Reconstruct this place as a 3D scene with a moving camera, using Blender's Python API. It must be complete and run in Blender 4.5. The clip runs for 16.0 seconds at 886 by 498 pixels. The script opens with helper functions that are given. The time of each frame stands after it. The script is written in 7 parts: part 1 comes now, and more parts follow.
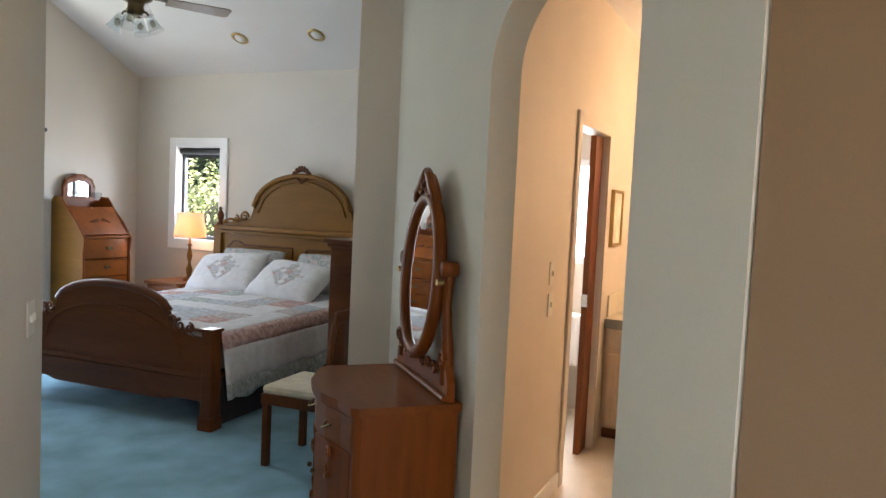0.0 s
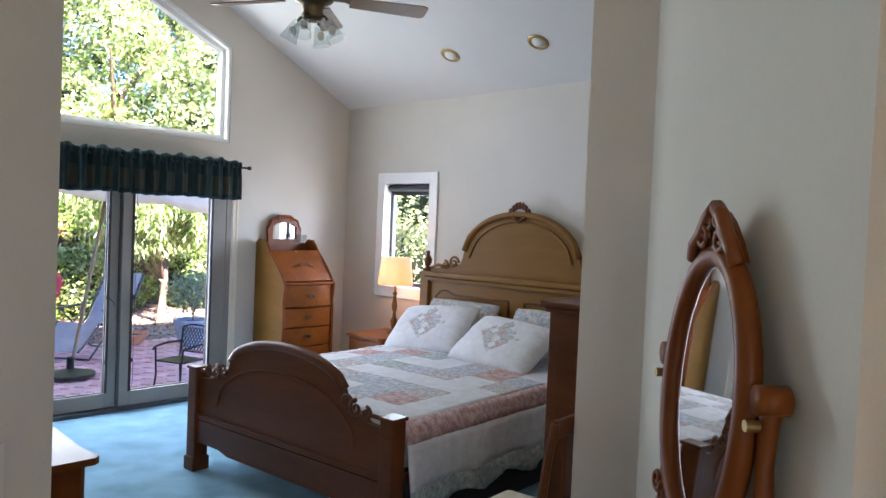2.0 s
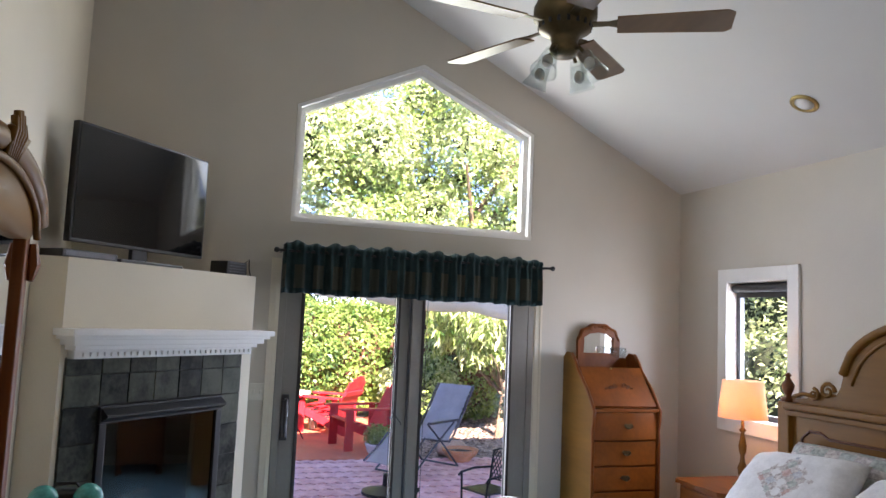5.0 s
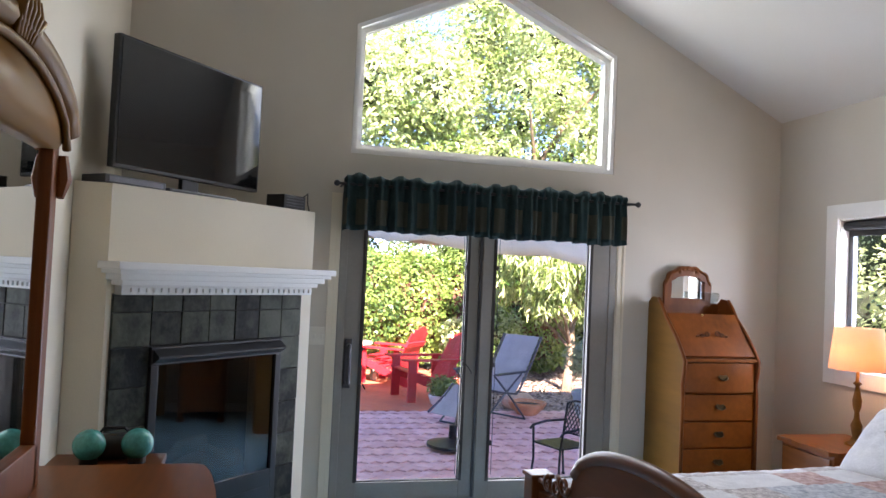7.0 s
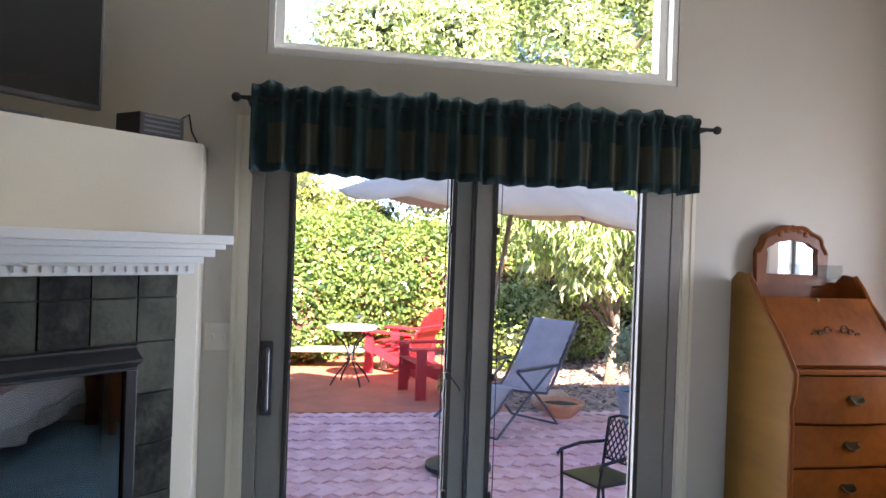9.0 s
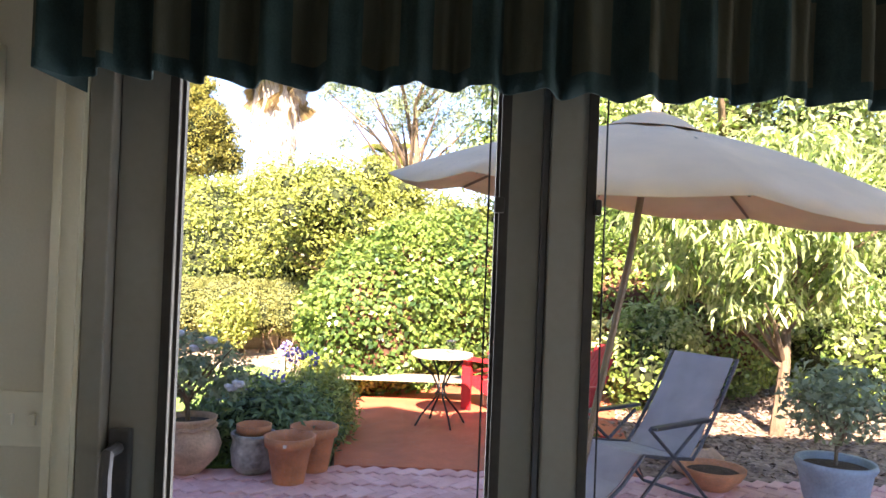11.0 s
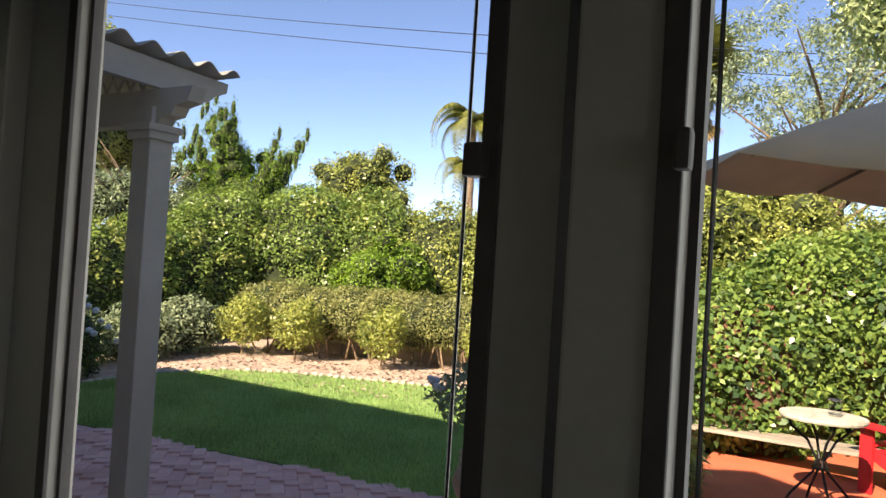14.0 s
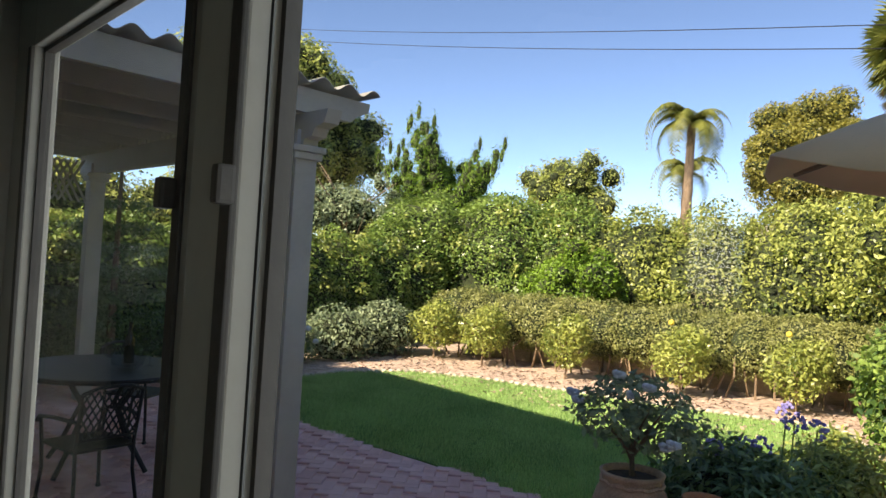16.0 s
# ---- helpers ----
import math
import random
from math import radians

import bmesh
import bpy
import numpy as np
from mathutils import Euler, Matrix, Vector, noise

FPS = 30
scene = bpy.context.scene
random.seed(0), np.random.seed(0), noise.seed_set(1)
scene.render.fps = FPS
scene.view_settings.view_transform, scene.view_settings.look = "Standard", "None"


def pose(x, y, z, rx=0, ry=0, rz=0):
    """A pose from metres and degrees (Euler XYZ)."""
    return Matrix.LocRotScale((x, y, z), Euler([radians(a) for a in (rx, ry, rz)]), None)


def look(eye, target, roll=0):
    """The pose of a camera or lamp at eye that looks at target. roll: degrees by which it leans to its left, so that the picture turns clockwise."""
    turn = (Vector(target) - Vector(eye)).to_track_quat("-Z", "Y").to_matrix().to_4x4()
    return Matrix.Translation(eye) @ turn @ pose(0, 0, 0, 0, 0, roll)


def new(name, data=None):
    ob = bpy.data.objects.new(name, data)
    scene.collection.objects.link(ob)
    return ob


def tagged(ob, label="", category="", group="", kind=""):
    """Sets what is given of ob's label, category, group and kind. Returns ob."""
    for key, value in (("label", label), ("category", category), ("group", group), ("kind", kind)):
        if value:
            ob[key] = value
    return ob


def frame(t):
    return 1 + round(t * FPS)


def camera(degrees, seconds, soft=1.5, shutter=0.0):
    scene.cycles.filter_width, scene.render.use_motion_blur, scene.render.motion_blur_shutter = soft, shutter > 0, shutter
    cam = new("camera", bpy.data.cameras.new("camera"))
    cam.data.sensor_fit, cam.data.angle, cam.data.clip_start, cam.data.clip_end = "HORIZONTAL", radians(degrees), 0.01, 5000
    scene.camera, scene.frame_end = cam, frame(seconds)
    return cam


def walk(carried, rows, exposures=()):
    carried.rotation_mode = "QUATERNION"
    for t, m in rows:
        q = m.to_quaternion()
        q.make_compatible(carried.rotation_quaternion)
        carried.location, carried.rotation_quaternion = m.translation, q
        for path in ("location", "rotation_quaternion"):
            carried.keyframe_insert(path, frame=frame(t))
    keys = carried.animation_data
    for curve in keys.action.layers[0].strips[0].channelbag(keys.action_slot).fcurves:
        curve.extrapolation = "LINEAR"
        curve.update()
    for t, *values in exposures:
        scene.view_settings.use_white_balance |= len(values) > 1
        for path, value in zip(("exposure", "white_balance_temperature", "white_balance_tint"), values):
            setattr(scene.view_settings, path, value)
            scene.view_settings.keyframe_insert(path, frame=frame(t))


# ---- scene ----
cam = camera(61.9, 16.0)

PATH = [
    (0, (6.786, -3.832, 1.576), (5.94, -2.024, 1.449), 2.7),
    (0.5, (6.574, -3.63, 1.566), (5.621, -1.876, 1.439), 2.6),
    (1, (6.393, -3.313, 1.59), (5.309, -1.638, 1.454), 2.6),
    (1.5, (6.223, -2.973, 1.594), (4.994, -1.4, 1.465), 2.3),
    (2, (6.055, -2.658, 1.631), (4.695, -1.193, 1.573), 2.4),
    (2.5, (5.868, -2.392, 1.652), (4.407, -1.032, 1.774), 2.1),
    (3, (5.663, -2.16, 1.634), (4.087, -0.945, 1.836), 1.9),
    (3.5, (5.515, -1.964, 1.63), (3.803, -0.952, 1.848), 2.2),
    (4, (5.399, -1.765, 1.663), (3.59, -0.942, 1.882), 2.3),
    (6.5, (5.149, -1.482, 1.594), (3.221, -0.969, 1.719), 2.7),
    (7, (4.843, -1.5, 1.545), (2.904, -1.017, 1.615), 2.6),
    (7.5, (4.535, -1.379, 1.515), (2.585, -0.937, 1.539), 2.5),
    (8, (4.14, -1.17, 1.543), (2.185, -0.747, 1.547), 2.4),
    (10.5, (1.922, -0.305, 1.485), (-0.073, -0.161, 1.5), 1.8),
    (11, (1.57, -0.24, 1.49), (-0.43, -0.227, 1.511), 2.2),
    (11.5, (1.274, -0.256, 1.481), (-0.721, -0.388, 1.506), 3.0),
    (12, (1.037, -0.212, 1.459), (-0.938, -0.522, 1.489), 2.9),
    (12.5, (0.876, -0.083, 1.458), (-1.056, -0.601, 1.495), 3.0),
    (13, (0.815, 0.02, 1.457), (-1.056, -0.687, 1.498), 3.0),
    (13.5, (0.722, 0.077, 1.458), (-1.072, -0.807, 1.499), 3.0),
    (14, (0.618, 0.238, 1.502), (-1.09, -0.803, 1.542), 3.6),
    (14.5, (0.514, 0.403, 1.518), (-1.102, -0.776, 1.551), 3.3),
    (15, (0.415, 0.49, 1.527), (-1.107, -0.808, 1.556), 3.4),
    (15.5, (0.333, 0.608, 1.548), (-1.096, -0.791, 1.572), 3.5),
    (16, (0.291, 0.677, 1.557), (-1.038, -0.818, 1.576), 3.7),
]
EXPO = [(0.0, 3.25, 6700, 22), (0.7, 3.25, 6300, 23), (1.5, 3.35, 6000, 25), (2.1, 3.35, 6300, 26), (2.6, 3.12, 6700, 27), (4.2, 2.95, 6700, 29), (8.2, 3.1, 6700, 29), (10.3, 2.75, 7000, 26),
        (11.0, 2.6, 7700, 23), (11.5, 2.3, 8000, 23), (12.0, 1.6, 8500, 20), (12.5, 1.22, 8200, 18), (14.5, 1.2, 7900, 15), (16.0, 1.1, 7750, 11)]

PATHROWS = [(t, look(eye, target, roll)) for t, eye, target, roll in PATH]
walk(cam, PATHROWS, exposures=EXPO)

# ---- world and large lights ----
SUN_TO = Vector((0.90, -0.04, 0.67)).normalized()
world = bpy.data.worlds.new("sky")
scene.world = world
world.use_nodes = True
wn = world.node_tree.nodes
sky = wn.new("ShaderNodeTexSky")
sky.sky_type = "NISHITA"
sky.sun_disc = False
sky.sun_elevation = math.asin(SUN_TO.z)
sky.sun_rotation = math.atan2(SUN_TO.x, SUN_TO.y)
sky.altitude = 2500
sky.air_density, sky.dust_density, sky.ozone_density = 0.6, 0.0, 3.5
world.node_tree.links.new(sky.outputs[0], wn["Background"].inputs[0])
wn["Background"].inputs[1].default_value = 0.15

sun = new("sun", bpy.data.lights.new("sun", "SUN"))
sun.data.energy, sun.data.angle, sun.data.color = 5.0, radians(0.5), (1.0, 0.93, 0.82)
sun.matrix_world = look((20 * SUN_TO.x, 20 * SUN_TO.y, 20 * SUN_TO.z), (0, 0, 0))


def area(name, at, to, w, h, watts, color):
    ob = new(name, bpy.data.lights.new(name, "AREA"))
    ob.data.shape, ob.data.size, ob.data.size_y = "RECTANGLE", w, h
    ob.data.energy, ob.data.color = watts, color
    ob.matrix_world = look(at, to)
    return ob


def point(name, at, watts, color, radius=0.05):
    ob = new(name, bpy.data.lights.new(name, "POINT"))
    ob.data.energy, ob.data.color, ob.data.shadow_soft_size = watts, color, radius
    ob.location = at
    return ob


area("daylight_patio_door", (-0.22, 0, 1.05), (3, 0, 0.9), 1.6, 1.8, 8, (0.72, 0.88, 1.0))
area("daylight_gable_window", (-0.20, 0, 2.80), (3, 0, 1.6), 1.7, 0.8, 5, (0.86, 1.0, 0.90))
area("daylight_side_window", (0.92, 2.50, 1.55), (0.95, 0, 1.2), 0.5, 0.9, 3.2, (0.75, 0.92, 1.0))
# added fill at the unseen hall end, to brighten and warm the hall walls
area("hall_warm_fill", (9.0, -4.6, 1.7), (6, -3.4, 1.4), 1.0, 1.2, 4.0, (1.0, 0.80, 0.56))
area("daylight_toilet_window", (5.24, 1.58, 1.55), (5.3, 0.4, 1.2), 0.5, 0.7, 4, (0.85, 0.93, 1.0))

# ---- materials ----


def mat(name, color, rough=0.6, metal=0.0, vary=0.12, scale=6.0, fine=60.0, bump=0.15, spec=0.5, second=None,
        stretch=(1, 1, 1), island=False, obj=False, coat=0.0):
    """Colour varied by broad and fine noise, with fine relief."""
    m = bpy.data.materials.new(name)
    m.use_nodes = True
    nt = m.node_tree
    N, L = nt.nodes, nt.links
    b = N["Principled BSDF"]
    tc = N.new("ShaderNodeTexCoord")
    mp = N.new("ShaderNodeMapping")
    mp.inputs["Scale"].default_value = stretch
    L.new(tc.outputs["Object"], mp.inputs["Vector"])
    n1 = N.new("ShaderNodeTexNoise")
    n1.inputs["Scale"].default_value, n1.inputs["Detail"].default_value = scale, 4
    n2 = N.new("ShaderNodeTexNoise")
    n2.inputs["Scale"].default_value, n2.inputs["Detail"].default_value = fine, 3
    L.new(mp.outputs[0], n1.inputs["Vector"])
    L.new(mp.outputs[0], n2.inputs["Vector"])
    add = N.new("ShaderNodeMath")
    add.operation = "MULTIPLY_ADD"
    L.new(n2.outputs["Fac"], add.inputs[0])
    add.inputs[1].default_value = 0.45
    L.new(n1.outputs["Fac"], add.inputs[2])
    src = add.outputs[0]
    if island or obj:
        g = N.new("ShaderNodeNewGeometry") if island else N.new("ShaderNodeObjectInfo")
        a2 = N.new("ShaderNodeMath")
        a2.operation = "MULTIPLY_ADD"
        L.new(g.outputs["Random Per Island" if island else "Random"], a2.inputs[0])
        a2.inputs[1].default_value = 0.55
        L.new(src, a2.inputs[2])
        sub = N.new("ShaderNodeMath")
        sub.operation = "SUBTRACT"
        L.new(a2.outputs[0], sub.inputs[0])
        sub.inputs[1].default_value = 0.27
        src = sub.outputs[0]
    ramp = N.new("ShaderNodeValToRGB")
    c = Vector(color[:3])
    lo = c * (1 - 2.2 * vary)
    hi = Vector(second) if second else c * (1 + 2.2 * vary)
    ramp.color_ramp.elements[0].position, ramp.color_ramp.elements[1].position = 0.42, 1.05
    ramp.color_ramp.elements[0].color = (*[max(0, v) for v in lo], 1)
    ramp.color_ramp.elements[1].color = (*[min(1, v) for v in hi], 1)
    L.new(src, ramp.inputs[0])
    L.new(ramp.outputs[0], b.inputs["Base Color"])
    b.inputs["Roughness"].default_value, b.inputs["Metallic"].default_value = rough, metal
    b.inputs["Specular IOR Level"].default_value = spec
    b.inputs["Coat Weight"].default_value = coat
    b.inputs["Coat Roughness"].default_value = 0.12
    if bump:
        bp = N.new("ShaderNodeBump")
        bp.inputs["Strength"].default_value, bp.inputs["Distance"].default_value = bump, 0.01
        L.new(add.outputs[0], bp.inputs["Height"])
        L.new(bp.outputs[0], b.inputs["Normal"])
    return m


def leafmat(name, dark, light, trans=0.35, rough=0.45):
    m = bpy.data.materials.new(name)
    m.use_nodes = True
    N, L = m.node_tree.nodes, m.node_tree.links
    b = N["Principled BSDF"]
    g = N.new("ShaderNodeNewGeometry")
    tc = N.new("ShaderNodeTexCoord")
    n = N.new("ShaderNodeTexNoise")
    n.inputs["Scale"].default_value, n.inputs["Detail"].default_value = 1.6, 4
    L.new(tc.outputs["Object"], n.inputs["Vector"])
    mix = N.new("ShaderNodeMath")
    mix.operation = "MULTIPLY_ADD"
    L.new(g.outputs["Random Per Island"], mix.inputs[0])
    mix.inputs[1].default_value = 0.6
    L.new(n.outputs["Fac"], mix.inputs[2])
    r = N.new("ShaderNodeValToRGB")
    r.color_ramp.elements[0].position, r.color_ramp.elements[1].position = 0.4, 1.1
    r.color_ramp.elements[0].color, r.color_ramp.elements[1].color = (*dark, 1), (*light, 1)
    L.new(mix.outputs[0], r.inputs[0])
    L.new(r.outputs[0], b.inputs["Base Color"])
    b.inputs["Roughness"].default_value = rough
    tr = N.new("ShaderNodeBsdfTranslucent")
    L.new(r.outputs[0], tr.inputs["Color"])
    ms = N.new("ShaderNodeMixShader")
    ms.inputs[0].default_value = trans
    L.new(b.outputs[0], ms.inputs[1])
    L.new(tr.outputs[0], ms.inputs[2])
    L.new(ms.outputs[0], N["Material Output"].inputs["Surface"])
    return m


def glassmat(name, tint=(1, 1, 1), rough=0.0, base=0.015):
    """Clear thin pane: light passes straight, with the gloss of glass."""
    m = bpy.data.materials.new(name)
    m.use_nodes = True
    N, L = m.node_tree.nodes, m.node_tree.links
    t = N.new("ShaderNodeBsdfTransparent")
    t.inputs[0].default_value = (*tint, 1)
    g = N.new("ShaderNodeBsdfGlossy")
    g.inputs["Roughness"].default_value = rough
    fr = N.new("ShaderNodeLayerWeight")
    fr.inputs[0].default_value = 0.5
    pw = N.new("ShaderNodeMath")
    pw.operation = "POWER"
    L.new(fr.outputs["Facing"], pw.inputs[0])
    pw.inputs[1].default_value = 6.0
    sc = N.new("ShaderNodeMath")
    sc.operation = "MULTIPLY_ADD"
    L.new(pw.outputs[0], sc.inputs[0])
    sc.inputs[1].default_value, sc.inputs[2].default_value = 0.45, base
    ms = N.new("ShaderNodeMixShader")
    L.new(sc.outputs[0], ms.inputs[0])
    L.new(t.outputs[0], ms.inputs[1])
    L.new(g.outputs[0], ms.inputs[2])
    L.new(ms.outputs[0], N["Material Output"].inputs["Surface"])
    return m


def emit(name, color, strength):
    m = bpy.data.materials.new(name)
    m.use_nodes = True
    b = m.node_tree.nodes["Principled BSDF"]
    b.inputs["Base Color"].default_value = (*color, 1)
    b.inputs["Emission Color"].default_value = (*color, 1)
    b.inputs["Emission Strength"].default_value = strength
    return m


WALL = mat("wall_paint", (0.58, 0.53, 0.455), 0.75, vary=0.03, scale=1.5, fine=140, bump=0.10)
WALLHALL = mat("hall_wall_paint", (0.58, 0.55, 0.47), 0.75, vary=0.03, scale=1.5, fine=140, bump=0.10)
# hall wall in shade: the shade is put into this dark brown
BROWNWALL = mat("shaded_hall_wall", (0.19, 0.118, 0.062), 0.75, vary=0.03, scale=1.5, fine=140, bump=0.10)
BATHWALL = mat("bath_wall_paint", (0.64, 0.56, 0.46), 0.7, vary=0.03, scale=1.5, fine=140, bump=0.08)
CEIL = mat("ceiling_paint", (0.66, 0.65, 0.63), 0.8, vary=0.02, scale=1.2, fine=180, bump=0.14)
WHITE = mat("white_paint", (0.78, 0.77, 0.74), 0.4, vary=0.02, scale=3, fine=80, bump=0.04)
DOORPAINT = mat("door_paint", (0.265, 0.24, 0.212), 0.5, vary=0.05, scale=3, fine=50, bump=0.06)
DARKEDGE = mat("dark_gasket", (0.035, 0.028, 0.025), 0.6, vary=0.2)
CARPET = mat("teal_carpet", (0.25, 0.45, 0.55), 0.95, vary=0.14, scale=3.5, fine=260, bump=0.9, spec=0.1)
TILEFLOOR = mat("bath_floor_tile", (0.62, 0.54, 0.42), 0.35, vary=0.06, scale=4)
WOOD = mat("oak_wood", (0.165, 0.043, 0.006), 0.40, vary=0.18, scale=5, fine=34, bump=0.06, stretch=(1, 1, 0.12), coat=0.06, spec=0.2)
WOODH = mat("oak_wood_flat_grain", (0.18, 0.050, 0.007), 0.36, vary=0.16, scale=5, fine=34, bump=0.05, stretch=(0.12, 1, 1), coat=0.22, spec=0.2)
OLIVEWOOD = mat("oak_wood_light", (0.19, 0.084, 0.013), 0.42, vary=0.10, scale=4, fine=30, bump=0.05, stretch=(0.15, 1, 1), coat=0.04, spec=0.2)
DARKWOOD = mat("walnut_wood", (0.105, 0.032, 0.008), 0.38, vary=0.2, scale=5, fine=36, bump=0.06, stretch=(0.15, 1, 1), coat=0.08, spec=0.24)
BRASS = mat("brass", (0.42, 0.30, 0.12), 0.38, 1.0, vary=0.1, bump=0.03)
ANTIQUE = mat("antique_brass", (0.13, 0.10, 0.055), 0.42, 1.0, vary=0.15, bump=0.03)
BLACKMETAL = mat("black_iron", (0.025, 0.025, 0.027), 0.45, 0.6, vary=0.2, fine=90, bump=0.1)
CHROME = mat("steel", (0.55, 0.55, 0.56), 0.25, 1.0, vary=0.04, bump=0.0)
MIRROR = mat("mirror_silver", (0.86, 0.88, 0.88), 0.02, 1.0, vary=0.0, bump=0.0)
BLACKPLASTIC = mat("black_plastic", (0.014, 0.014, 0.015), 0.35, vary=0.1, bump=0.02)
SCREEN = mat("tv_screen", (0.006, 0.006, 0.007), 0.05, vary=0.05, bump=0.0, spec=0.5)
SLATE = mat("slate_tile", (0.020, 0.026, 0.018), 0.60, spec=0.22, vary=0.40, scale=9, fine=40, bump=0.45, obj=True, second=(0.085, 0.092, 0.066))
GROUT = mat("grout", (0.05, 0.05, 0.045), 0.9, vary=0.1)
FIREBLACK = mat("firebox_black", (0.012, 0.012, 0.013), 0.5, vary=0.2)
LOGS = mat("ceramic_log", (0.10, 0.05, 0.03), 0.9, vary=0.4, scale=14, bump=0.6)
VALANCE = mat("green_cotton", (0.020, 0.040, 0.042), 0.9, vary=0.2, scale=8, fine=220, bump=0.3, spec=0.15)
vt = VALANCE.node_tree                       # woven check: paler squares, dark hem band
vb = next(n for n in vt.nodes if n.type == "BSDF_PRINCIPLED")
vg, vs = vt.nodes.new("ShaderNodeNewGeometry"), vt.nodes.new("ShaderNodeSeparateXYZ")
vt.links.new(vg.outputs["Position"], vs.inputs[0])


def vmath(op, a, b):
    n = vt.nodes.new("ShaderNodeMath")
    n.operation = op
    for k, v in enumerate((a, b)):
        if isinstance(v, (int, float)):
            n.inputs[k].default_value = v
        else:
            vt.links.new(v, n.inputs[k])
    return n.outputs[0]


vy = vmath("GREATER_THAN", vmath("SINE", vmath("MULTIPLY", vs.outputs["Y"], 48.0), 0.0), -0.1)
vz = vmath("MULTIPLY", vmath("GREATER_THAN", vs.outputs["Z"], 1.838), vmath("LESS_THAN", vs.outputs["Z"], 2.0))
vmix = vt.nodes.new("ShaderNodeMix")
vmix.data_type = "RGBA"
vt.links.new(vmath("MULTIPLY", vy, vz), vmix.inputs[0])
vl = vb.inputs["Base Color"].links
if vl:
    vt.links.new(vl[0].from_socket, vmix.inputs[6])
else:
    vmix.inputs[6].default_value = (0.020, 0.040, 0.042, 1)
vmix.inputs[7].default_value = (0.058, 0.060, 0.047, 1)
vt.links.new(vmix.outputs[2], vb.inputs["Base Color"])
QWHITE = mat("quilt_white", (0.66, 0.66, 0.66), 0.9, vary=0.06, scale=16, fine=90, bump=0.5, spec=0.1)
QPINK = mat("quilt_pink", (0.52, 0.26, 0.24), 0.9, vary=0.22, scale=30, fine=80, bump=0.5, spec=0.1, second=(0.68, 0.52, 0.48))
QGREEN = mat("quilt_sage", (0.36, 0.42, 0.40), 0.9, vary=0.22, scale=30, fine=80, bump=0.5, spec=0.1, second=(0.60, 0.63, 0.60))
QBLUE = mat("quilt_blue", (0.42, 0.46, 0.54), 0.9, vary=0.2, scale=34, fine=80, bump=0.5, spec=0.1, second=(0.66, 0.68, 0.70))
QFLORAL = mat("quilt_floral", (0.46, 0.40, 0.38), 0.9, vary=0.25, scale=42, fine=110, bump=0.5, spec=0.1, second=(0.74, 0.70, 0.68))
BEDSKIRT = mat("near_black_base", (0.02, 0.022, 0.03), 0.95, vary=0.2)
SHADE = mat("lamp_shade_linen", (0.78, 0.64, 0.50), 0.85, vary=0.05, fine=200, bump=0.15)
# cream for casing and breast; paler than WALL
CREAMWALL = mat("cream_and_lit_wall", (0.74, 0.67, 0.54), 0.75, vary=0.03, scale=1.5, fine=140, bump=0.10)
CREAM = mat("cream_upholstery", (0.62, 0.55, 0.42), 0.9, vary=0.08, scale=20, fine=200, bump=0.3)
TEAL = mat("teal_glaze", (0.05, 0.30, 0.27), 0.25, vary=0.25, scale=9, bump=0.05)
SWITCH = mat("ivory_plastic", (0.68, 0.64, 0.55), 0.4, vary=0.02, bump=0.0)
FANBLADE = mat("fan_blade_wood", (0.19, 0.115, 0.055), 0.36, vary=0.12, scale=5, fine=34, bump=0.03, stretch=(0.15, 1, 1))
PICKLED = mat("pickled_oak", (0.60, 0.46, 0.31), 0.45, vary=0.09, scale=5, fine=40, bump=0.05, stretch=(1, 1, 0.15))
COUNTER = mat("counter_tile", (0.62, 0.55, 0.42), 0.3, vary=0.05)
EDGETILE = mat("grey_edge_tile", (0.22, 0.21, 0.18), 0.35, vary=0.12, scale=8)
PORCELAIN = mat("porcelain", (0.80, 0.79, 0.76), 0.15, vary=0.01, bump=0.0)
PAPER = mat("print_paper", (0.72, 0.66, 0.52), 0.8, vary=0.12, scale=10, bump=0.0)
GLASS = glassmat("window_glass")
CLEAR = glassmat("clear_glass", (0.90, 0.92, 0.92), 0.05)
DARKGLASS = glassmat("fireplace_glass", (0.55, 0.55, 0.55), 0.02, 0.10)
BULBGLASS = mat("frosted_glass", (0.80, 0.80, 0.76), 0.25, vary=0.05, fine=30, bump=0.2)

PAVER = mat("brick_paver", (0.82, 0.46, 0.42), 0.85, vary=0.06, scale=5, fine=60, bump=0.15, island=True, second=(0.88, 0.57, 0.53))
PAVEROBJ = mat("brick_paver_piece", (0.82, 0.46, 0.42), 0.85, vary=0.06, scale=5, fine=60, bump=0.15, obj=True, second=(0.88, 0.57, 0.53))
SANDJOINT = mat("sand_joint", (0.76, 0.44, 0.40), 0.95, vary=0.12, scale=8)
REDSLAB = mat("red_painted_concrete", (0.58, 0.16, 0.08), 0.7, vary=0.12, scale=2.5, fine=30, bump=0.15)
GROUND = mat("ground_soil", (0.20, 0.15, 0.10), 0.95, vary=0.3, scale=2, fine=30, bump=0.6)
MULCH = mat("bark_mulch", (0.33, 0.20, 0.13), 0.95, vary=0.35, scale=10, fine=60, bump=0.6, island=True, second=(0.62, 0.46, 0.36))
STONE = mat("edging_stone", (0.52, 0.45, 0.36), 0.9, vary=0.2, scale=12, bump=0.4, island=True)
LAWN = mat("lawn_soil", (0.16, 0.30, 0.07), 0.95, vary=0.25, scale=3, fine=80, bump=0.6)
TERRA = mat("terracotta", (0.60, 0.25, 0.12), 0.8, vary=0.14, scale=9, fine=70, bump=0.15)
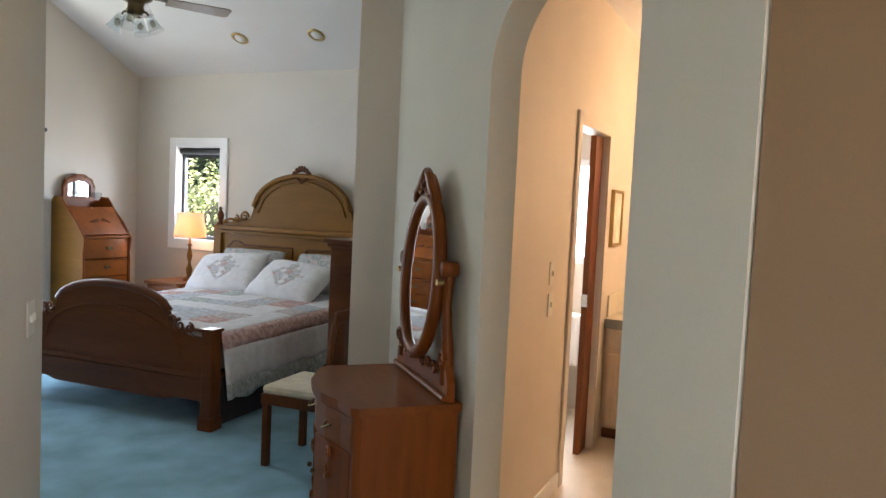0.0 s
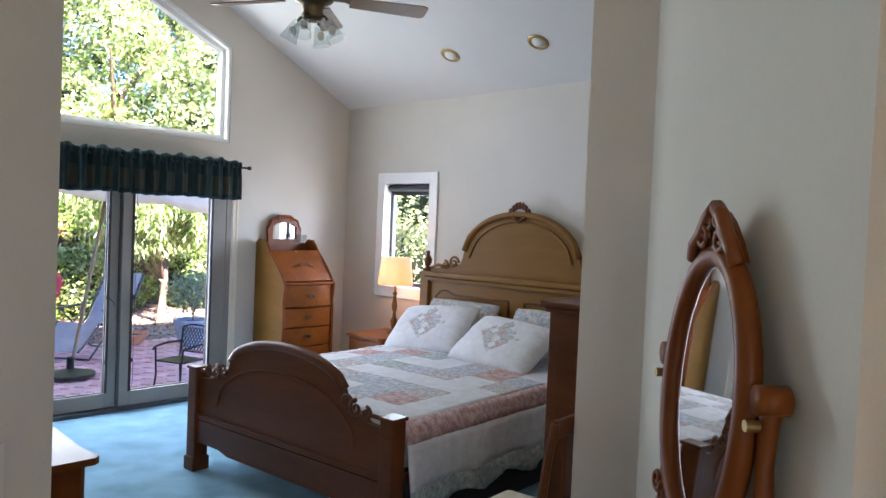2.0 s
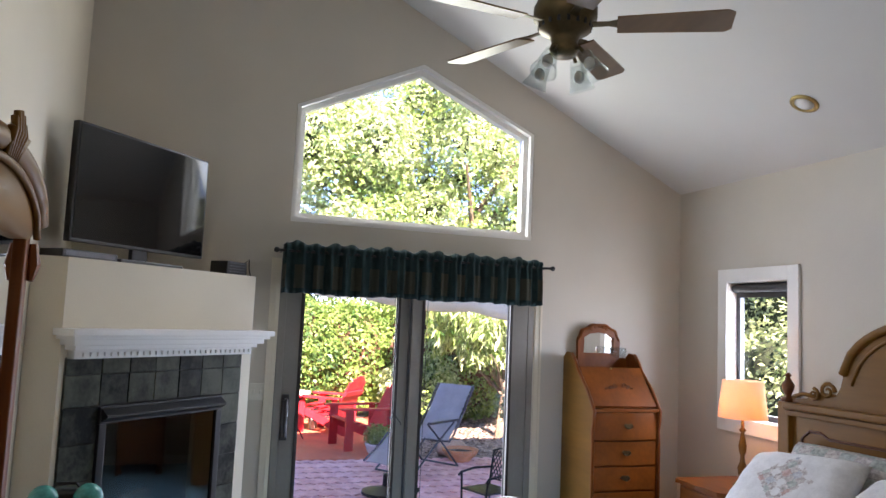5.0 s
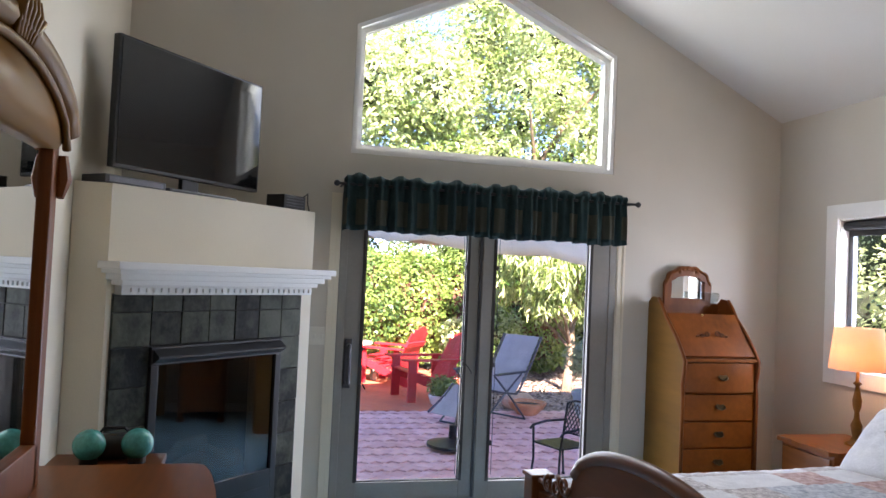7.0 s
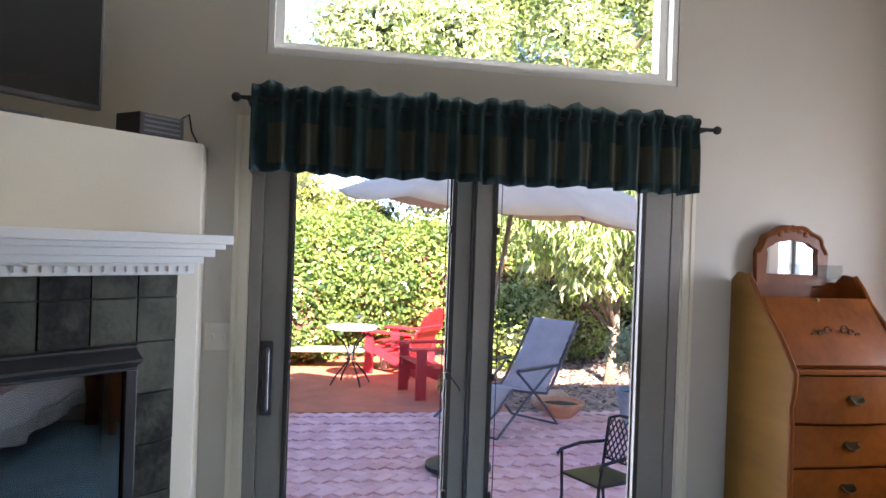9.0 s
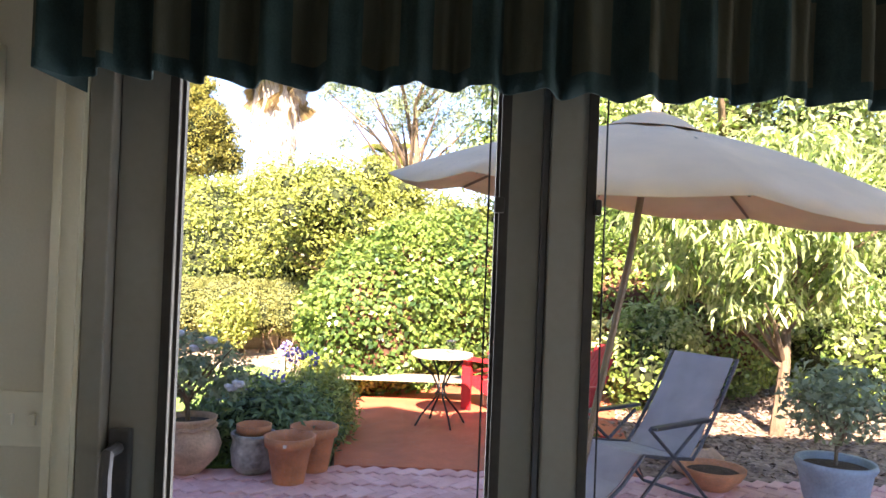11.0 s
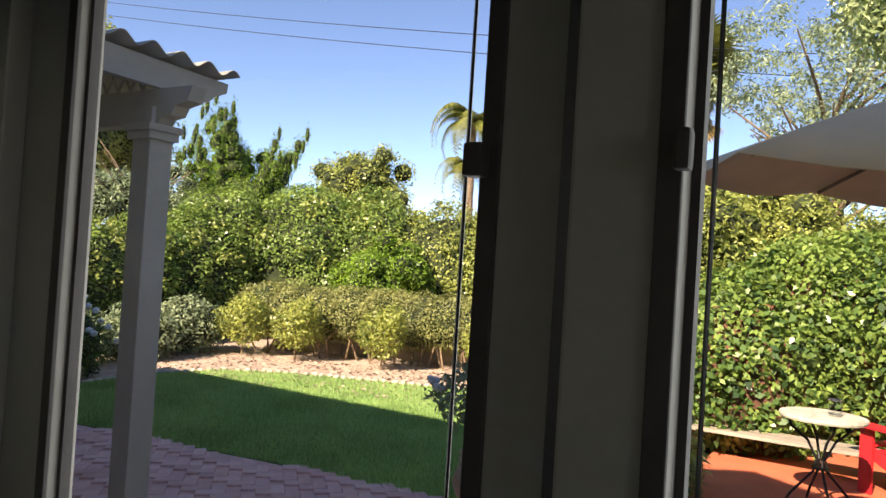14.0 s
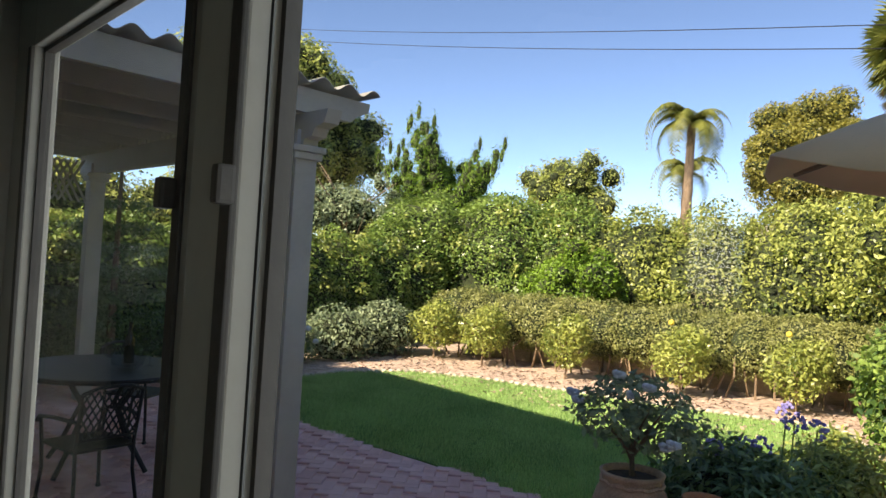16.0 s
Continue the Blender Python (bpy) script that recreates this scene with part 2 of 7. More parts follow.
TERRALIGHT = mat("weathered_terracotta", (0.58, 0.38, 0.25), 0.85, vary=0.2, scale=6, fine=60, bump=0.3)
GLAZED = mat("glazed_pot", (0.33, 0.34, 0.27), 0.3, vary=0.4, scale=5, fine=20, bump=0.1, second=(0.75, 0.76, 0.70))
BLUEPOT = mat("blue_grey_pot", (0.30, 0.38, 0.44), 0.6, vary=0.15, scale=6)
POTSOIL = mat("potting_soil", (0.05, 0.032, 0.02), 0.95, vary=0.3, scale=20, bump=0.6)
# cream pushed towards orange, for light thrown up by the red slab
UMBRELLA = mat("canvas", (0.80, 0.60, 0.38), 0.9, vary=0.05, scale=4, fine=200, bump=0.1)
POLE = mat("bronze_pole", (0.24, 0.18, 0.12), 0.45, 0.5, vary=0.1)
SLING = mat("grey_sling_mesh", (0.40, 0.385, 0.36), 0.85, vary=0.08, fine=240, bump=0.2)
GREYFRAME = mat("grey_steel_tube", (0.10, 0.10, 0.11), 0.4, 0.7, vary=0.1)
REDPAINT = mat("red_paint", (0.55, 0.022, 0.03), 0.5, vary=0.1, scale=6, bump=0.1)
PERGOLA = mat("pergola_paint", (0.50, 0.47, 0.43), 0.6, vary=0.07, scale=3, fine=30, bump=0.15)
CORRUGATED = mat("roof_sheet", (0.42, 0.41, 0.38), 0.55, vary=0.12, scale=4)
BARK = mat("bark", (0.20, 0.14, 0.09), 0.95, vary=0.3, scale=10, fine=50, bump=0.8, stretch=(1, 1, 0.3))
PALEBARK = mat("pale_palm_trunk", (0.50, 0.42, 0.34), 0.95, vary=0.3, scale=6, fine=30, bump=0.9, stretch=(1, 1, 0.25))
GREYWOOD = mat("weathered_board", (0.38, 0.32, 0.25), 0.9, vary=0.2, scale=5, fine=40, bump=0.3, stretch=(1, 0.15, 1))
# near-black green: the shade inside foliage, put into colour
CORE = mat("foliage_shade", (0.022, 0.032, 0.012), 0.95, vary=0.4, scale=4, fine=16, bump=1.0, second=(0.05, 0.07, 0.02))
REDCORE = mat("dry_vine", (0.13, 0.055, 0.035), 0.95, vary=0.4, scale=9, fine=30, bump=1.0)
STUCCO = mat("house_stucco", (0.55, 0.50, 0.43), 0.9, vary=0.05)
ROOFTILE = mat("far_roof", (0.34, 0.30, 0.26), 0.9, vary=0.15)
LEAF = leafmat("leaf_green", (0.035, 0.095, 0.018), (0.30, 0.42, 0.10), 0.35, 0.32)
LEAFYEL = leafmat("leaf_yellow_green", (0.08, 0.14, 0.03), (0.48, 0.52, 0.14), 0.35, 0.36)
# leaf green paled in colour to read as overexposed by sun
LEAFSUN = leafmat("leaf_sunlit", (0.14, 0.22, 0.07), (0.60, 0.68, 0.34), 0.40, 0.30)
LEAFDARK = leafmat("leaf_dark", (0.020, 0.055, 0.018), (0.12, 0.21, 0.06), 0.25, 0.32)
LEAFBLADE = leafmat("leaf_strap", (0.05, 0.10, 0.04), (0.24, 0.36, 0.14), 0.3, 0.3)
LEAFOLIVE = leafmat("leaf_olive", (0.11, 0.12, 0.022), (0.38, 0.35, 0.08))
LEAFHEDGE = leafmat("leaf_clipped", (0.14, 0.17, 0.05), (0.42, 0.43, 0.16))
LEAFGREY = leafmat("leaf_blue_green", (0.11, 0.17, 0.09), (0.40, 0.48, 0.28))
LEAFCONIF = leafmat("leaf_conifer", (0.05, 0.12, 0.01), (0.26, 0.42, 0.05))
LEAFPALM = leafmat("leaf_palm", (0.06, 0.09, 0.015), (0.26, 0.27, 0.06))
LEAFDRY = leafmat("leaf_dry_palm", (0.16, 0.10, 0.035), (0.42, 0.30, 0.12))
GRASS = leafmat("grass_blade", (0.16, 0.30, 0.08), (0.46, 0.64, 0.24), 0.35, 0.6)
PETALWHITE = leafmat("petal_white", (0.60, 0.62, 0.66), (0.82, 0.82, 0.82), 0.25, 0.6)
PETALBLUE = leafmat("petal_blue", (0.20, 0.17, 0.50), (0.42, 0.38, 0.75), 0.25, 0.6)
PETALYEL = leafmat("petal_yellow", (0.70, 0.45, 0.04), (0.85, 0.70, 0.12), 0.25, 0.6)

# ---- building helpers ----


def mesh_from(name, verts, faces, material, smooth=False):
    me = bpy.data.meshes.new(name)
    me.from_pydata([tuple(v) for v in verts], [], [tuple(f) for f in faces])
    me.materials.append(material)
    if smooth:
        me.polygons.foreach_set("use_smooth", [True] * len(me.polygons))
    me.update()
    return me


def part(name, bm, material, parent, label="", smooth=False, m=None):
    """Links a bmesh as one mesh object under a thing or a part."""
    me = bpy.data.meshes.new(name)
    bmesh.ops.recalc_face_normals(bm, faces=bm.faces)
    bm.to_mesh(me)
    bm.free()
    for mt in (material if isinstance(material, (list, tuple)) else [material]):
        me.materials.append(mt)
    if smooth:
        me.polygons.foreach_set("use_smooth", [True] * len(me.polygons))
    ob = new(name, me)
    if m is not None:
        ob.matrix_basis = m
    if parent is not None:
        ob.parent = parent
    if label:
        tagged(ob, label)
    return ob


def thing(name, m, label, category, group="", kind=""):
    ob = new(name)
    ob.empty_display_size = 0.05
    ob.matrix_basis = m
    return tagged(ob, label, category, group, kind)


def B():
    return bmesh.new()


def box(bm, x0, x1, y0, y1, z0, z1, bevel=0.0, m=None):
    r = bmesh.ops.create_cube(bm, size=1)
    vs = r["verts"]
    mm = Matrix.Translation(((x0 + x1) / 2, (y0 + y1) / 2, (z0 + z1) / 2)) @ Matrix.Diagonal((x1 - x0, y1 - y0, z1 - z0, 1))
    if m is not None:
        mm = m @ mm
    bmesh.ops.transform(bm, matrix=mm, verts=vs)
    if bevel:
        es = list({e for v in vs for e in v.link_edges})
        bmesh.ops.bevel(bm, geom=es, offset=bevel, segments=2, profile=0.6, affect="EDGES")
    return bm


def prism(bm, pts, axis, a, b, m=None):
    """A polygon pushed along an axis. pts: pairs in the two other axes, in order."""
    def v3(p, w):
        return {"x": (w, p[0], p[1]), "y": (p[0], w, p[1]), "z": (p[0], p[1], w)}[axis]
    lo = [bm.verts.new(v3(p, a)) for p in pts]
    hi = [bm.verts.new(v3(p, b)) for p in pts]
    n = len(pts)
    bm.faces.new(lo), bm.faces.new(hi)
    for i in range(n):
        bm.faces.new((lo[i], lo[(i + 1) % n], hi[(i + 1) % n], hi[i]))
    if m is not None:
        bmesh.ops.transform(bm, matrix=m, verts=lo + hi)
    return bm


def lathe(bm, prof, seg=20, m=None, cap=True):
    """A profile of (radius, height) turned round z."""
    rings = []
    for r, z in prof:
        rings.append([bm.verts.new((r * math.cos(2 * math.pi * i / seg), r * math.sin(2 * math.pi * i / seg), z)) for i in range(seg)])
    for a, b in zip(rings, rings[1:]):
        for i in range(seg):
            bm.faces.new((a[i], a[(i + 1) % seg], b[(i + 1) % seg], b[i]))
    if cap:
        bm.faces.new(rings[0]), bm.faces.new(rings[-1])
    if m is not None:
        bmesh.ops.transform(bm, matrix=m, verts=[v for r in rings for v in r])
    return bm


def tube(bm, pts, r, seg=8, closed=False):
    """A round bar along points; r: one radius or one for each point."""
    pts = [Vector(p) for p in pts]
    n = len(pts)
    rs = r if isinstance(r, (list, tuple)) else [r] * n
    rings, up = [], Vector((0, 0, 1))
    side = None
    for i, p in enumerate(pts):
        d = (pts[(i + 1) % n] - pts[i - 1]) if closed else (pts[min(i + 1, n - 1)] - pts[max(i - 1, 0)])
        d.normalize()
        ref = side if side is not None else (up if abs(d.z) < 0.9 else Vector((1, 0, 0)))
        u = (ref - d * ref.dot(d)).normalized()
        side = u
        w = d.cross(u)
        rings.append([bm.verts.new(p + rs[i] * (math.cos(2 * math.pi * k / seg) * u + math.sin(2 * math.pi * k / seg) * w)) for k in range(seg)])
    for i in range(n if closed else n - 1):
        a, b = rings[i], rings[(i + 1) % n]
        for k in range(seg):
            bm.faces.new((a[k], a[(k + 1) % seg], b[(k + 1) % seg], b[k]))
    if not closed:
        bm.faces.new(rings[0]), bm.faces.new(rings[-1])
    return bm


def ball(bm, c, r, sub=2, s=(1, 1, 1)):
    bmesh.ops.create_icosphere(bm, subdivisions=sub, radius=r, matrix=Matrix.Translation(c) @ Matrix.Diagonal((*s, 1)))
    return bm


def structure(name, bm, material, label, category="", parent=None):
    ob = part(name, bm, material, parent)
    return tagged(ob, label, category or name.split("_")[0], kind="structure")


def scroll(bm, c, r, thick, axis="y", turns=1.4, hand=1, start=0.0):
    """A carved volute."""
    pts = []
    for i in range(15):
        k = i / 14
        a = start + hand * k * turns * 2 * math.pi
        rr = r * (1 - 0.8 * k)
        d = (rr * math.cos(a), rr * math.sin(a))
        pts.append((c[0] + d[0], c[1], c[2] + d[1]) if axis == "y" else (c[0], c[1] + d[0], c[2] + d[1]))
    return tube(bm, pts, [thick * (1 - 0.5 * i / 14) for i in range(15)], 6)

# ---- the house ----
YW, ZW, SL = 2.337, 2.822, 0.500          # side walls, their height, slope of the vault


RIDGE = -1.0


def vault(y):
    return ZW + SL * (YW - RIDGE - abs(y - RIDGE))


bm = B()
for y0, y1 in ((-2.49, -1.32), (0.985, 2.49)):
    box(bm, -0.15, 0, y0, y1, -0.15, 2.32)
box(bm, -0.15, 0, -0.985, 0.985, 2.05, 2.32)
box(bm, -0.066, 0, -1.32, -0.985, -0.15, 2.05)         # wall set back outside beside the leaf
box(bm, -0.15, 0, -1.32, -0.985, 2.05, 2.32)
for s in (-1, 1):
    prism(bm, [(s * 2.49, 2.32), (s * 0.945, 2.32), (s * 0.945, vault(s * 0.945) + 0.05)] + ([(RIDGE, vault(RIDGE) + 0.05)] if s < 0 else []) + [(s * 2.49, vault(s * 2.49) + 0.05)], "x", -0.15, 0)
    prism(bm, [(s * 0.945, 3.18), (0, 3.62), (0, vault(0) + 0.05), (s * 0.945, vault(s * 0.945) + 0.05)], "x", -0.15, 0)
structure("wall_west", bm, WALL, "greige painted gable wall with patio door opening", "wall")

bm = B()
box(bm, -0.15, 0.60, YW, YW + 0.15, 0, 4.0)
box(bm, 1.245, 4.83, YW, YW + 0.15, 0, 4.0)
box(bm, 0.60, 1.245, YW, YW + 0.15, 0, 1.02)
box(bm, 0.60, 1.245, YW, YW + 0.15, 2.06, 4.0)
structure("wall_north", bm, WALL, "greige painted wall behind the bed", "wall")
# paler colour stands for the light that falls on the south wall
structure("wall_south", box(B(), 0, 4.62, -YW - 0.15, -YW, 0, 4.3), CREAMWALL, "wall behind the dresser, coloured paler as if lit", "wall")
structure("wall_east", box(B(), 4.565, 4.83, -0.29, YW, 0, 2.82), WALL, "greige partition wall end beside the vanity", "wall")
structure("wall_header", box(B(), 4.66, 4.75, -YW, YW, 2.82, 4.58), WALL, "painted wall above the bedroom entrance", "wall")

bm = B()
for e in (-2.45, 2.45):
    prism(bm, [(RIDGE, vault(RIDGE)), (e, vault(e)), (e, vault(e) + 0.1), (RIDGE, vault(RIDGE) + 0.1)], "x", 0.0, 4.70)
structure("ceiling", bm, CEIL, "white vaulted bedroom ceiling", "ceiling")
structure("ceiling_hall", box(B(), 4.75, 9.3, -7.2, 3.0, 2.82, 2.92), CEIL, "white flat hall ceiling", "ceiling")
# unseen slab; its front edge is set where the lawn shadow must end
structure("house_roof", box(B(), 0.85, 9.4, -7.4, 4.2, 4.62, 4.70), ROOFTILE, "unseen roof slab placed for its shadow on the garden", "roof")

structure("floor", box(B(), -0.02, 9.3, -7.2, 3.0, -0.12, 0.0), CARPET, "teal blue cut-pile carpet", "floor")

# diagonal entrance hall
D45 = Matrix.Rotation(radians(-45), 4, "Z")
bm = B()                                    # local x runs along (1,-1), local y towards the wall's back
mW = Matrix.Translation((4.4, -2.07, 0)) @ D45
box(bm, 0, 4.4, -0.14, 0, 0, 2.82, m=mW)
structure("wall_hall_left", bm, WALLHALL, "cream hall wall with a light switch", "wall")

# vanity wall with the round-headed arch; local x along (1,-1), local y into the bathroom
mV = Matrix.Translation((4.79, -0.25, 0)) @ D45
A0, A1, AZ, TH = 1.301, 2.277, 2.08, 0.127
bm = B()
box(bm, 0.03, A0, 0, TH, 0, 2.82, m=mV)
box(bm, A1, 2.715, 0, TH, 0, 2.82, m=mV)
ac, ar = (A0 + A1) / 2, (A1 - A0) / 2
arc = [(ac - ar * math.cos(math.pi * i / 24), AZ + 0.31 * math.sin(math.pi * i / 24)) for i in range(25)]
for (xa, za), (xb, zb) in zip(arc, arc[1:]):
    prism(bm, [(xa, za), (xb, zb), (xb, 2.82), (xa, 2.82)], "y", 0, TH, m=mV)
structure("wall_arch", bm, WALLHALL, "cream wall with an arched opening to the bathroom", "wall")
structure("wall_hall_right", box(B(), 6.72, 9.3, -2.17, -2.04, 0, 2.82), BROWNWALL, "brown hall wall, darkened in colour for its shade", "wall")
# unseen end wall; its opening is made up to hold the fill lamp
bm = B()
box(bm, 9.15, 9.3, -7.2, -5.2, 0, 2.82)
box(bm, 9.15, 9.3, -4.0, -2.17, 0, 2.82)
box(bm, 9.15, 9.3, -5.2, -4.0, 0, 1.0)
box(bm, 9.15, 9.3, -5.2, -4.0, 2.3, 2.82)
structure("wall_hall_end", bm, WALLHALL, "unseen cream hall end wall with an added opening", "wall")
structure("wall_hall_back", box(B(), 4.4, 9.3, -7.2, -7.05, 0, 2.82), WALLHALL, "cream hall back wall", "wall")

# bathroom
bm = B()
box(bm, 5.60, 5.70, -0.98, 0.20, 0, 2.82)
box(bm, 5.60, 5.70, 0.90, 1.78, 0, 2.82)
box(bm, 5.60, 5.70, 0.20, 0.90, 2.04, 2.82)
structure("wall_bath_west", bm, BATHWALL, "warm cream bathroom wall with a pocket door", "wall")
structure("wall_bath_north", box(B(), 4.83, 8.2, 1.78, 1.9, 0, 2.82), BATHWALL, "warm cream bathroom wall above the counter", "wall")
structure("wall_bath_east", box(B(), 8.1, 8.2, -2.04, 1.78, 0, 2.82), BATHWALL, "warm cream bathroom end wall", "wall")
structure("floor_bath", prism(B(), [(5.70, -0.98), (6.72, -2.02), (8.1, -2.02), (8.1, 1.78), (4.83, 1.78), (4.83, 0.0), (5.60, 0.0)], "z", 0.004, 0.012), TILEFLOOR, "beige tiled bathroom floor", "floor")

# baseboards
bm = B()
box(bm, 0.001, 0.014, 0.99, YW, 0, 0.09)
box(bm, 0.015, 4.56, YW - 0.014, YW - 0.001, 0, 0.09)
box(bm, 4.566, 4.83, -0.304, -0.291, 0, 0.09)
box(bm, 0.03, A0 - 0.005, -0.013, -0.001, 0, 0.09, m=mV)
box(bm, 5.701, 5.713, -0.98, 0.12, 0.013, 0.10)
structure("baseboard", bm, WHITE, "white painted baseboard", "baseboard")

# ---- patio door ----
door = thing("patio_door", pose(0, 0, 0), "pair of glazed patio doors in beige painted wood", "door", kind="structure")
bm = B()
box(bm, -0.072, 0.012, -0.985, -0.935, 0, 2.05, 0.004)
box(bm, -0.16, 0.012, 0.935, 0.985, 0, 2.05, 0.004)
box(bm, -0.16, 0.012, -0.935, 0.935, 2.0, 2.05, 0.004)
part("door_frame", bm, DOORPAINT, door, "beige painted door frame")
for s in (-1, 1):
    bm = B()
    for a, b, d in ((0.987, 1.055, 0.012), (0.995, 1.015, 0.018), (1.035, 1.053, 0.018)):
        box(bm, 0.001 if d < 0.015 else 0.0125, d, min(s * a, s * b), max(s * a, s * b), 0.0, 2.05)
    part("casing", bm, CREAMWALL, door, "cream moulded door casing")
bm = B()
box(bm, -0.20, 0.02, -0.935, 0.935, -0.02, 0.035, 0.004)
part("threshold", bm, GREYFRAME, door, "dark metal threshold")
for s, label in ((-1, "fixed and sliding leaf"), (1, "sliding leaf")):
    x0, x1, xg = (-0.066, -0.022, -0.045) if s < 0 else (-0.044, 0.008, -0.030)
    ya, yb = (-0.933, -0.012) if s < 0 else (-0.008, 0.933)
    ga, gb = (-0.808, -0.112) if s < 0 else (0.089, 0.785)
    bm = B()
    box(bm, x0, x1, ya, ga, 0.04, 1.995, 0.004)
    box(bm, x0, x1, gb, yb, 0.04, 1.995, 0.004)
    box(bm, x0, x1, ga, gb, 0.04, 0.16, 0.003)
    box(bm, x0, x1, ga, gb, 1.885, 1.995, 0.003)
    leaf = part("door_leaf", bm, DOORPAINT, door, "beige painted door leaf")
    bm = B()
    for y0, y1, z0, z1 in ((ga, ga + 0.008, 0.16, 1.885), (gb - 0.008, gb, 0.16, 1.885), (ga, gb, 0.16, 0.168), (ga, gb, 1.877, 1.885)):
        box(bm, xg - 0.010, xg + 0.006, y0, y1, z0, z1)
    part("gasket", bm, DARKEDGE, leaf, "dark glazing gasket")
    for y0, y1 in ((ga - 0.020, ga + 0.001), (gb - 0.001, gb + 0.020)):
        part("glazing_bead", box(B(), x1 - 0.002, x1 + 0.005, y0, y1, 0.16, 1.885, 0.002), DARKEDGE, leaf, "dark brown glazing bead")
    g = part("pane", box(B(), xg - 0.002, xg + 0.002, ga + 0.002, gb - 0.002, 0.16, 1.885), GLASS, leaf)
    g.visible_shadow = False
    for z in (1.605, 0.95, 0.42):
        bm = B()
        yy = gb if s < 0 else ga
        box(bm, x1 + 0.004, x1 + 0.022, yy - 0.008 * (s < 0) - 0.004, yy + 0.010, z - 0.017, z + 0.017, 0.004)
        part("screen_clip", bm, DARKEDGE, leaf, "small black clip")
part("astragal", box(B(), -0.046, -0.006, -0.024, -0.0085, 0.05, 1.99, 0.003), GREYFRAME, door, "grey metal meeting strip")
bm = B()
box(bm, -0.022, -0.004, -0.925, -0.875, 0.78, 1.10, 0.006)
tube(bm, [(0.0, -0.90, 1.06), (0.05, -0.90, 1.06), (0.055, -0.90, 1.02), (0.055, -0.90, 0.86), (0.05, -0.90, 0.82), (0.0, -0.90, 0.82)], 0.013, 8)
part("handle", bm, GREYFRAME, door, "antique bronze pull handle")
bm = B()
tube(bm, [(-0.02, -0.118, 0.98), (0.0, -0.10, 0.95), (0.0, -0.06, 0.90), (-0.02, -0.05, 0.88)], 0.003, 5)
part("cord", bm, BLACKPLASTIC, door, "thin black screen cord")
for x, y in ((-0.030, -0.135), (-0.004, 0.112)):
    bm = B()
    tube(bm, [(x, y, 0.2), (x, y, 1.9)], 0.0022, 5)
    part("cord", bm, BLACKPLASTIC, door, "thin black screen cord")

# ---- gable window ----
win = thing("window_1", pose(0, 0, 0), "five-sided picture window in a white frame", "window", kind="structure")


def penta(k):
    h = 0.945 - k
    return [(-h, 2.32 + k), (h, 2.32 + k), (h, 3.18 - k * 0.55), (0, 3.62 - k * 1.1), (-h, 3.18 - k * 0.55)]


bm = B()
for (k0, k1, xa, xb) in ((0.002, 0.030, -0.14, -0.004), (0.030, 0.070, -0.13, -0.06)):
    o, i = penta(k0), penta(k1)
    for j in range(5):
        q = [o[j], o[(j + 1) % 5], i[(j + 1) % 5], i[j]]
        prism(bm, q, "x", xa, xb)
part("window_frame", bm, WHITE, win, "white painted frame")
g = part("pane", prism(B(), penta(0.066), "x", -0.098, -0.092), GLASS, win)
g.visible_shadow = False

# ---- side window ----
win = thing("window_2", pose(0, 0, 0), "small casement window with wide white trim", "window", kind="structure")
bm = B()
for x0, x1, z0, z1 in ((0.515, 0.615, 0.93, 2.145), (1.23, 1.33, 0.93, 2.145), (0.615, 1.23, 2.045, 2.145), (0.615, 1.23, 0.93, 1.035)):
    box(bm, x0, x1, YW - 0.022, YW - 0.001, z0, z1, 0.003)
part("window_trim", bm, WHITE, win, "wide white trim")
bm = B()
for x0, x1, z0, z1 in ((0.602, 0.62, 1.022, 2.058), (1.225, 1.243, 1.022, 2.058), (0.62, 1.225, 2.04, 2.058), (0.62, 1.225, 1.022, 1.04)):
    box(bm, x0, x1, YW, YW + 0.14, z0, z1)
part("window_sill", bm, WHITE, win)
bm = B()
for x0, x1, z0, z1 in ((0.62, 0.66, 1.04, 2.04), (1.185, 1.225, 1.04, 2.04), (0.66, 1.185, 2.0, 2.04), (0.66, 1.185, 1.04, 1.08)):
    box(bm, x0, x1, YW + 0.07, YW + 0.11, z0, z1, 0.003)
part("window_frame", bm, GREYFRAME, win, "dark metal sash")
bm = B()
tube(bm, [(0.63, YW + 0.045, 2.00), (1.215, YW + 0.045, 2.00)], 0.032, 12)
box(bm, 0.635, 1.21, YW + 0.06, YW + 0.063, 1.93, 2.0)
part("roller_blind", bm, BLACKPLASTIC, win, "dark rolled-up blind")
g = part("pane", box(B(), 0.66, 1.185, YW + 0.088, YW + 0.092, 1.08, 2.0), GLASS, win)
g.visible_shadow = False

# ---- valance ----
val = thing("valance", pose(0, 0, 0), "gathered dark green cotton valance on a black rod", "curtain")
bm = B()
NU, rows = 420, (2.150, 2.128, 2.112, 2.092, 2.074, 2.00, 1.92, 1.84, 1.80)
rnd = random.Random(3)
ph = [rnd.uniform(0, 6.28) for _ in range(8)]
grid = []
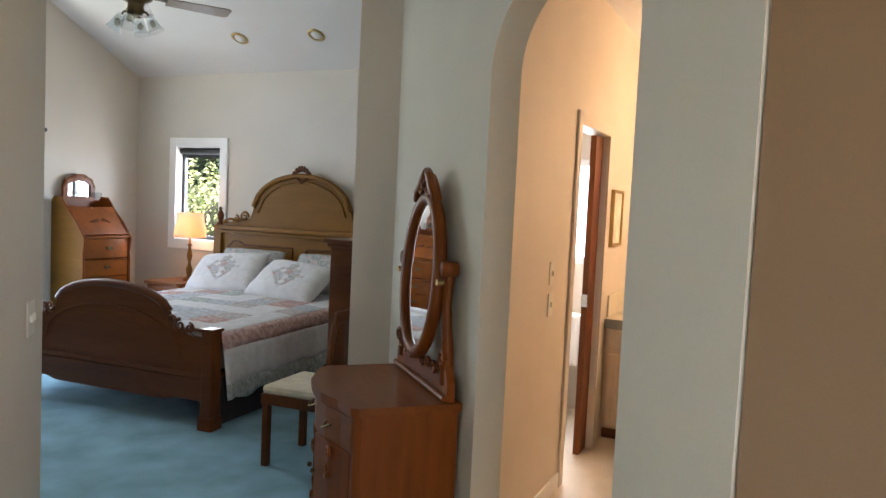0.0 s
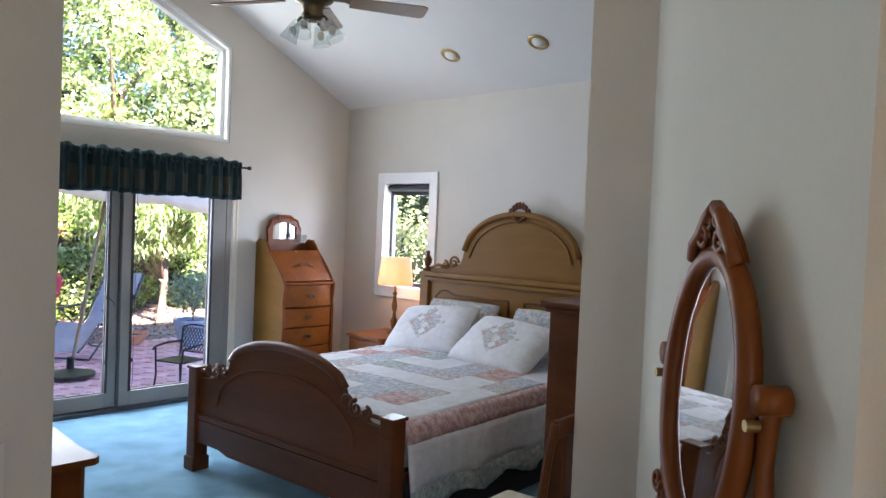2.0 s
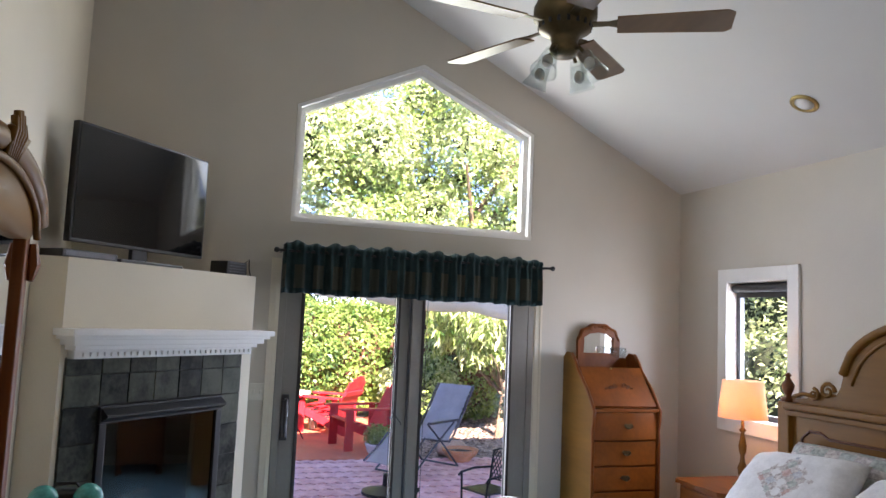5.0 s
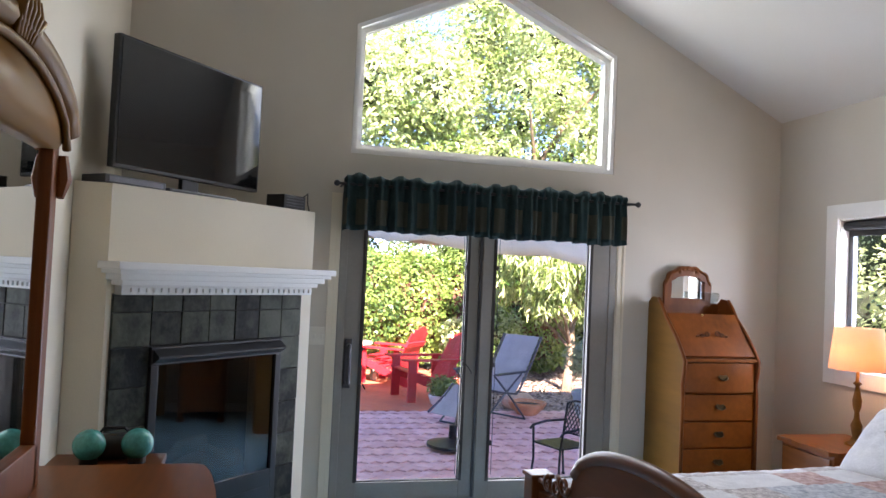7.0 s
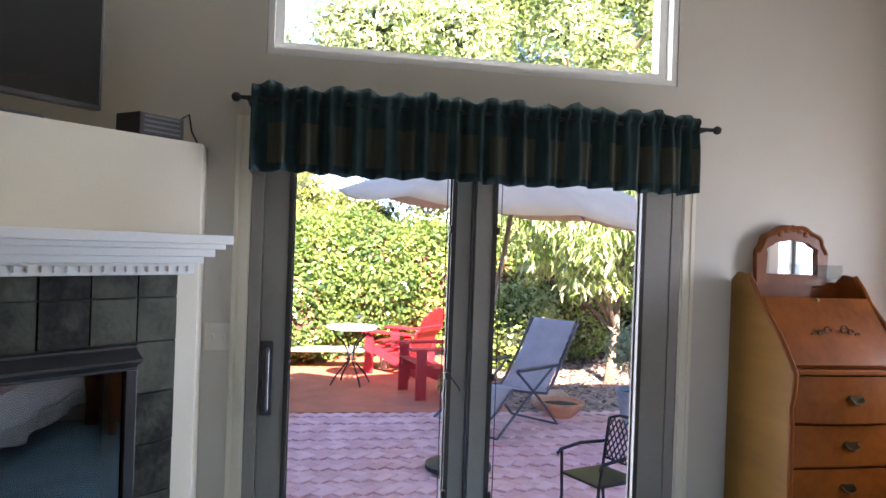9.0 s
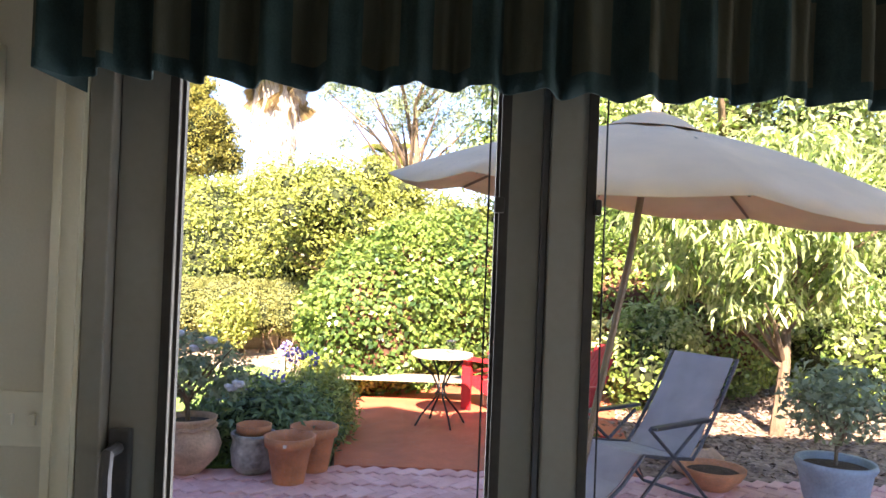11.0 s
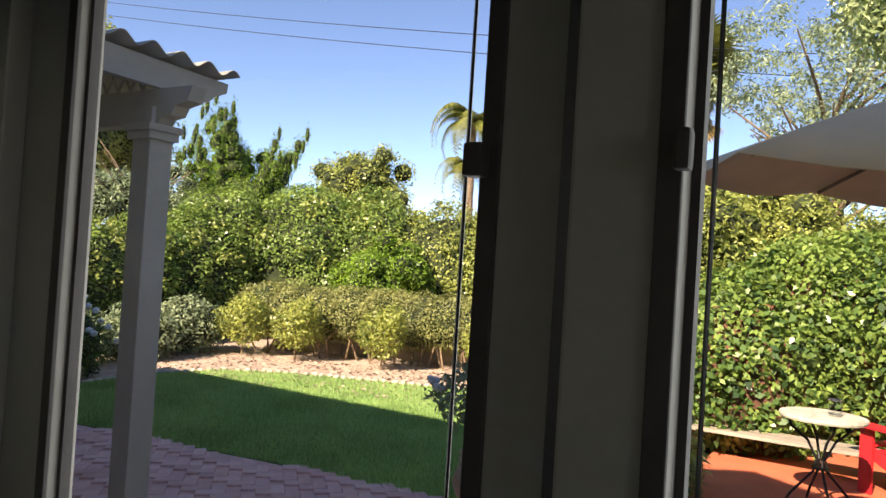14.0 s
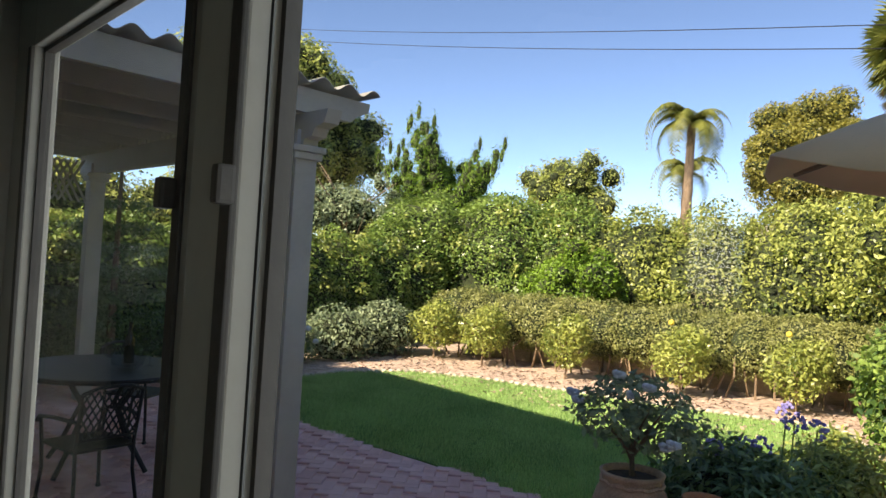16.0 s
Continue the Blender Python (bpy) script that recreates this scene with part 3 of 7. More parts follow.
for j, z in enumerate(rows):
    line = []
    for i in range(NU + 1):
        u = i / NU
        y = -0.985 + 1.93 * u
        s1 = math.sin(u * 230 + ph[0] + 1.5 * math.sin(u * 23 + ph[1]))
        s2 = math.sin(u * 105 + ph[2] + 1.2 * math.sin(u * 17 + ph[3]))
        k = min(1, j / 6)
        amp = 0.010 + 0.018 * k
        dz = 0.010 * math.sin(u * 95 + ph[4]) + 0.008 * math.sin(u * 37 + ph[5]) if j == 0 else (0.005 * math.sin(u * 19 + ph[6]) + 0.003 * s2 if j >= 7 else 0)
        edge = 0.0
        x = 0.205 + amp * ((1 - 0.6 * k) * s1 + (0.3 + 0.6 * k) * s2) + (0.012 if j in (1, 2) else 0) - (0.008 if j in (3, 4) else 0)
        line.append(bm.verts.new((x, y, z + dz)))
    grid.append(line)
for a, b in zip(grid, grid[1:]):
    for i in range(NU):
        bm.faces.new((a[i], a[i + 1], b[i + 1], b[i]))
for e in (0, NU):                           # returns to the wall
    for a, b in zip(grid, grid[1:]):
        w1, w2 = bm.verts.new((0.03, a[e].co.y, a[e].co.z)), bm.verts.new((0.03, b[e].co.y, b[e].co.z))
        bm.faces.new((a[e], b[e], w2, w1))
cloth = part("cloth", bm, VALANCE, val, smooth=True)
sm = cloth.modifiers.new("thickness", "SOLIDIFY")
sm.thickness = 0.003
bm = B()
tube(bm, [(0.19, -1.03, 2.093), (0.19, 1.03, 2.093)], 0.009, 10)
part("rod", bm, BLACKMETAL, val, "black curtain rod")
for s in (-1, 1):
    part("finial", ball(B(), (0.19, s * 1.045, 2.093), 0.02), BLACKMETAL, val, smooth=True)
    part("bracket", tube(B(), [(0.003, s * 1.0, 2.093), (0.19, s * 1.0, 2.093)], 0.007, 6), BLACKMETAL, val)

# ---- switches and sockets ----


def plate(name, m, label, toggles=1, w=0.072):
    t = thing(name, m, label, "switch")
    part("plate", box(B(), -w / 2, w / 2, 0.001, 0.007, -0.058, 0.058, 0.002), SWITCH, t)
    for i in range(toggles):
        x = (i - (toggles - 1) / 2) * 0.046
        part("toggle", box(B(), x - 0.006, x + 0.006, 0.005, 0.017, -0.012, 0.012, 0.002), SWITCH, t)
    return t


plate("light_switch", pose(0, -1.10, 1.115, 0, 0, -90), "ivory double light switch plate beside the patio door", 2, 0.118)
plate("light_switch", pose(4.58, -2.25, 1.14, 0, 0, -45), "ivory double light switch plate on the hall wall", 2, 0.118)
plate("light_switch", pose(5.70, -0.20, 1.24, 0, 0, -90), "ivory light switch beside the bathroom arch")
plate("light_switch", pose(5.70, -0.20, 1.08, 0, 0, -90), "ivory dimmer switch beside the bathroom arch")
plate("light_switch", pose(1.55, -YW, 1.12), "ivory light switch on the dresser wall")

# ---- recessed lights and fan ----
for x, y in ((1.853, 1.86), (2.729, 1.878)):
    z = vault(y)
    t = thing("recessed_light", Matrix.Translation((x, y, z)) @ Matrix.Rotation(-math.atan(SL), 4, "X"), "brass-trimmed recessed eyeball light in the sloped ceiling", "light", "recessed lights")
    part("trim_ring", lathe(B(), [(0.062, 0.0), (0.085, 0.0), (0.085, -0.006), (0.066, -0.014), (0.058, -0.004)], 24, cap=False), BRASS, t, "brass trim ring", True)
    part("eyeball", ball(B(), (0, 0, 0.006), 0.056, 2, (1, 1, 0.6)), WHITE, t, smooth=True)

fan = thing("ceiling_fan", pose(2.80, -0.25, 2.825), "five-bladed brass and oak ceiling fan with glass shades", "fan")
part("downrod", tube(B(), [(0, 0, 0.12), (0, 0, vault(-0.25) - 2.825)], 0.012, 10), ANTIQUE, fan)
part("canopy", lathe(B(), [(0.015, vault(-0.25) - 3.00), (0.05, vault(-0.25) - 2.97), (0.065, vault(-0.25) - 2.92), (0.065, vault(-0.25) - 2.80)], 18), ANTIQUE, fan, smooth=True)
part("motor", lathe(B(), [(0.02, 0.14), (0.06, 0.13), (0.11, 0.10), (0.125, 0.07), (0.125, 0.03), (0.11, 0.02), (0.10, -0.02), (0.06, -0.04), (0.05, -0.07), (0.06, -0.09), (0.045, -0.12)], 24), ANTIQUE, fan, "antique brass motor housing", True)
for i in range(18):
    part("vent_slot", box(B(), 0.102, 0.106, -0.006, 0.006, -0.015, 0.02, m=Matrix.Rotation(i * math.pi / 9, 4, "Z")), BLACKMETAL, fan)
for i in range(5):
    a = Matrix.Rotation(radians(204 + 72 * i), 4, "Z") @ Matrix.Rotation(radians(-12), 4, "X")
    bm = B()
    prism(bm, [(0.20, -0.052), (0.60, -0.068), (0.625, -0.05), (0.625, 0.05), (0.60, 0.068), (0.20, 0.052)], "z", -0.003, 0.003, m=a)
    bl = part("blade", bm, FANBLADE, fan)
    bm = B()
    prism(bm, [(0.10, -0.016), (0.17, -0.014), (0.24, -0.040), (0.25, 0.0), (0.24, 0.040), (0.17, 0.014), (0.10, 0.016)], "z", 0.0035, 0.008, m=a)
    part("blade_arm", bm, ANTIQUE, bl, "antique brass blade arm")
for i in range(4):
    a = Matrix.Rotation(radians(30 + 90 * i), 4, "Z")
    bm = tube(B(), [a @ Vector(p) for p in ((0.03, 0, -0.10), (0.07, 0, -0.10), (0.085, 0, -0.12))], 0.008, 8)
    arm = part("lamp_arm", bm, ANTIQUE, fan)
    sh = a @ Matrix.Translation((0.085, 0, -0.12)) @ Matrix.Rotation(radians(-28), 4, "Y")
    part("glass_shade", lathe(B(), [(0.018, 0.01), (0.026, -0.01), (0.036, -0.05), (0.040, -0.08), (0.054, -0.115), (0.051, -0.115), (0.037, -0.08), (0.033, -0.05), (0.022, -0.012)], 16, m=sh, cap=False), CLEAR, arm, "clear ribbed glass shade", True)
    part("bulb", ball(B(), sh @ Vector((0, 0, -0.06)), 0.022, 2, (1, 1, 1.3)), BULBGLASS, arm, smooth=True)

# ---- bed ----
bedm = Matrix.Translation((2.54, -0.165, 0)) @ Matrix.Rotation(radians(3.66), 4, "Z")
bed = thing("bed", bedm, "large carved dark wood bed made up for two", "bed")


def arched(hw, z_shoulder, z_top, aw, n=20):
    """Outline of a carved board: shoulders and a raised arch."""
    pts = [(-hw, z_shoulder)]
    pts += [(-hw + 0.12, z_shoulder + 0.01), (-hw + 0.2, z_shoulder + 0.055), (-aw - 0.05, z_shoulder + 0.05), (-aw - 0.02, z_shoulder + 0.10)]
    for i in range(n + 1):
        x = -aw + 2 * aw * i / n
        pts.append((x, z_shoulder + 0.13 + (z_top - z_shoulder - 0.13) * math.sqrt(max(0, 1 - (x / aw) ** 2 * 0.985))))
    pts += [(aw + 0.02, z_shoulder + 0.10), (aw + 0.05, z_shoulder + 0.05), (hw - 0.2, z_shoulder + 0.055), (hw - 0.12, z_shoulder + 0.01), (hw, z_shoulder)]
    return pts


top = arched(0.82, 0.60, 0.90, 0.50)
bm = prism(B(), top + [(0.82, 0.33), (-0.82, 0.33)], "y", -0.018, 0.022)
part("footboard_panel", bm, DARKWOOD, bed)
bm = B()
arch = [p for p in top if abs(p[0]) <= 0.505]
tube(bm, [(p[0], -0.002, p[1] + 0.004) for p in arch], 0.030, 10)
part("top_moulding", bm, DARKWOOD, bed, "rounded dark moulding on the arch", True)
bm = B()
box(bm, -0.82, 0.82, -0.034, -0.010, 0.34, 0.375, 0.006)
box(bm, -0.82, 0.82, -0.030, 0.030, 0.185, 0.335, 0.006)
prism(bm, [(-0.60, 0.186), (-0.5, 0.16), (0.5, 0.16), (0.60, 0.186)], "y", -0.022, 0.02)
tube(bm, [(x / 20 * 0.62, -0.022, 0.46 + 0.30 * math.sqrt(max(0, 1 - (x / 20) ** 2))) for x in range(-20, 21)], 0.006, 6)
part("lower_rail", bm, DARKWOOD, bed)
for s in (-1, 1):
    bm = B()
    box(bm, s * 0.86 - 0.045, s * 0.86 + 0.045, -0.05, 0.05, 0.08, 0.655, 0.008)
    box(bm, s * 0.86 - 0.055, s * 0.86 + 0.055, -0.06, 0.06, 0.0, 0.09, 0.008)
    box(bm, s * 0.86 - 0.054, s * 0.86 + 0.054, -0.058, 0.058, 0.655, 0.675, 0.006)
    part("foot_post", bm, DARKWOOD, bed)
    bm = B()
    scroll(bm, (s * 0.62, -0.03, 0.675), 0.045, 0.013, hand=s, start=math.pi / 2)
    scroll(bm, (s * 0.70, -0.03, 0.665), 0.035, 0.011, hand=-s, start=math.pi / 2)
    scroll(bm, (s * 0.55, -0.03, 0.70), 0.04, 0.012, hand=s, start=0)
    tube(bm, [(s * 0.80, -0.02, 0.655), (s * 0.74, -0.025, 0.66), (s * 0.66, -0.025, 0.645), (s * 0.58, -0.025, 0.65)], 0.012, 6)
    part("carved_scroll", bm, DARKWOOD, bed, smooth=True)
    part("side_rail", box(B(), s * 0.86 - 0.02, s * 0.86 + 0.02, 0.05, 2.36, 0.22, 0.36, 0.005), DARKWOOD, bed)
# headboard
top = arched(0.95, 1.26, 1.76, 0.56)
part("headboard_panel", prism(B(), top + [(0.95, 0.30), (-0.95, 0.30)], "y", 2.375, 2.425), OLIVEWOOD, bed)
bm = B()
arch = [p for p in top if abs(p[0]) <= 0.565]
tube(bm, [(p[0], 2.37, p[1] + 0.004) for p in arch], 0.026, 10)
tube(bm, [(p[0] * 0.9, 2.372, p[1] - 0.055) for p in arch], 0.010, 6)
part("top_moulding", bm, OLIVEWOOD, bed, smooth=True)
bm = B()
box(bm, -0.96, 0.96, 2.335, 2.378, 1.15, 1.185, 0.008)
box(bm, -0.97, 0.97, 2.315, 2.378, 1.19, 1.235, 0.012)
part("cross_moulding", bm, OLIVEWOOD, bed)
for s in (-1, 1):
    bm = B()
    pts = [(s * 0.08, 1.04), (s * 0.66, 1.04), (s * 0.72, 1.07), (s * 0.80, 1.07), (s * 0.86, 1.02), (s * 0.86, 0.80), (s * 0.08, 0.80)]
    tube(bm, [(p[0], 2.372, p[1]) for p in pts], 0.009, 6, closed=True)
    part("panel_moulding", bm, DARKWOOD, bed)
    bm = B()
    box(bm, s * 0.98 - 0.045, s * 0.98 + 0.045, 2.34, 2.43, 0, 1.235, 0.008)
    part("head_post", bm, OLIVEWOOD, bed)
    bm = lathe(B(), [(0.045, 1.235), (0.045, 1.255), (0.018, 1.27), (0.035, 1.31), (0.040, 1.34), (0.022, 1.37), (0.012, 1.39), (0.022, 1.40), (0.008, 1.42)], 14, m=Matrix.Translation((s * 0.98, 2.385, 0)))
    part("finial", bm, DARKWOOD, bed, smooth=True)
    bm = B()
    scroll(bm, (s * 0.66, 2.36, 1.33), 0.055, 0.014, hand=-s, start=0)
    scroll(bm, (s * 0.76, 2.36, 1.30), 0.04, 0.012, hand=s, start=math.pi / 2)
    tube(bm, [(s * 0.92, 2.362, 1.27), (s * 0.84, 2.36, 1.30), (s * 0.74, 2.36, 1.285)], 0.013, 6)
    part("carved_scroll", bm, OLIVEWOOD, bed, smooth=True)
bm = B()
for a in range(-3, 4):
    ball(bm, (0.030 * a, 2.365, 1.80 + 0.035 - 0.006 * a * a), 0.026, 1, (0.8, 0.7, 1.4))
tube(bm, [(-0.09, 2.362, 1.80), (-0.06, 2.36, 1.74), (0, 2.358, 1.70), (0.06, 2.36, 1.74), (0.09, 2.362, 1.80)], 0.014, 6)
part("carved_crest", bm, DARKWOOD, bed, "carved shell crest", True)

mattress = thing("mattress", bedm, "deep mattress and box spring under the quilt", "mattress")
part("mattress_body", box(B(), -0.83, 0.83, 0.04, 2.33, 0.36, 0.62, 0.05), QWHITE, mattress)
part("box_spring", box(B(), -0.82, 0.82, 0.06, 2.33, 0.20, 0.355, 0.02), BEDSKIRT, mattress)
# near-black upright sheet below the quilt on one side
part("dark_side_sheet", box(B(), 0.885, 0.895, 0.07, 2.3, 0.02, 0.34), BEDSKIRT, mattress, "near-black sheet along the bed side")

# patchwork quilt: a draped sheet in local bed coordinates
quilt = thing("quilt", bedm, "pastel patchwork quilt with pink band and sage border", "quilt")
rq = random.Random(11)
step = 0.04
xs = np.arange(-1.34, 1.341, step)


def drape(u):
    a = abs(u)
    sgn = 1 if u >= 0 else -1
    if a < 0.84:
        return u, 0.655 - 0.02 * (a / 0.84) ** 4
    if a < 0.96:
        t = (a - 0.84) / 0.12 * math.pi / 2
        return sgn * (0.84 + 0.085 * math.sin(t)), 0.635 - 0.085 * (1 - math.cos(t))
    return sgn * (0.925 + 0.035 * (a - 0.96)), 0.55 - (a - 0.96) * 0.98


ys = np.arange(0.05, 2.30, step)
patch = {}


def quilt_at(u, v):
    x, z = drape(u)
    over = max(0, abs(u) - 0.95) / 0.35
    puff = 0.006 * abs(math.sin(u * math.pi / 0.10)) * abs(math.sin(v * math.pi / 0.10)) + 0.004 * noise.noise((u * 4, v * 4, 0))
    wave = (0.022 * math.sin(v * 11 + 0.7) + 0.012 * math.sin(v * 23)) * over
    return x + (wave if u > 0 else -wave), v, z + puff + (0.018 * math.sin(v * 15) if abs(u) > 1.33 else 0)


strips = (("quilt_top", 0.0, 0.86, "pastel patchwork centre"), ("pink_band", 0.86, 0.98, "pink print band"), ("white_panel", 0.98, 1.24, "white stitched side panel"), ("sage_border", 1.24, 1.40, "sage green scalloped border"))
for name, lo, hi, label in strips:
    for side in ((0,) if lo == 0 else (-1, 1)):
        bm, got = B(), {}
        for a in range(len(ys) - 1):
            for b in range(len(xs) - 1):
                um = xs[b] + step / 2
                if not lo <= abs(um) < hi or um * side < 0:
                    continue
                q4 = []
                for ia, ib in ((a, b), (a, b + 1), (a + 1, b + 1), (a + 1, b)):
                    if (ia, ib) not in got:
                        got[ia, ib] = bm.verts.new(quilt_at(xs[ib], ys[ia]))
                    q4.append(got[ia, ib])
                f = bm.faces.new(q4)
                key = (int((xs[b] + 2) / 0.24), int(ys[a] / 0.24))
                if lo == 0 and key not in patch:
                    patch[key] = rq.choice((0, 0, 0, 0, 1, 2, 3, 3, 4, 4))
                f.material_index = patch[key] if lo == 0 else {"pink_band": 1, "white_panel": 0, "sage_border": 2}[name]
        q = part(name, bm, [QWHITE, QPINK, QGREEN, QBLUE, QFLORAL], quilt, label, smooth=True)
        sm = q.modifiers.new("thickness", "SOLIDIFY")
        sm.thickness = 0.012


def pillow(name, m, w, h, t, label, sham):
    th = thing(name, m, label, "pillow", "bed pillows")
    bm = B()
    n = 60
    top, bot = [], []
    for i in range(n + 1):
        ra, rb = [], []
        for j in range(n + 1):
            a, b = 2 * i / n - 1, 2 * j / n - 1
            k = max(0, (1 - a ** 4) * (1 - b ** 4)) ** 0.5
            pinch = 1 - 0.06 * (1 - abs(a)) * abs(b) ** 3
            z = t / 2 * k + 0.006 * noise.noise((a * 3, b * 3, w))
            ra.append(bm.verts.new((a * w / 2 * pinch, b * h / 2 * (1 - 0.06 * (1 - abs(b)) * abs(a) ** 3), z)))
            rb.append(bm.verts.new((a * w / 2 * pinch, b * h / 2 * (1 - 0.06 * (1 - abs(b)) * abs(a) ** 3), -0.7 * z)) if 0 < i < n and 0 < j < n else ra[-1])
        top.append(ra), bot.append(rb)
    for i in range(n):
        for j in range(n):
            f = bm.faces.new((top[i][j], top[i + 1][j], top[i + 1][j + 1], top[i][j + 1]))
            a, b = (2 * i + 1) / n - 1, (2 * j + 1) / n - 1
            if sham:
                d = abs(a) * w / h + abs(b)
                if d < 0.72:
                    k1, k2 = math.floor((a * w / h + b) * 3.6), math.floor((a * w / h - b) * 3.6)
                    f.material_index = (0, 1, 3, 0, 2)[(k1 * 2 + k2 * 4) % 5] if (k1 + k2) % 2 else 4
                elif max(abs(a), abs(b)) > 0.86:
                    f.material_index = 0
                else:
                    f.material_index = 5
            else:
                f.material_index = 4 if (i // 8 + j // 8) % 2 else 2
            q4 = (bot[i][j], bot[i][j + 1], bot[i + 1][j + 1], bot[i + 1][j])
            if len(set(q4)) > 2:
                try:
                    bm.faces.new(q4)
                except ValueError:
                    pass
    part("pillow_cover", bm, [QWHITE, QPINK, QGREEN, QBLUE, QFLORAL, QWHITE], th, smooth=True)
    return th


pillow("pillow", bedm @ Matrix.Translation((-0.47, 2.20, 0.80)) @ Matrix.Rotation(radians(62), 4, "X"), 0.72, 0.46, 0.20, "sage and floral quilted pillow at the headboard", False)
pillow("pillow", bedm @ Matrix.Translation((0.42, 2.20, 0.80)) @ Matrix.Rotation(radians(62), 4, "X"), 0.72, 0.46, 0.20, "sage and floral quilted pillow at the headboard", False)
pillow("pillow", bedm @ Matrix.Translation((-0.52, 1.92, 0.79)) @ Matrix.Rotation(radians(40), 4, "X") @ Matrix.Rotation(radians(7), 4, "Z"), 0.72, 0.50, 0.20, "white quilted sham with a pink and blue diamond", True)
pillow("pillow", bedm @ Matrix.Translation((0.28, 1.80, 0.78)) @ Matrix.Rotation(radians(34), 4, "X") @ Matrix.Rotation(radians(-6), 4, "Z"), 0.72, 0.50, 0.20, "white quilted sham with a pink and blue diamond", True)

# ---- nightstand and lamp ----
ns = thing("nightstand", pose(0.99, 2.02, 0), "small oak nightstand with a curved top", "nightstand")
bm = prism(B(), [(-0.25, 0.28), (-0.25, -0.22), (-0.22, -0.26), (-0.1, -0.25), (0, -0.27), (0.1, -0.25), (0.22, -0.26), (0.25, -0.22), (0.25, 0.28)], "z", 0.595, 0.62)
part("top", bm, WOODH, ns)
part("body", box(B(), -0.22, 0.22, -0.22, 0.27, 0.10, 0.595, 0.006), WOOD, ns)
for z0, z1 in ((0.13, 0.34), (0.36, 0.57)):
    d = part("drawer", box(B(), -0.20, 0.20, -0.235, -0.221, z0, z1, 0.005), WOODH, ns)
    part("handle", scroll(B(), (0, -0.245, (z0 + z1) / 2), 0.03, 0.005, turns=0.5, start=math.pi), ANTIQUE, d)
for sx in (-1, 1):
    for y in (-0.2, 0.25):
        part("foot", lathe(B(), [(0.03, 0), (0.035, 0.03), (0.02, 0.06), (0.03, 0.10)], 10, m=Matrix.Translation((sx * 0.19, y, 0))), WOOD, ns)

lamp = thing("table_lamp", pose(1.05, 2.10, 0.62), "lit bedside lamp with a cream drum shade and turned base", "lamp")
part("base", lathe(B(), [(0.065, 0), (0.065, 0.012), (0.04, 0.025), (0.022, 0.05), (0.03, 0.09), (0.034, 0.12), (0.018, 0.16), (0.014, 0.20), (0.024, 0.23), (0.028, 0.27), (0.016, 0.33), (0.012, 0.36), (0.026, 0.375), (0.012, 0.39), (0.008, 0.46)], 18), OLIVEWOOD, lamp, "turned distressed wood base", True)
part("shade", lathe(B(), [(0.165, 0.46), (0.135, 0.715), (0.132, 0.715), (0.162, 0.46)], 32, cap=False), SHADE, lamp, "cream linen shade", True)
part("bulb", ball(B(), (0, 0, 0.57), 0.03), emit("warm_bulb", (1.0, 0.62, 0.30), 8), lamp, smooth=True)
SHADE.node_tree.nodes["Principled BSDF"].inputs["Transmission Weight"].default_value = 0.0
tn = SHADE.node_tree.nodes.new("ShaderNodeBsdfTranslucent")
tn.inputs[0].default_value = (0.84, 0.58, 0.40, 1)
tm = SHADE.node_tree.nodes.new("ShaderNodeMixShader")
tm.inputs[0].default_value = 0.6
SHADE.node_tree.links.new(SHADE.node_tree.nodes["Principled BSDF"].outputs[0], tm.inputs[1])
SHADE.node_tree.links.new(tn.outputs[0], tm.inputs[2])
SHADE.node_tree.links.new(tm.outputs[0], SHADE.node_tree.nodes["Material Output"].inputs["Surface"])
point("bedside_bulb", (1.05, 2.10, 1.19), 1.0, (1.0, 0.52, 0.24), 0.035)

# ---- drop-front desk ----
desk = thing("secretary_desk", pose(0.02, 1.54, 0), "tall narrow oak drop-front desk with mirror and drawers", "desk")
W = 0.28
side = [(0.0, 0.06), (0.0, 1.42), (0.05, 1.46), (0.12, 1.45), (0.17, 1.40), (0.22, 1.33), (0.36, 1.20), (0.44, 1.10), (0.475, 1.05), (0.465, 0.96), (0.45, 0.90), (0.46, 0.82), (0.46, 0.06)]
for s in (-1, 1):
    bm = prism(B(), side, "y", s * W - 0.011, s * W + 0.011)
    part("side_panel", bm, OLIVEWOOD if s < 0 else WOOD, desk, "pale polished side panel" if s < 0 else "")
    bm = tube(B(), [(p[0], s * W, p[1]) for p in side[3:]], 0.013, 6)
    part("edge_moulding", bm, WOOD, desk, smooth=True)
part("back", box(B(), 0, 0.012, -W, W, 0.06, 1.42), WOOD, desk)
bm = B()
box(bm, 0.012, 0.44, -W + 0.012, W - 0.012, 0.06, 1.05)
box(bm, 0.012, 0.22, -W + 0.012, W - 0.012, 1.05, 1.33)
prism(bm, [(0.22, 1.05), (0.22, 1.325), (0.43, 1.05)], "y", -W + 0.012, W - 0.012)
part("carcase", bm, WOOD, desk)
bm = prism(B(), [(0.20, 1.345), (0.215, 1.355), (0.452, 1.085), (0.44, 1.07)], "y", -W + 0.014, W - 0.014)
flap = part("drop_front", bm, WOOD, desk, "sloping writing flap")
for s in (-1, 1):
    for k in range(3):
        f = 0.04 + 0.035 * k
        c = (0.345 + 0.004, s * f, 1.215 + 0.012 * (1 - k))
        part("carved_scroll", scroll(B(), c, 0.020 - 0.004 * k, 0.005, axis="x", hand=s), DARKWOOD, flap, smooth=True)
part("lock", ball(B(), (0.225, 0, 1.345), 0.011, 1), BRASS, flap)
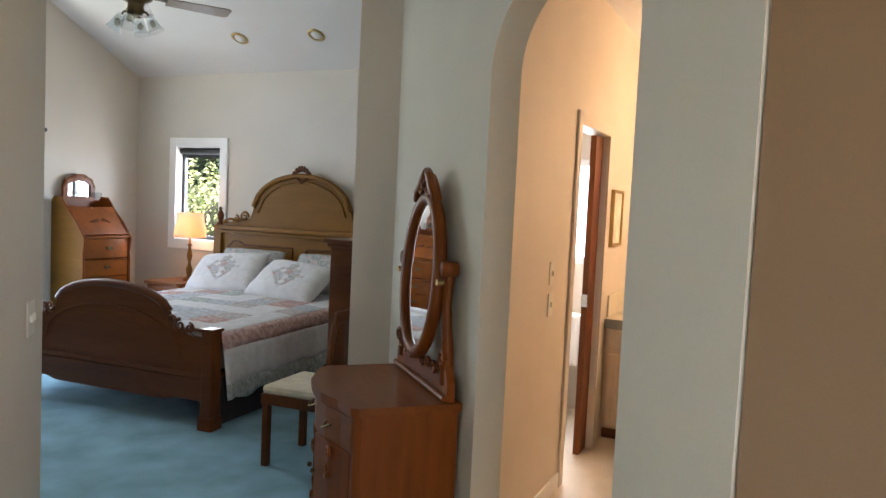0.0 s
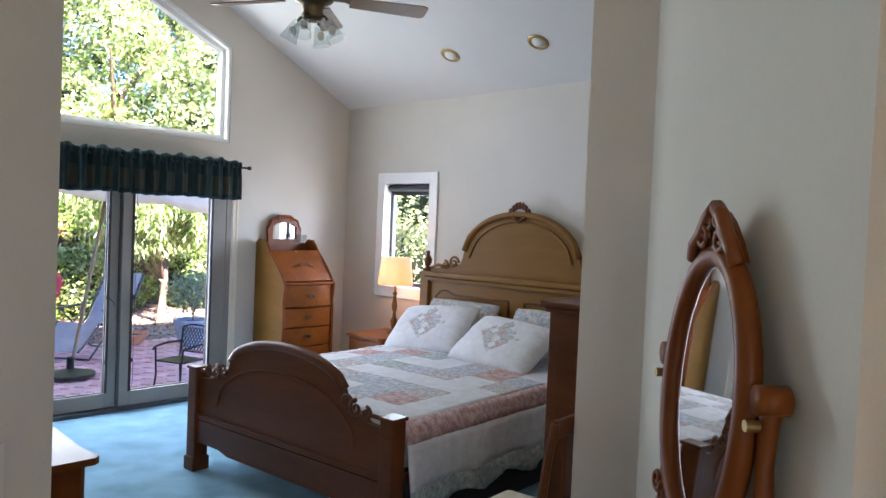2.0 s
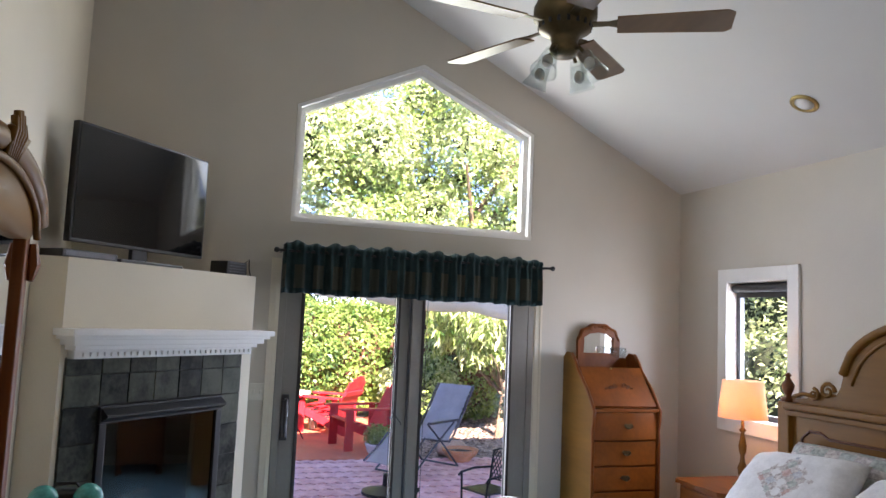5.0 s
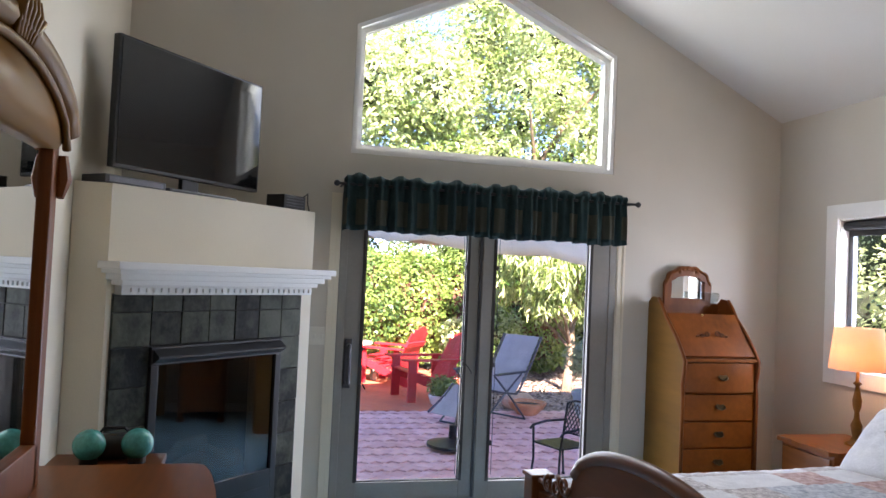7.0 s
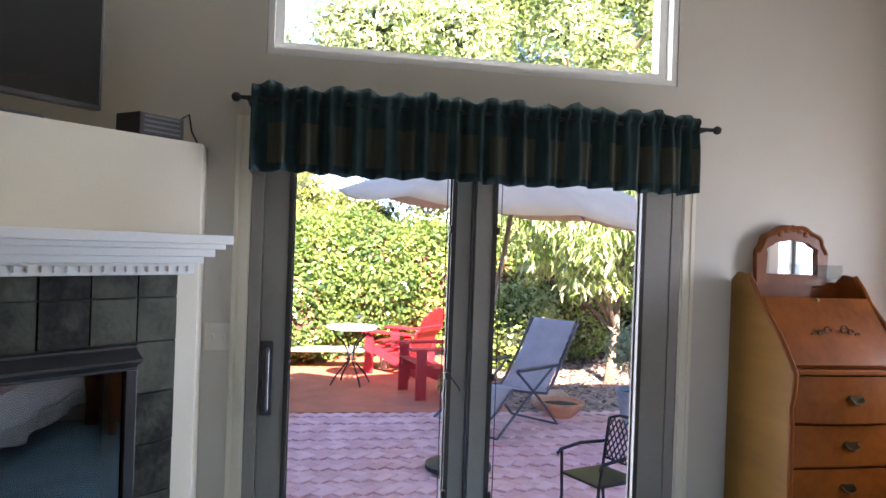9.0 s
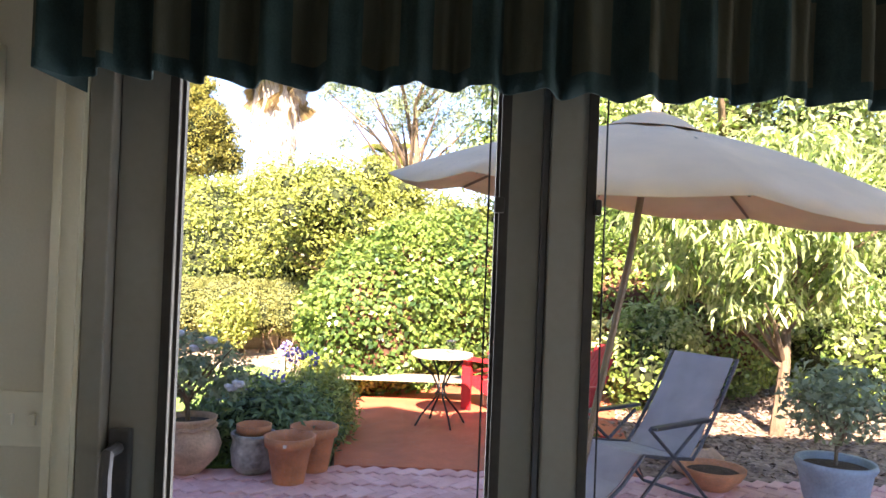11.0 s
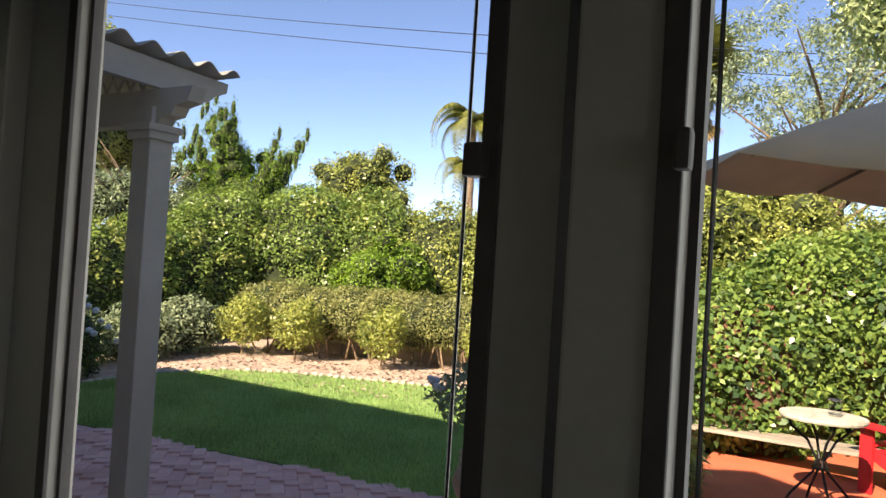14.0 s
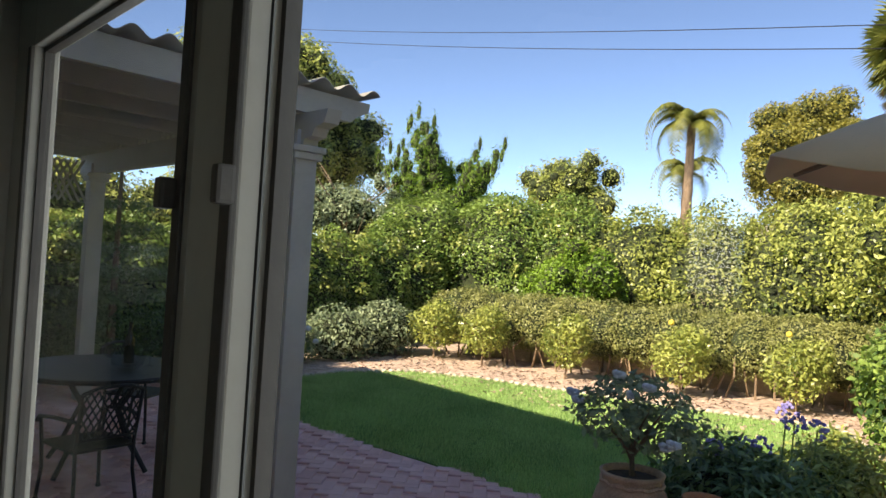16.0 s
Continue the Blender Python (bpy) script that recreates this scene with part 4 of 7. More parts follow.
part("shelf_rail", box(B(), 0.20, 0.475, -W + 0.012, W - 0.012, 1.045, 1.068, 0.005), WOODH, desk)
for z0, z1, bow in ((0.845, 1.04, 0.03), (0.66, 0.83, 0.008), (0.48, 0.645, 0.0), (0.29, 0.465, 0.0), (0.09, 0.275, 0.0)):
    outline = [(0.43, -W + 0.018)] + [(0.455 + bow * math.cos(i / 10 * math.pi / 2 * 1.0), i / 10 * (W - 0.018)) for i in range(-10, 11)] + [(0.43, W - 0.018)]
    dr = part("drawer", prism(B(), outline, "z", z0, z1), WOODH, desk)
    zc, xf = (z0 + z1) / 2, 0.457 + bow
    bm = B()
    prism(bm, [(-0.04, zc + 0.008), (-0.025, zc + 0.022), (0, zc + 0.018), (0.025, zc + 0.022), (0.04, zc + 0.008), (0.02, zc - 0.012), (0, zc - 0.02), (-0.02, zc - 0.012)], "x", xf, xf + 0.004)
    tube(bm, [(xf + 0.004, -0.03, zc + 0.008), (xf + 0.018, -0.028, zc - 0.004), (xf + 0.02, 0, zc - 0.014), (xf + 0.018, 0.028, zc - 0.004), (xf + 0.004, 0.03, zc + 0.008)], 0.004, 6)
    part("handle", bm, ANTIQUE, dr, "antique brass bail pull")
part("plinth", box(B(), 0.0, 0.47, -W - 0.01, W + 0.01, 0, 0.07, 0.006), WOOD, desk)
# shaped mirror on the back
lobes = [(i / 24, 1 + 0.035 * math.cos(i / 24 * 5 * 2 * math.pi)) for i in range(25)]
arc_out = [(0.185 * math.cos(math.pi * k) * w, 1.555 + 0.135 * math.sin(math.pi * k) * w) for k, w in lobes]
mo = [(0.185, 1.405)] + arc_out + [(-0.185, 1.405)]
inner = [(0.138, 1.455)] + [(0.138 * math.cos(math.pi * k) * (2 - w), 1.555 + 0.062 * math.sin(math.pi * k) * (2 - w)) for k, w in lobes] + [(-0.138, 1.455)]
bm = B()
nm = len(mo)
for i in range(nm):
    prism(bm, [mo[i], mo[(i + 1) % nm], inner[(i + 1) % nm], inner[i]], "x", 0.012, 0.042)
for k in range(-2, 3):
    ball(bm, (0.036, 0.034 * k, 1.672 - 0.006 * k * k), 0.022, 1, (0.7, 1, 1))
tube(bm, [(0.040, p[0] * 0.93, 1.555 + (p[1] - 1.555) * 0.90) for p in arc_out], 0.010, 6)
fr = part("mirror_frame", bm, WOOD, desk, "carved scalloped mirror frame")
part("mirror", prism(B(), inner, "x", 0.013, 0.022), MIRROR, fr, "bevelled mirror glass")
bowl = thing("glass_bowl", pose(0.15, 1.66, 1.42), "small cut-glass bowl on the desk", "bowl")
part("bowl", lathe(B(), [(0.03, 0.0), (0.055, 0.02), (0.068, 0.06), (0.062, 0.085), (0.058, 0.085), (0.062, 0.06), (0.05, 0.024), (0.0, 0.012)], 20, cap=False), CLEAR, bowl, smooth=True)

# ---- tall chest beside the partition ----
ch = thing("tall_chest", pose(4.23, 0.86, 0), "tall dark wood chest of drawers against the partition", "chest")
part("body", box(B(), -0.27, 0.30, -0.46, 0.46, 0.08, 1.24, 0.006), DARKWOOD, ch)
bm = B()
box(bm, -0.31, 0.32, -0.50, 0.50, 1.262, 1.29, 0.008)
box(bm, -0.29, 0.31, -0.48, 0.48, 1.235, 1.263, 0.008)
part("cornice", bm, DARKWOOD, ch)
for i in range(5):
    d = part("drawer", box(B(), -0.285, -0.268, -0.43, 0.43, 0.12 + 0.22 * i, 0.31 + 0.22 * i, 0.005), DARKWOOD, ch)
    for y in (-0.22, 0.22):
        part("handle", tube(B(), [(-0.285, y - 0.035, 0.22 + 0.22 * i), (-0.303, y, 0.205 + 0.22 * i), (-0.285, y + 0.035, 0.22 + 0.22 * i)], 0.005, 6), ANTIQUE, d)
part("plinth", box(B(), -0.28, 0.31, -0.47, 0.47, 0, 0.085, 0.006), DARKWOOD, ch)
bm = B()
box(bm, -0.22, 0.25, -0.466, -0.459, 0.20, 1.12, 0.003)
part("side_panel", bm, DARKWOOD, ch)

# ---- chair ----
chair = thing("dining_chair", pose(4.30, -0.22, 0, 0, 0, 4), "dark wood side chair with a cream padded seat", "chair")
part("seat", box(B(), -0.22, 0.20, -0.22, 0.22, 0.425, 0.475, 0.022), CREAM, chair, "cream padded seat")
part("seat_frame", box(B(), -0.225, 0.205, -0.225, 0.225, 0.365, 0.427, 0.006), DARKWOOD, chair)
for sy in (-1, 1):
    part("leg", box(B(), -0.215, -0.175, sy * 0.2 - 0.02, sy * 0.2 + 0.02, 0, 0.40, 0.004), DARKWOOD, chair)
    part("leg", tube(B(), [(0.215, sy * 0.2, 0.0), (0.19, sy * 0.2, 0.42)], 0.019, 8), DARKWOOD, chair)
    part("back_post", tube(B(), [(0.19, sy * 0.2, 0.40), (0.195, sy * 0.2, 0.6), (0.215, sy * 0.195, 0.8), (0.235, sy * 0.185, 0.93)], 0.018, 8), DARKWOOD, chair)
bm = B()
box(bm, 0.222, 0.245, -0.19, 0.19, 0.87, 0.94, 0.008)
part("top_rail", bm, DARKWOOD, chair)
part("back_splat", box(B(), 0.196, 0.214, -0.06, 0.06, 0.46, 0.88, 0.004), DARKWOOD, chair)

# ---- vanity with oval mirror ----
mVan = Matrix.Translation((5.285, -0.90, 0)) @ D45         # x along the wall, -y into the room
van = thing("vanity_table", mVan, "polished oak vanity with serpentine front and oval mirror", "vanity")
out = [(-0.37, 0.10), (-0.37, -0.30), (-0.35, -0.34), (-0.26, -0.38), (-0.12, -0.43), (0.0, -0.445), (0.12, -0.43), (0.24, -0.385), (0.32, -0.37), (0.37, -0.36), (0.385, -0.33), (0.385, 0.10)]
part("top", prism(B(), out, "z", 0.735, 0.76), WOODH, van, "glossy oak top")
part("edge", prism(B(), [(p[0] * 0.985, p[1] * 0.985) for p in out], "z", 0.72, 0.734), WOOD, van)
inn = [(p[0] * 0.94, p[1] * 0.94) for p in out]
part("body", prism(B(), inn, "z", 0.10, 0.72), WOOD, van)
part("plinth", prism(B(), [(p[0] * 0.97, p[1] * 0.97) for p in out], "z", 0.0, 0.10), WOOD, van)
bow = [(-0.32, -0.325), (-0.25, -0.36), (-0.12, -0.408), (0, -0.424), (0.12, -0.408), (0.24, -0.368), (0.33, -0.345)]
d = part("drawer", prism(B(), bow + [(0.33, -0.32), (-0.32, -0.30)], "z", 0.575, 0.705), WOODH, van)
for x in (-0.16, 0.16):
    part("handle", tube(B(), [(x - 0.035, -0.40, 0.645), (x, -0.43, 0.625), (x + 0.035, -0.40, 0.645)], 0.005, 6), ANTIQUE, d, "antique brass bail pull")
for x0, x1, ya, yb in ((-0.31, -0.01, -0.335, -0.428), (0.01, 0.32, -0.428, -0.348)):
    bm = prism(B(), [(x0, ya), ((x0 + x1) / 2, (ya + yb) / 2 - 0.012), (x1, yb), (x1, yb + 0.03), (x0, ya + 0.03)], "z", 0.13, 0.56)
    cd = part("cabinet_door", bm, WOOD, van)
    c = ((x0 + x1) / 2, (ya + yb) / 2 - 0.016, 0.36)
    for k, z in enumerate((0.20, 0.28, 0.44, 0.52)):
        part("carved_scroll", scroll(B(), (c[0] + (0.02 if k % 2 else -0.02), c[1], z), 0.035, 0.008, hand=1 if k % 2 else -1), WOOD, cd, smooth=True)
    part("knob", ball(B(), (x1 - 0.03 if x0 < 0 else x0 + 0.03, -0.438, 0.40), 0.013, 1), ANTIQUE, cd)
# mirror standards
bm = B()
bk = [(-0.36, 0.76), (-0.36, 0.84), (-0.31, 0.92), (-0.27, 0.87), (-0.20, 0.85), (-0.10, 0.88), (0, 0.86), (0.10, 0.88), (0.20, 0.85), (0.27, 0.87), (0.31, 0.92), (0.36, 0.84), (0.36, 0.76)]
prism(bm, bk, "y", 0.04, 0.075)
part("mirror_base", bm, WOOD, van)
part("base_moulding", tube(B(), [(-0.36, 0.03, 0.775), (0.36, 0.03, 0.775)], 0.013, 8), WOODH, van)
for s in (-1, 1):
    for k in range(4):
        part("carved_leaf", scroll(B(), (s * (0.05 + 0.075 * k), 0.032, 0.875 + (0.02 if k == 3 else 0.0)), 0.028, 0.009, hand=s if k % 2 else -s), WOOD, van, smooth=True)
    part("carved_scroll", scroll(B(), (s * 0.31, 0.03, 0.93), 0.035, 0.011, hand=s), WOOD, van, smooth=True)
for s in (-1, 1):
    bm = tube(B(), [(s * 0.30, 0.058, 0.82), (s * 0.295, 0.058, 0.95), (s * 0.27, 0.058, 1.06), (s * 0.262, 0.058, 1.15), (s * 0.275, 0.058, 1.25), (s * 0.29, 0.058, 1.30)], [0.030, 0.028, 0.022, 0.020, 0.022, 0.026], 10)
    tube(bm, [(s * 0.29, 0.02, 1.30), (s * 0.29, 0.085, 1.30)], 0.033, 14)
    st = part("mirror_post", bm, WOOD, van, smooth=True)
    part("pivot_knob", tube(B(), [(s * 0.285, 0.0, 1.245), (s * 0.285, 0.03, 1.245)], 0.013, 10), BRASS, st, "brass pivot knob")
RX, RZ, MZ = 0.225, 0.345, 1.245
mir = Matrix.Translation((0, 0.03, MZ)) @ Matrix.Rotation(radians(-3), 4, "X")
bm = B()
tube(bm, [mir @ Vector((RX * math.cos(a), 0, RZ * math.sin(a))) for a in [i * math.pi / 24 for i in range(48)]], 0.030, 10, closed=True)
part("mirror_frame", bm, WOOD, van, "oval oak mirror frame", True)
bm = B()
vs = [bm.verts.new(mir @ Vector((0.208 * math.cos(a), -0.004, 0.328 * math.sin(a)))) for a in [i * math.pi / 24 for i in range(48)]]
f = bm.faces.new(vs)
ex = bmesh.ops.extrude_face_region(bm, geom=[f])
bmesh.ops.translate(bm, vec=(0, 0.008, 0), verts=[v for v in ex["geom"] if isinstance(v, bmesh.types.BMVert)])
part("mirror", bm, MIRROR, van, "oval mirror glass")
bm = B()
for s in (-1, 1):
    tube(bm, [mir @ Vector(p) for p in ((s * 0.13, -0.012, 0.33), (s * 0.11, -0.02, 0.37), (s * 0.075, -0.02, 0.395), (s * 0.04, -0.02, 0.44), (0, -0.02, 0.465))], 0.020, 8)
    scroll(bm, mir @ Vector((s * 0.05, -0.024, 0.385)), 0.034, 0.011, hand=-s)
    scroll(bm, mir @ Vector((s * 0.025, -0.024, 0.43)), 0.025, 0.009, hand=s)
prism(bm, [(-0.13, 0.335), (-0.09, 0.385), (-0.04, 0.43), (0, 0.455), (0.04, 0.43), (0.09, 0.385), (0.13, 0.335)], "y", -0.012, 0.018, m=mir)
part("carved_crest", bm, WOOD, van, "carved leaf crest", True)

# ---- dresser with large mirror ----
dr = thing("dresser", pose(2.72, -YW + 0.02, 0), "wide polished oak dresser with serpentine front", "dresser")
front = [(-0.80, 0.0), (-0.80, 0.62), (-0.78, 0.66), (-0.70, 0.685), (-0.62, 0.70), (-0.45, 0.72), (-0.2, 0.74), (0, 0.745), (0.2, 0.74), (0.45, 0.72), (0.62, 0.71), (0.70, 0.71), (0.78, 0.72), (0.80, 0.70), (0.80, 0.0)]
part("top", prism(B(), front, "z", 0.775, 0.80), WOODH, dr, "glossy oak top")
part("body", prism(B(), [(p[0] * 0.965, p[1] * 0.95) for p in front], "z", 0.09, 0.774), WOOD, dr)
part("plinth", prism(B(), [(p[0] * 0.98, p[1] * 0.97) for p in front], "z", 0, 0.09), WOOD, dr)
for zi in range(3):
    for x0, x1 in ((-0.72, -0.26), (-0.24, 0.24), (0.26, 0.72)):
        def fy(x):
            return 0.95 * (0.745 - 0.06 * (abs(x) / 0.7) ** 1.6) + 0.004
        o = [(x0 + (x1 - x0) * i / 6, fy(x0 + (x1 - x0) * i / 6)) for i in range(7)]
        d = part("drawer", prism(B(), o + [(x1, fy(x1) - 0.03), (x0, fy(x0) - 0.03)], "z", 0.12 + 0.22 * zi, 0.315 + 0.22 * zi), WOODH, dr)
        xc = (x0 + x1) / 2
        part("handle", tube(B(), [(xc - 0.04, fy(xc), 0.22 + 0.22 * zi), (xc, fy(xc) + 0.022, 0.20 + 0.22 * zi), (xc + 0.04, fy(xc), 0.22 + 0.22 * zi)], 0.005, 6), ANTIQUE, d)
bm = B()
for s in (-1, 1):
    box(bm, s * 0.50 - 0.035, s * 0.50 + 0.035, 0.11, 0.165, 0.80, 1.94, 0.008)
    tube(bm, [(s * 0.545, 0.17, 1.88), (s * 0.55, 0.175, 1.80), (s * 0.535, 0.175, 1.74)], [0.02, 0.03, 0.012], 8)
box(bm, -0.5, 0.5, 0.11, 0.165, 0.80, 0.95, 0.006)
fr = part("mirror_frame", bm, WOOD, dr, "tall oak mirror frame")
cr = [(-0.60 + 1.2 * i / 24, 1.95 + 0.20 * math.sqrt(max(0, 1 - (2 * i / 24 - 1) ** 2))) for i in range(25)]
bm = prism(B(), cr + [(0.46, 1.89), (-0.46, 1.89)], "y", 0.10, 0.175)
tube(bm, [(p[0], 0.165, p[1] + 0.01) for p in cr], 0.045, 10)
tube(bm, [(p[0] * 0.9, 0.185, p[1] - 0.05) for p in cr], 0.014, 8)
part("cornice", bm, OLIVEWOOD, dr, "arched moulded cornice", True)
for k in range(-3, 4):
    part("crest_leaf", tube(B(), [(0.02 * k, 0.19, 2.11), (0.035 * k, 0.21, 2.19), (0.030 * k, 0.205, 2.26 - 0.008 * k * k)], 0.012, 6), OLIVEWOOD, dr, smooth=True)
part("mirror", box(B(), -0.47, 0.47, 0.13, 0.142, 0.95, 1.96), MIRROR, dr, "large mirror glass")

# tray with teal balls on a stand beside the dresser
stand = thing("side_stand", pose(1.60, -2.06, 0.03), "low dark wood stand beside the fireplace", "table")
part("top", box(B(), -0.18, 0.18, -0.22, 0.22, 0.66, 0.69, 0.006), DARKWOOD, stand)
for sx in (-1, 1):
    for sy in (-1, 1):
        part("leg", box(B(), sx * 0.16 - 0.015, sx * 0.16 + 0.015, sy * 0.2 - 0.015, sy * 0.2 + 0.015, 0, 0.66), DARKWOOD, stand)
for x, y in ((1.60, -2.12), (1.58, -1.94)):
    b = thing("decor_ball", pose(x, y, 0.72 + 0.015), "mottled teal ceramic ball on a stand", "ornament", "teal balls")
    part("ball", ball(B(), (0, 0, 0.063), 0.063, 3), TEAL, b, smooth=True)
    part("ring", lathe(B(), [(0.03, -0.015), (0.035, -0.015), (0.035, 0.012), (0.03, 0.012)], 14, cap=False), BLACKMETAL, b)
bag = thing("purse", pose(1.50, -2.04, 0.72), "small black leather bag between the teal balls", "bag")
part("body", box(B(), -0.05, 0.05, -0.09, 0.09, 0, 0.10, 0.03), BLACKPLASTIC, bag, smooth=True)
part("strap", tube(B(), [(0, -0.07, 0.09), (0.02, -0.04, 0.13), (0.02, 0.04, 0.13), (0, 0.07, 0.09)], 0.007, 6), BLACKPLASTIC, bag)

# ---- corner fireplace ----
fp = thing("fireplace", pose(0, 0, 0), "corner gas fireplace with slate tile and white mantel", "fireplace")
mF = Matrix.Translation((0.17, -1.17, 0)) @ D45            # local x runs away along the face, -y is the room side... +y is into the room
FL = 1.414
bm = B()
F0, F1, FZ0, FZ1 = 0.27, 1.17, 0.20, 1.13
body = [(0.003, -1.17), (0.17, -1.17)]
prism(bm, [(0.003, -1.17), (0.17, -1.17), (1.17, -2.17), (1.17, -YW + 0.003), (0.003, -YW + 0.003)], "z", 1.14, 1.90)
prism(bm, [(0.003, -1.17), (0.17, -1.17), (0.17 + F0 * 0.7071, -1.17 - F0 * 0.7071), (0.003, -1.55)], "z", 0, 1.14)
prism(bm, [(1.17, -2.17), (1.17, -YW + 0.003), (0.75, -YW + 0.003), (0.17 + F1 * 0.7071, -1.17 - F1 * 0.7071)], "z", 0, 1.14)
prism(bm, [(0.17 + F0 * 0.7071, -1.17 - F0 * 0.7071), (0.17 + F1 * 0.7071, -1.17 - F1 * 0.7071), (0.75, -YW + 0.003), (0.003, -1.55)], "z", 0, 0.20)
part("chimney_breast", bm, CREAMWALL, fp, "cream chimney breast, paler than the gable wall")
bm = B()
prism(bm, [(0.02, -1.56), (0.74, -YW + 0.02), (0.60, -YW + 0.02), (0.02, -1.70)], "z", 0.2, 1.14)
box(bm, F0 - 0.06, F1 + 0.06, -0.30, -0.285, 0.2, 1.14, m=mF)
part("firebox", bm, FIREBLACK, fp, "black firebox")
bm = B()
box(bm, F0, F1, 0.002, 0.03, 1.04, FZ1, 0.004, m=mF)
prism(bm, [(0.03, 1.05), (0.075, 1.075), (0.075, 1.085), (0.03, 1.12)], "x", F0 + 0.01, F1 - 0.01, m=mF)
box(bm, F0, F0 + 0.045, 0.002, 0.03, 0.20, 1.04, 0.004, m=mF)
box(bm, F1 - 0.045, F1, 0.002, 0.03, 0.20, 1.04, 0.004, m=mF)
box(bm, F0 + 0.045, F1 - 0.045, 0.002, 0.03, 0.20, 0.38, 0.004, m=mF)
box(bm, F0 + 0.06, F1 - 0.06, 0.031, 0.034, 0.27, 0.285, m=mF)
part("black_surround", bm, BLACKPLASTIC, fp, "black metal surround and hood")
g = part("glass_front", box(B(), F0 + 0.045, F1 - 0.045, 0.012, 0.016, 0.38, 1.04, m=mF), DARKGLASS, fp, "dark glass front")
bm = B()
for p0, p1, r in (((0.42, -0.14, 0.44), (1.0, -0.16, 0.46), 0.05), ((0.5, -0.10, 0.43), (0.8, -0.2, 0.55), 0.04), ((0.62, -0.2, 0.56), (0.95, -0.1, 0.52), 0.035)):
    tube(bm, [mF @ Vector(p0), mF @ ((Vector(p0) + Vector(p1)) / 2 + Vector((0, 0, 0.02))), mF @ Vector(p1)], [r, r * 1.15, r * 0.85], 9)
part("ceramic_log", bm, LOGS, fp, "brown ceramic logs", True)
# mantel shelf with dentils
ms = part("mantel", box(B(), 0.06, FL - 0.04, 0.002, 0.05, 1.385, 1.54, m=mF), WHITE, fp, "white moulded mantel shelf")
for z0, z1, o, e in ((1.505, 1.54, 0.165, 0.075), (1.485, 1.505, 0.145, 0.055), (1.455, 1.485, 0.115, 0.03), (1.43, 1.455, 0.085, 0.0), (1.385, 1.43, 0.055, -0.02)):
    part("moulding", box(B(), 0.04 - e, FL - 0.02 + e, 0.002, o, z0, z1, 0.004, m=mF), WHITE, ms)
bm = B()
for i in range(30):
    x = 0.075 + i * 0.0425
    box(bm, x, x + 0.022, 0.056, 0.068, 1.398, 1.418, m=mF)
part("dentil_moulding", bm, WHITE, ms, "white dentil moulding")
# slate tiles
ti0, ti1 = 0.10, FL - 0.03
cells = []
xs2 = [ti0, 0.27] + [0.27 + 0.18 * k for k in range(1, 5)] + [F1, ti1]
for a, b in zip(xs2, xs2[1:]):
    cells.append((a, b, 1.30, 1.385))
    cells.append((a, b, 1.135, 1.30))
for a, b in ((ti0, 0.27), (F1, ti1)):
    z = 1.135
    while z > 0.02:
        cells.append((a, b, max(0.0, z - 0.19), z))
        z -= 0.19
for a, b in zip(xs2[1:], xs2[2:-1]):
    cells.append((a, b, 0.02, 0.20))
bk = B()
box(bk, ti0, ti1, 0.0005, 0.004, 1.13, 1.39, m=mF)
box(bk, ti0, F0, 0.0005, 0.004, 0, 1.13, m=mF)
box(bk, F1, ti1, 0.0005, 0.004, 0, 1.13, m=mF)
surround = part("tile_bed", bk, GROUT, fp, "dark grout bed")
rt = random.Random(5)
for a, b, z0, z1 in cells:
    part("tile", box(B(), a + 0.003, b - 0.003, 0.004, 0.012 + rt.uniform(0, 0.004), z0 + 0.003, z1 - 0.003, 0.002, m=mF), SLATE, surround)

# television and boxes on the ledge
tv = thing("television", Matrix.Translation((0.66, -1.86, 1.90)) @ Matrix.Rotation(radians(-39.5), 4, "Z"), "flat black television on the chimney ledge", "television")
part("bezel", box(B(), -0.525, 0.525, -0.045, 0.0, 0.09, 0.735, 0.006), BLACKPLASTIC, tv)
part("screen", box(B(), -0.51, 0.51, 0.0, 0.003, 0.108, 0.722), SCREEN, tv, "dark glossy screen")
part("neck", box(B(), -0.06, 0.06, -0.05, -0.02, 0.02, 0.12, 0.005), BLACKPLASTIC, tv)
part("stand", box(B(), -0.25, 0.25, -0.10, 0.09, 0.0, 0.022, 0.008), BLACKPLASTIC, tv)
bx = thing("media_box", Matrix.Translation((0.25, -1.36, 1.90)) @ Matrix.Rotation(radians(-42), 4, "Z"), "small black media box with cables on the ledge", "media box")
part("case", box(B(), -0.11, 0.09, -0.07, 0.07, 0.0, 0.085, 0.006), BLACKPLASTIC, bx)
for k in range(4):
    part("vent_slot", box(B(), -0.09, 0.07, 0.0705, 0.072, 0.015 + 0.018 * k, 0.022 + 0.018 * k), GREYFRAME, bx)
part("cable", tube(B(), [(-0.10, 0.05, 0.08), (-0.14, 0.06, 0.11), (-0.18, 0.03, 0.05), (-0.24, 0.0, 0.006)], 0.004, 5), BLACKPLASTIC, bx)
bx = thing("disc_player", Matrix.Translation((1.02, -2.17, 1.90)) @ Matrix.Rotation(radians(-40), 4, "Z"), "flat black disc player on the ledge", "player")
part("case", box(B(), -0.20, 0.16, -0.06, 0.10, 0.0, 0.04, 0.005), BLACKPLASTIC, bx)
part("front_panel", box(B(), -0.18, 0.14, 0.1005, 0.103, 0.008, 0.032), GREYFRAME, bx)

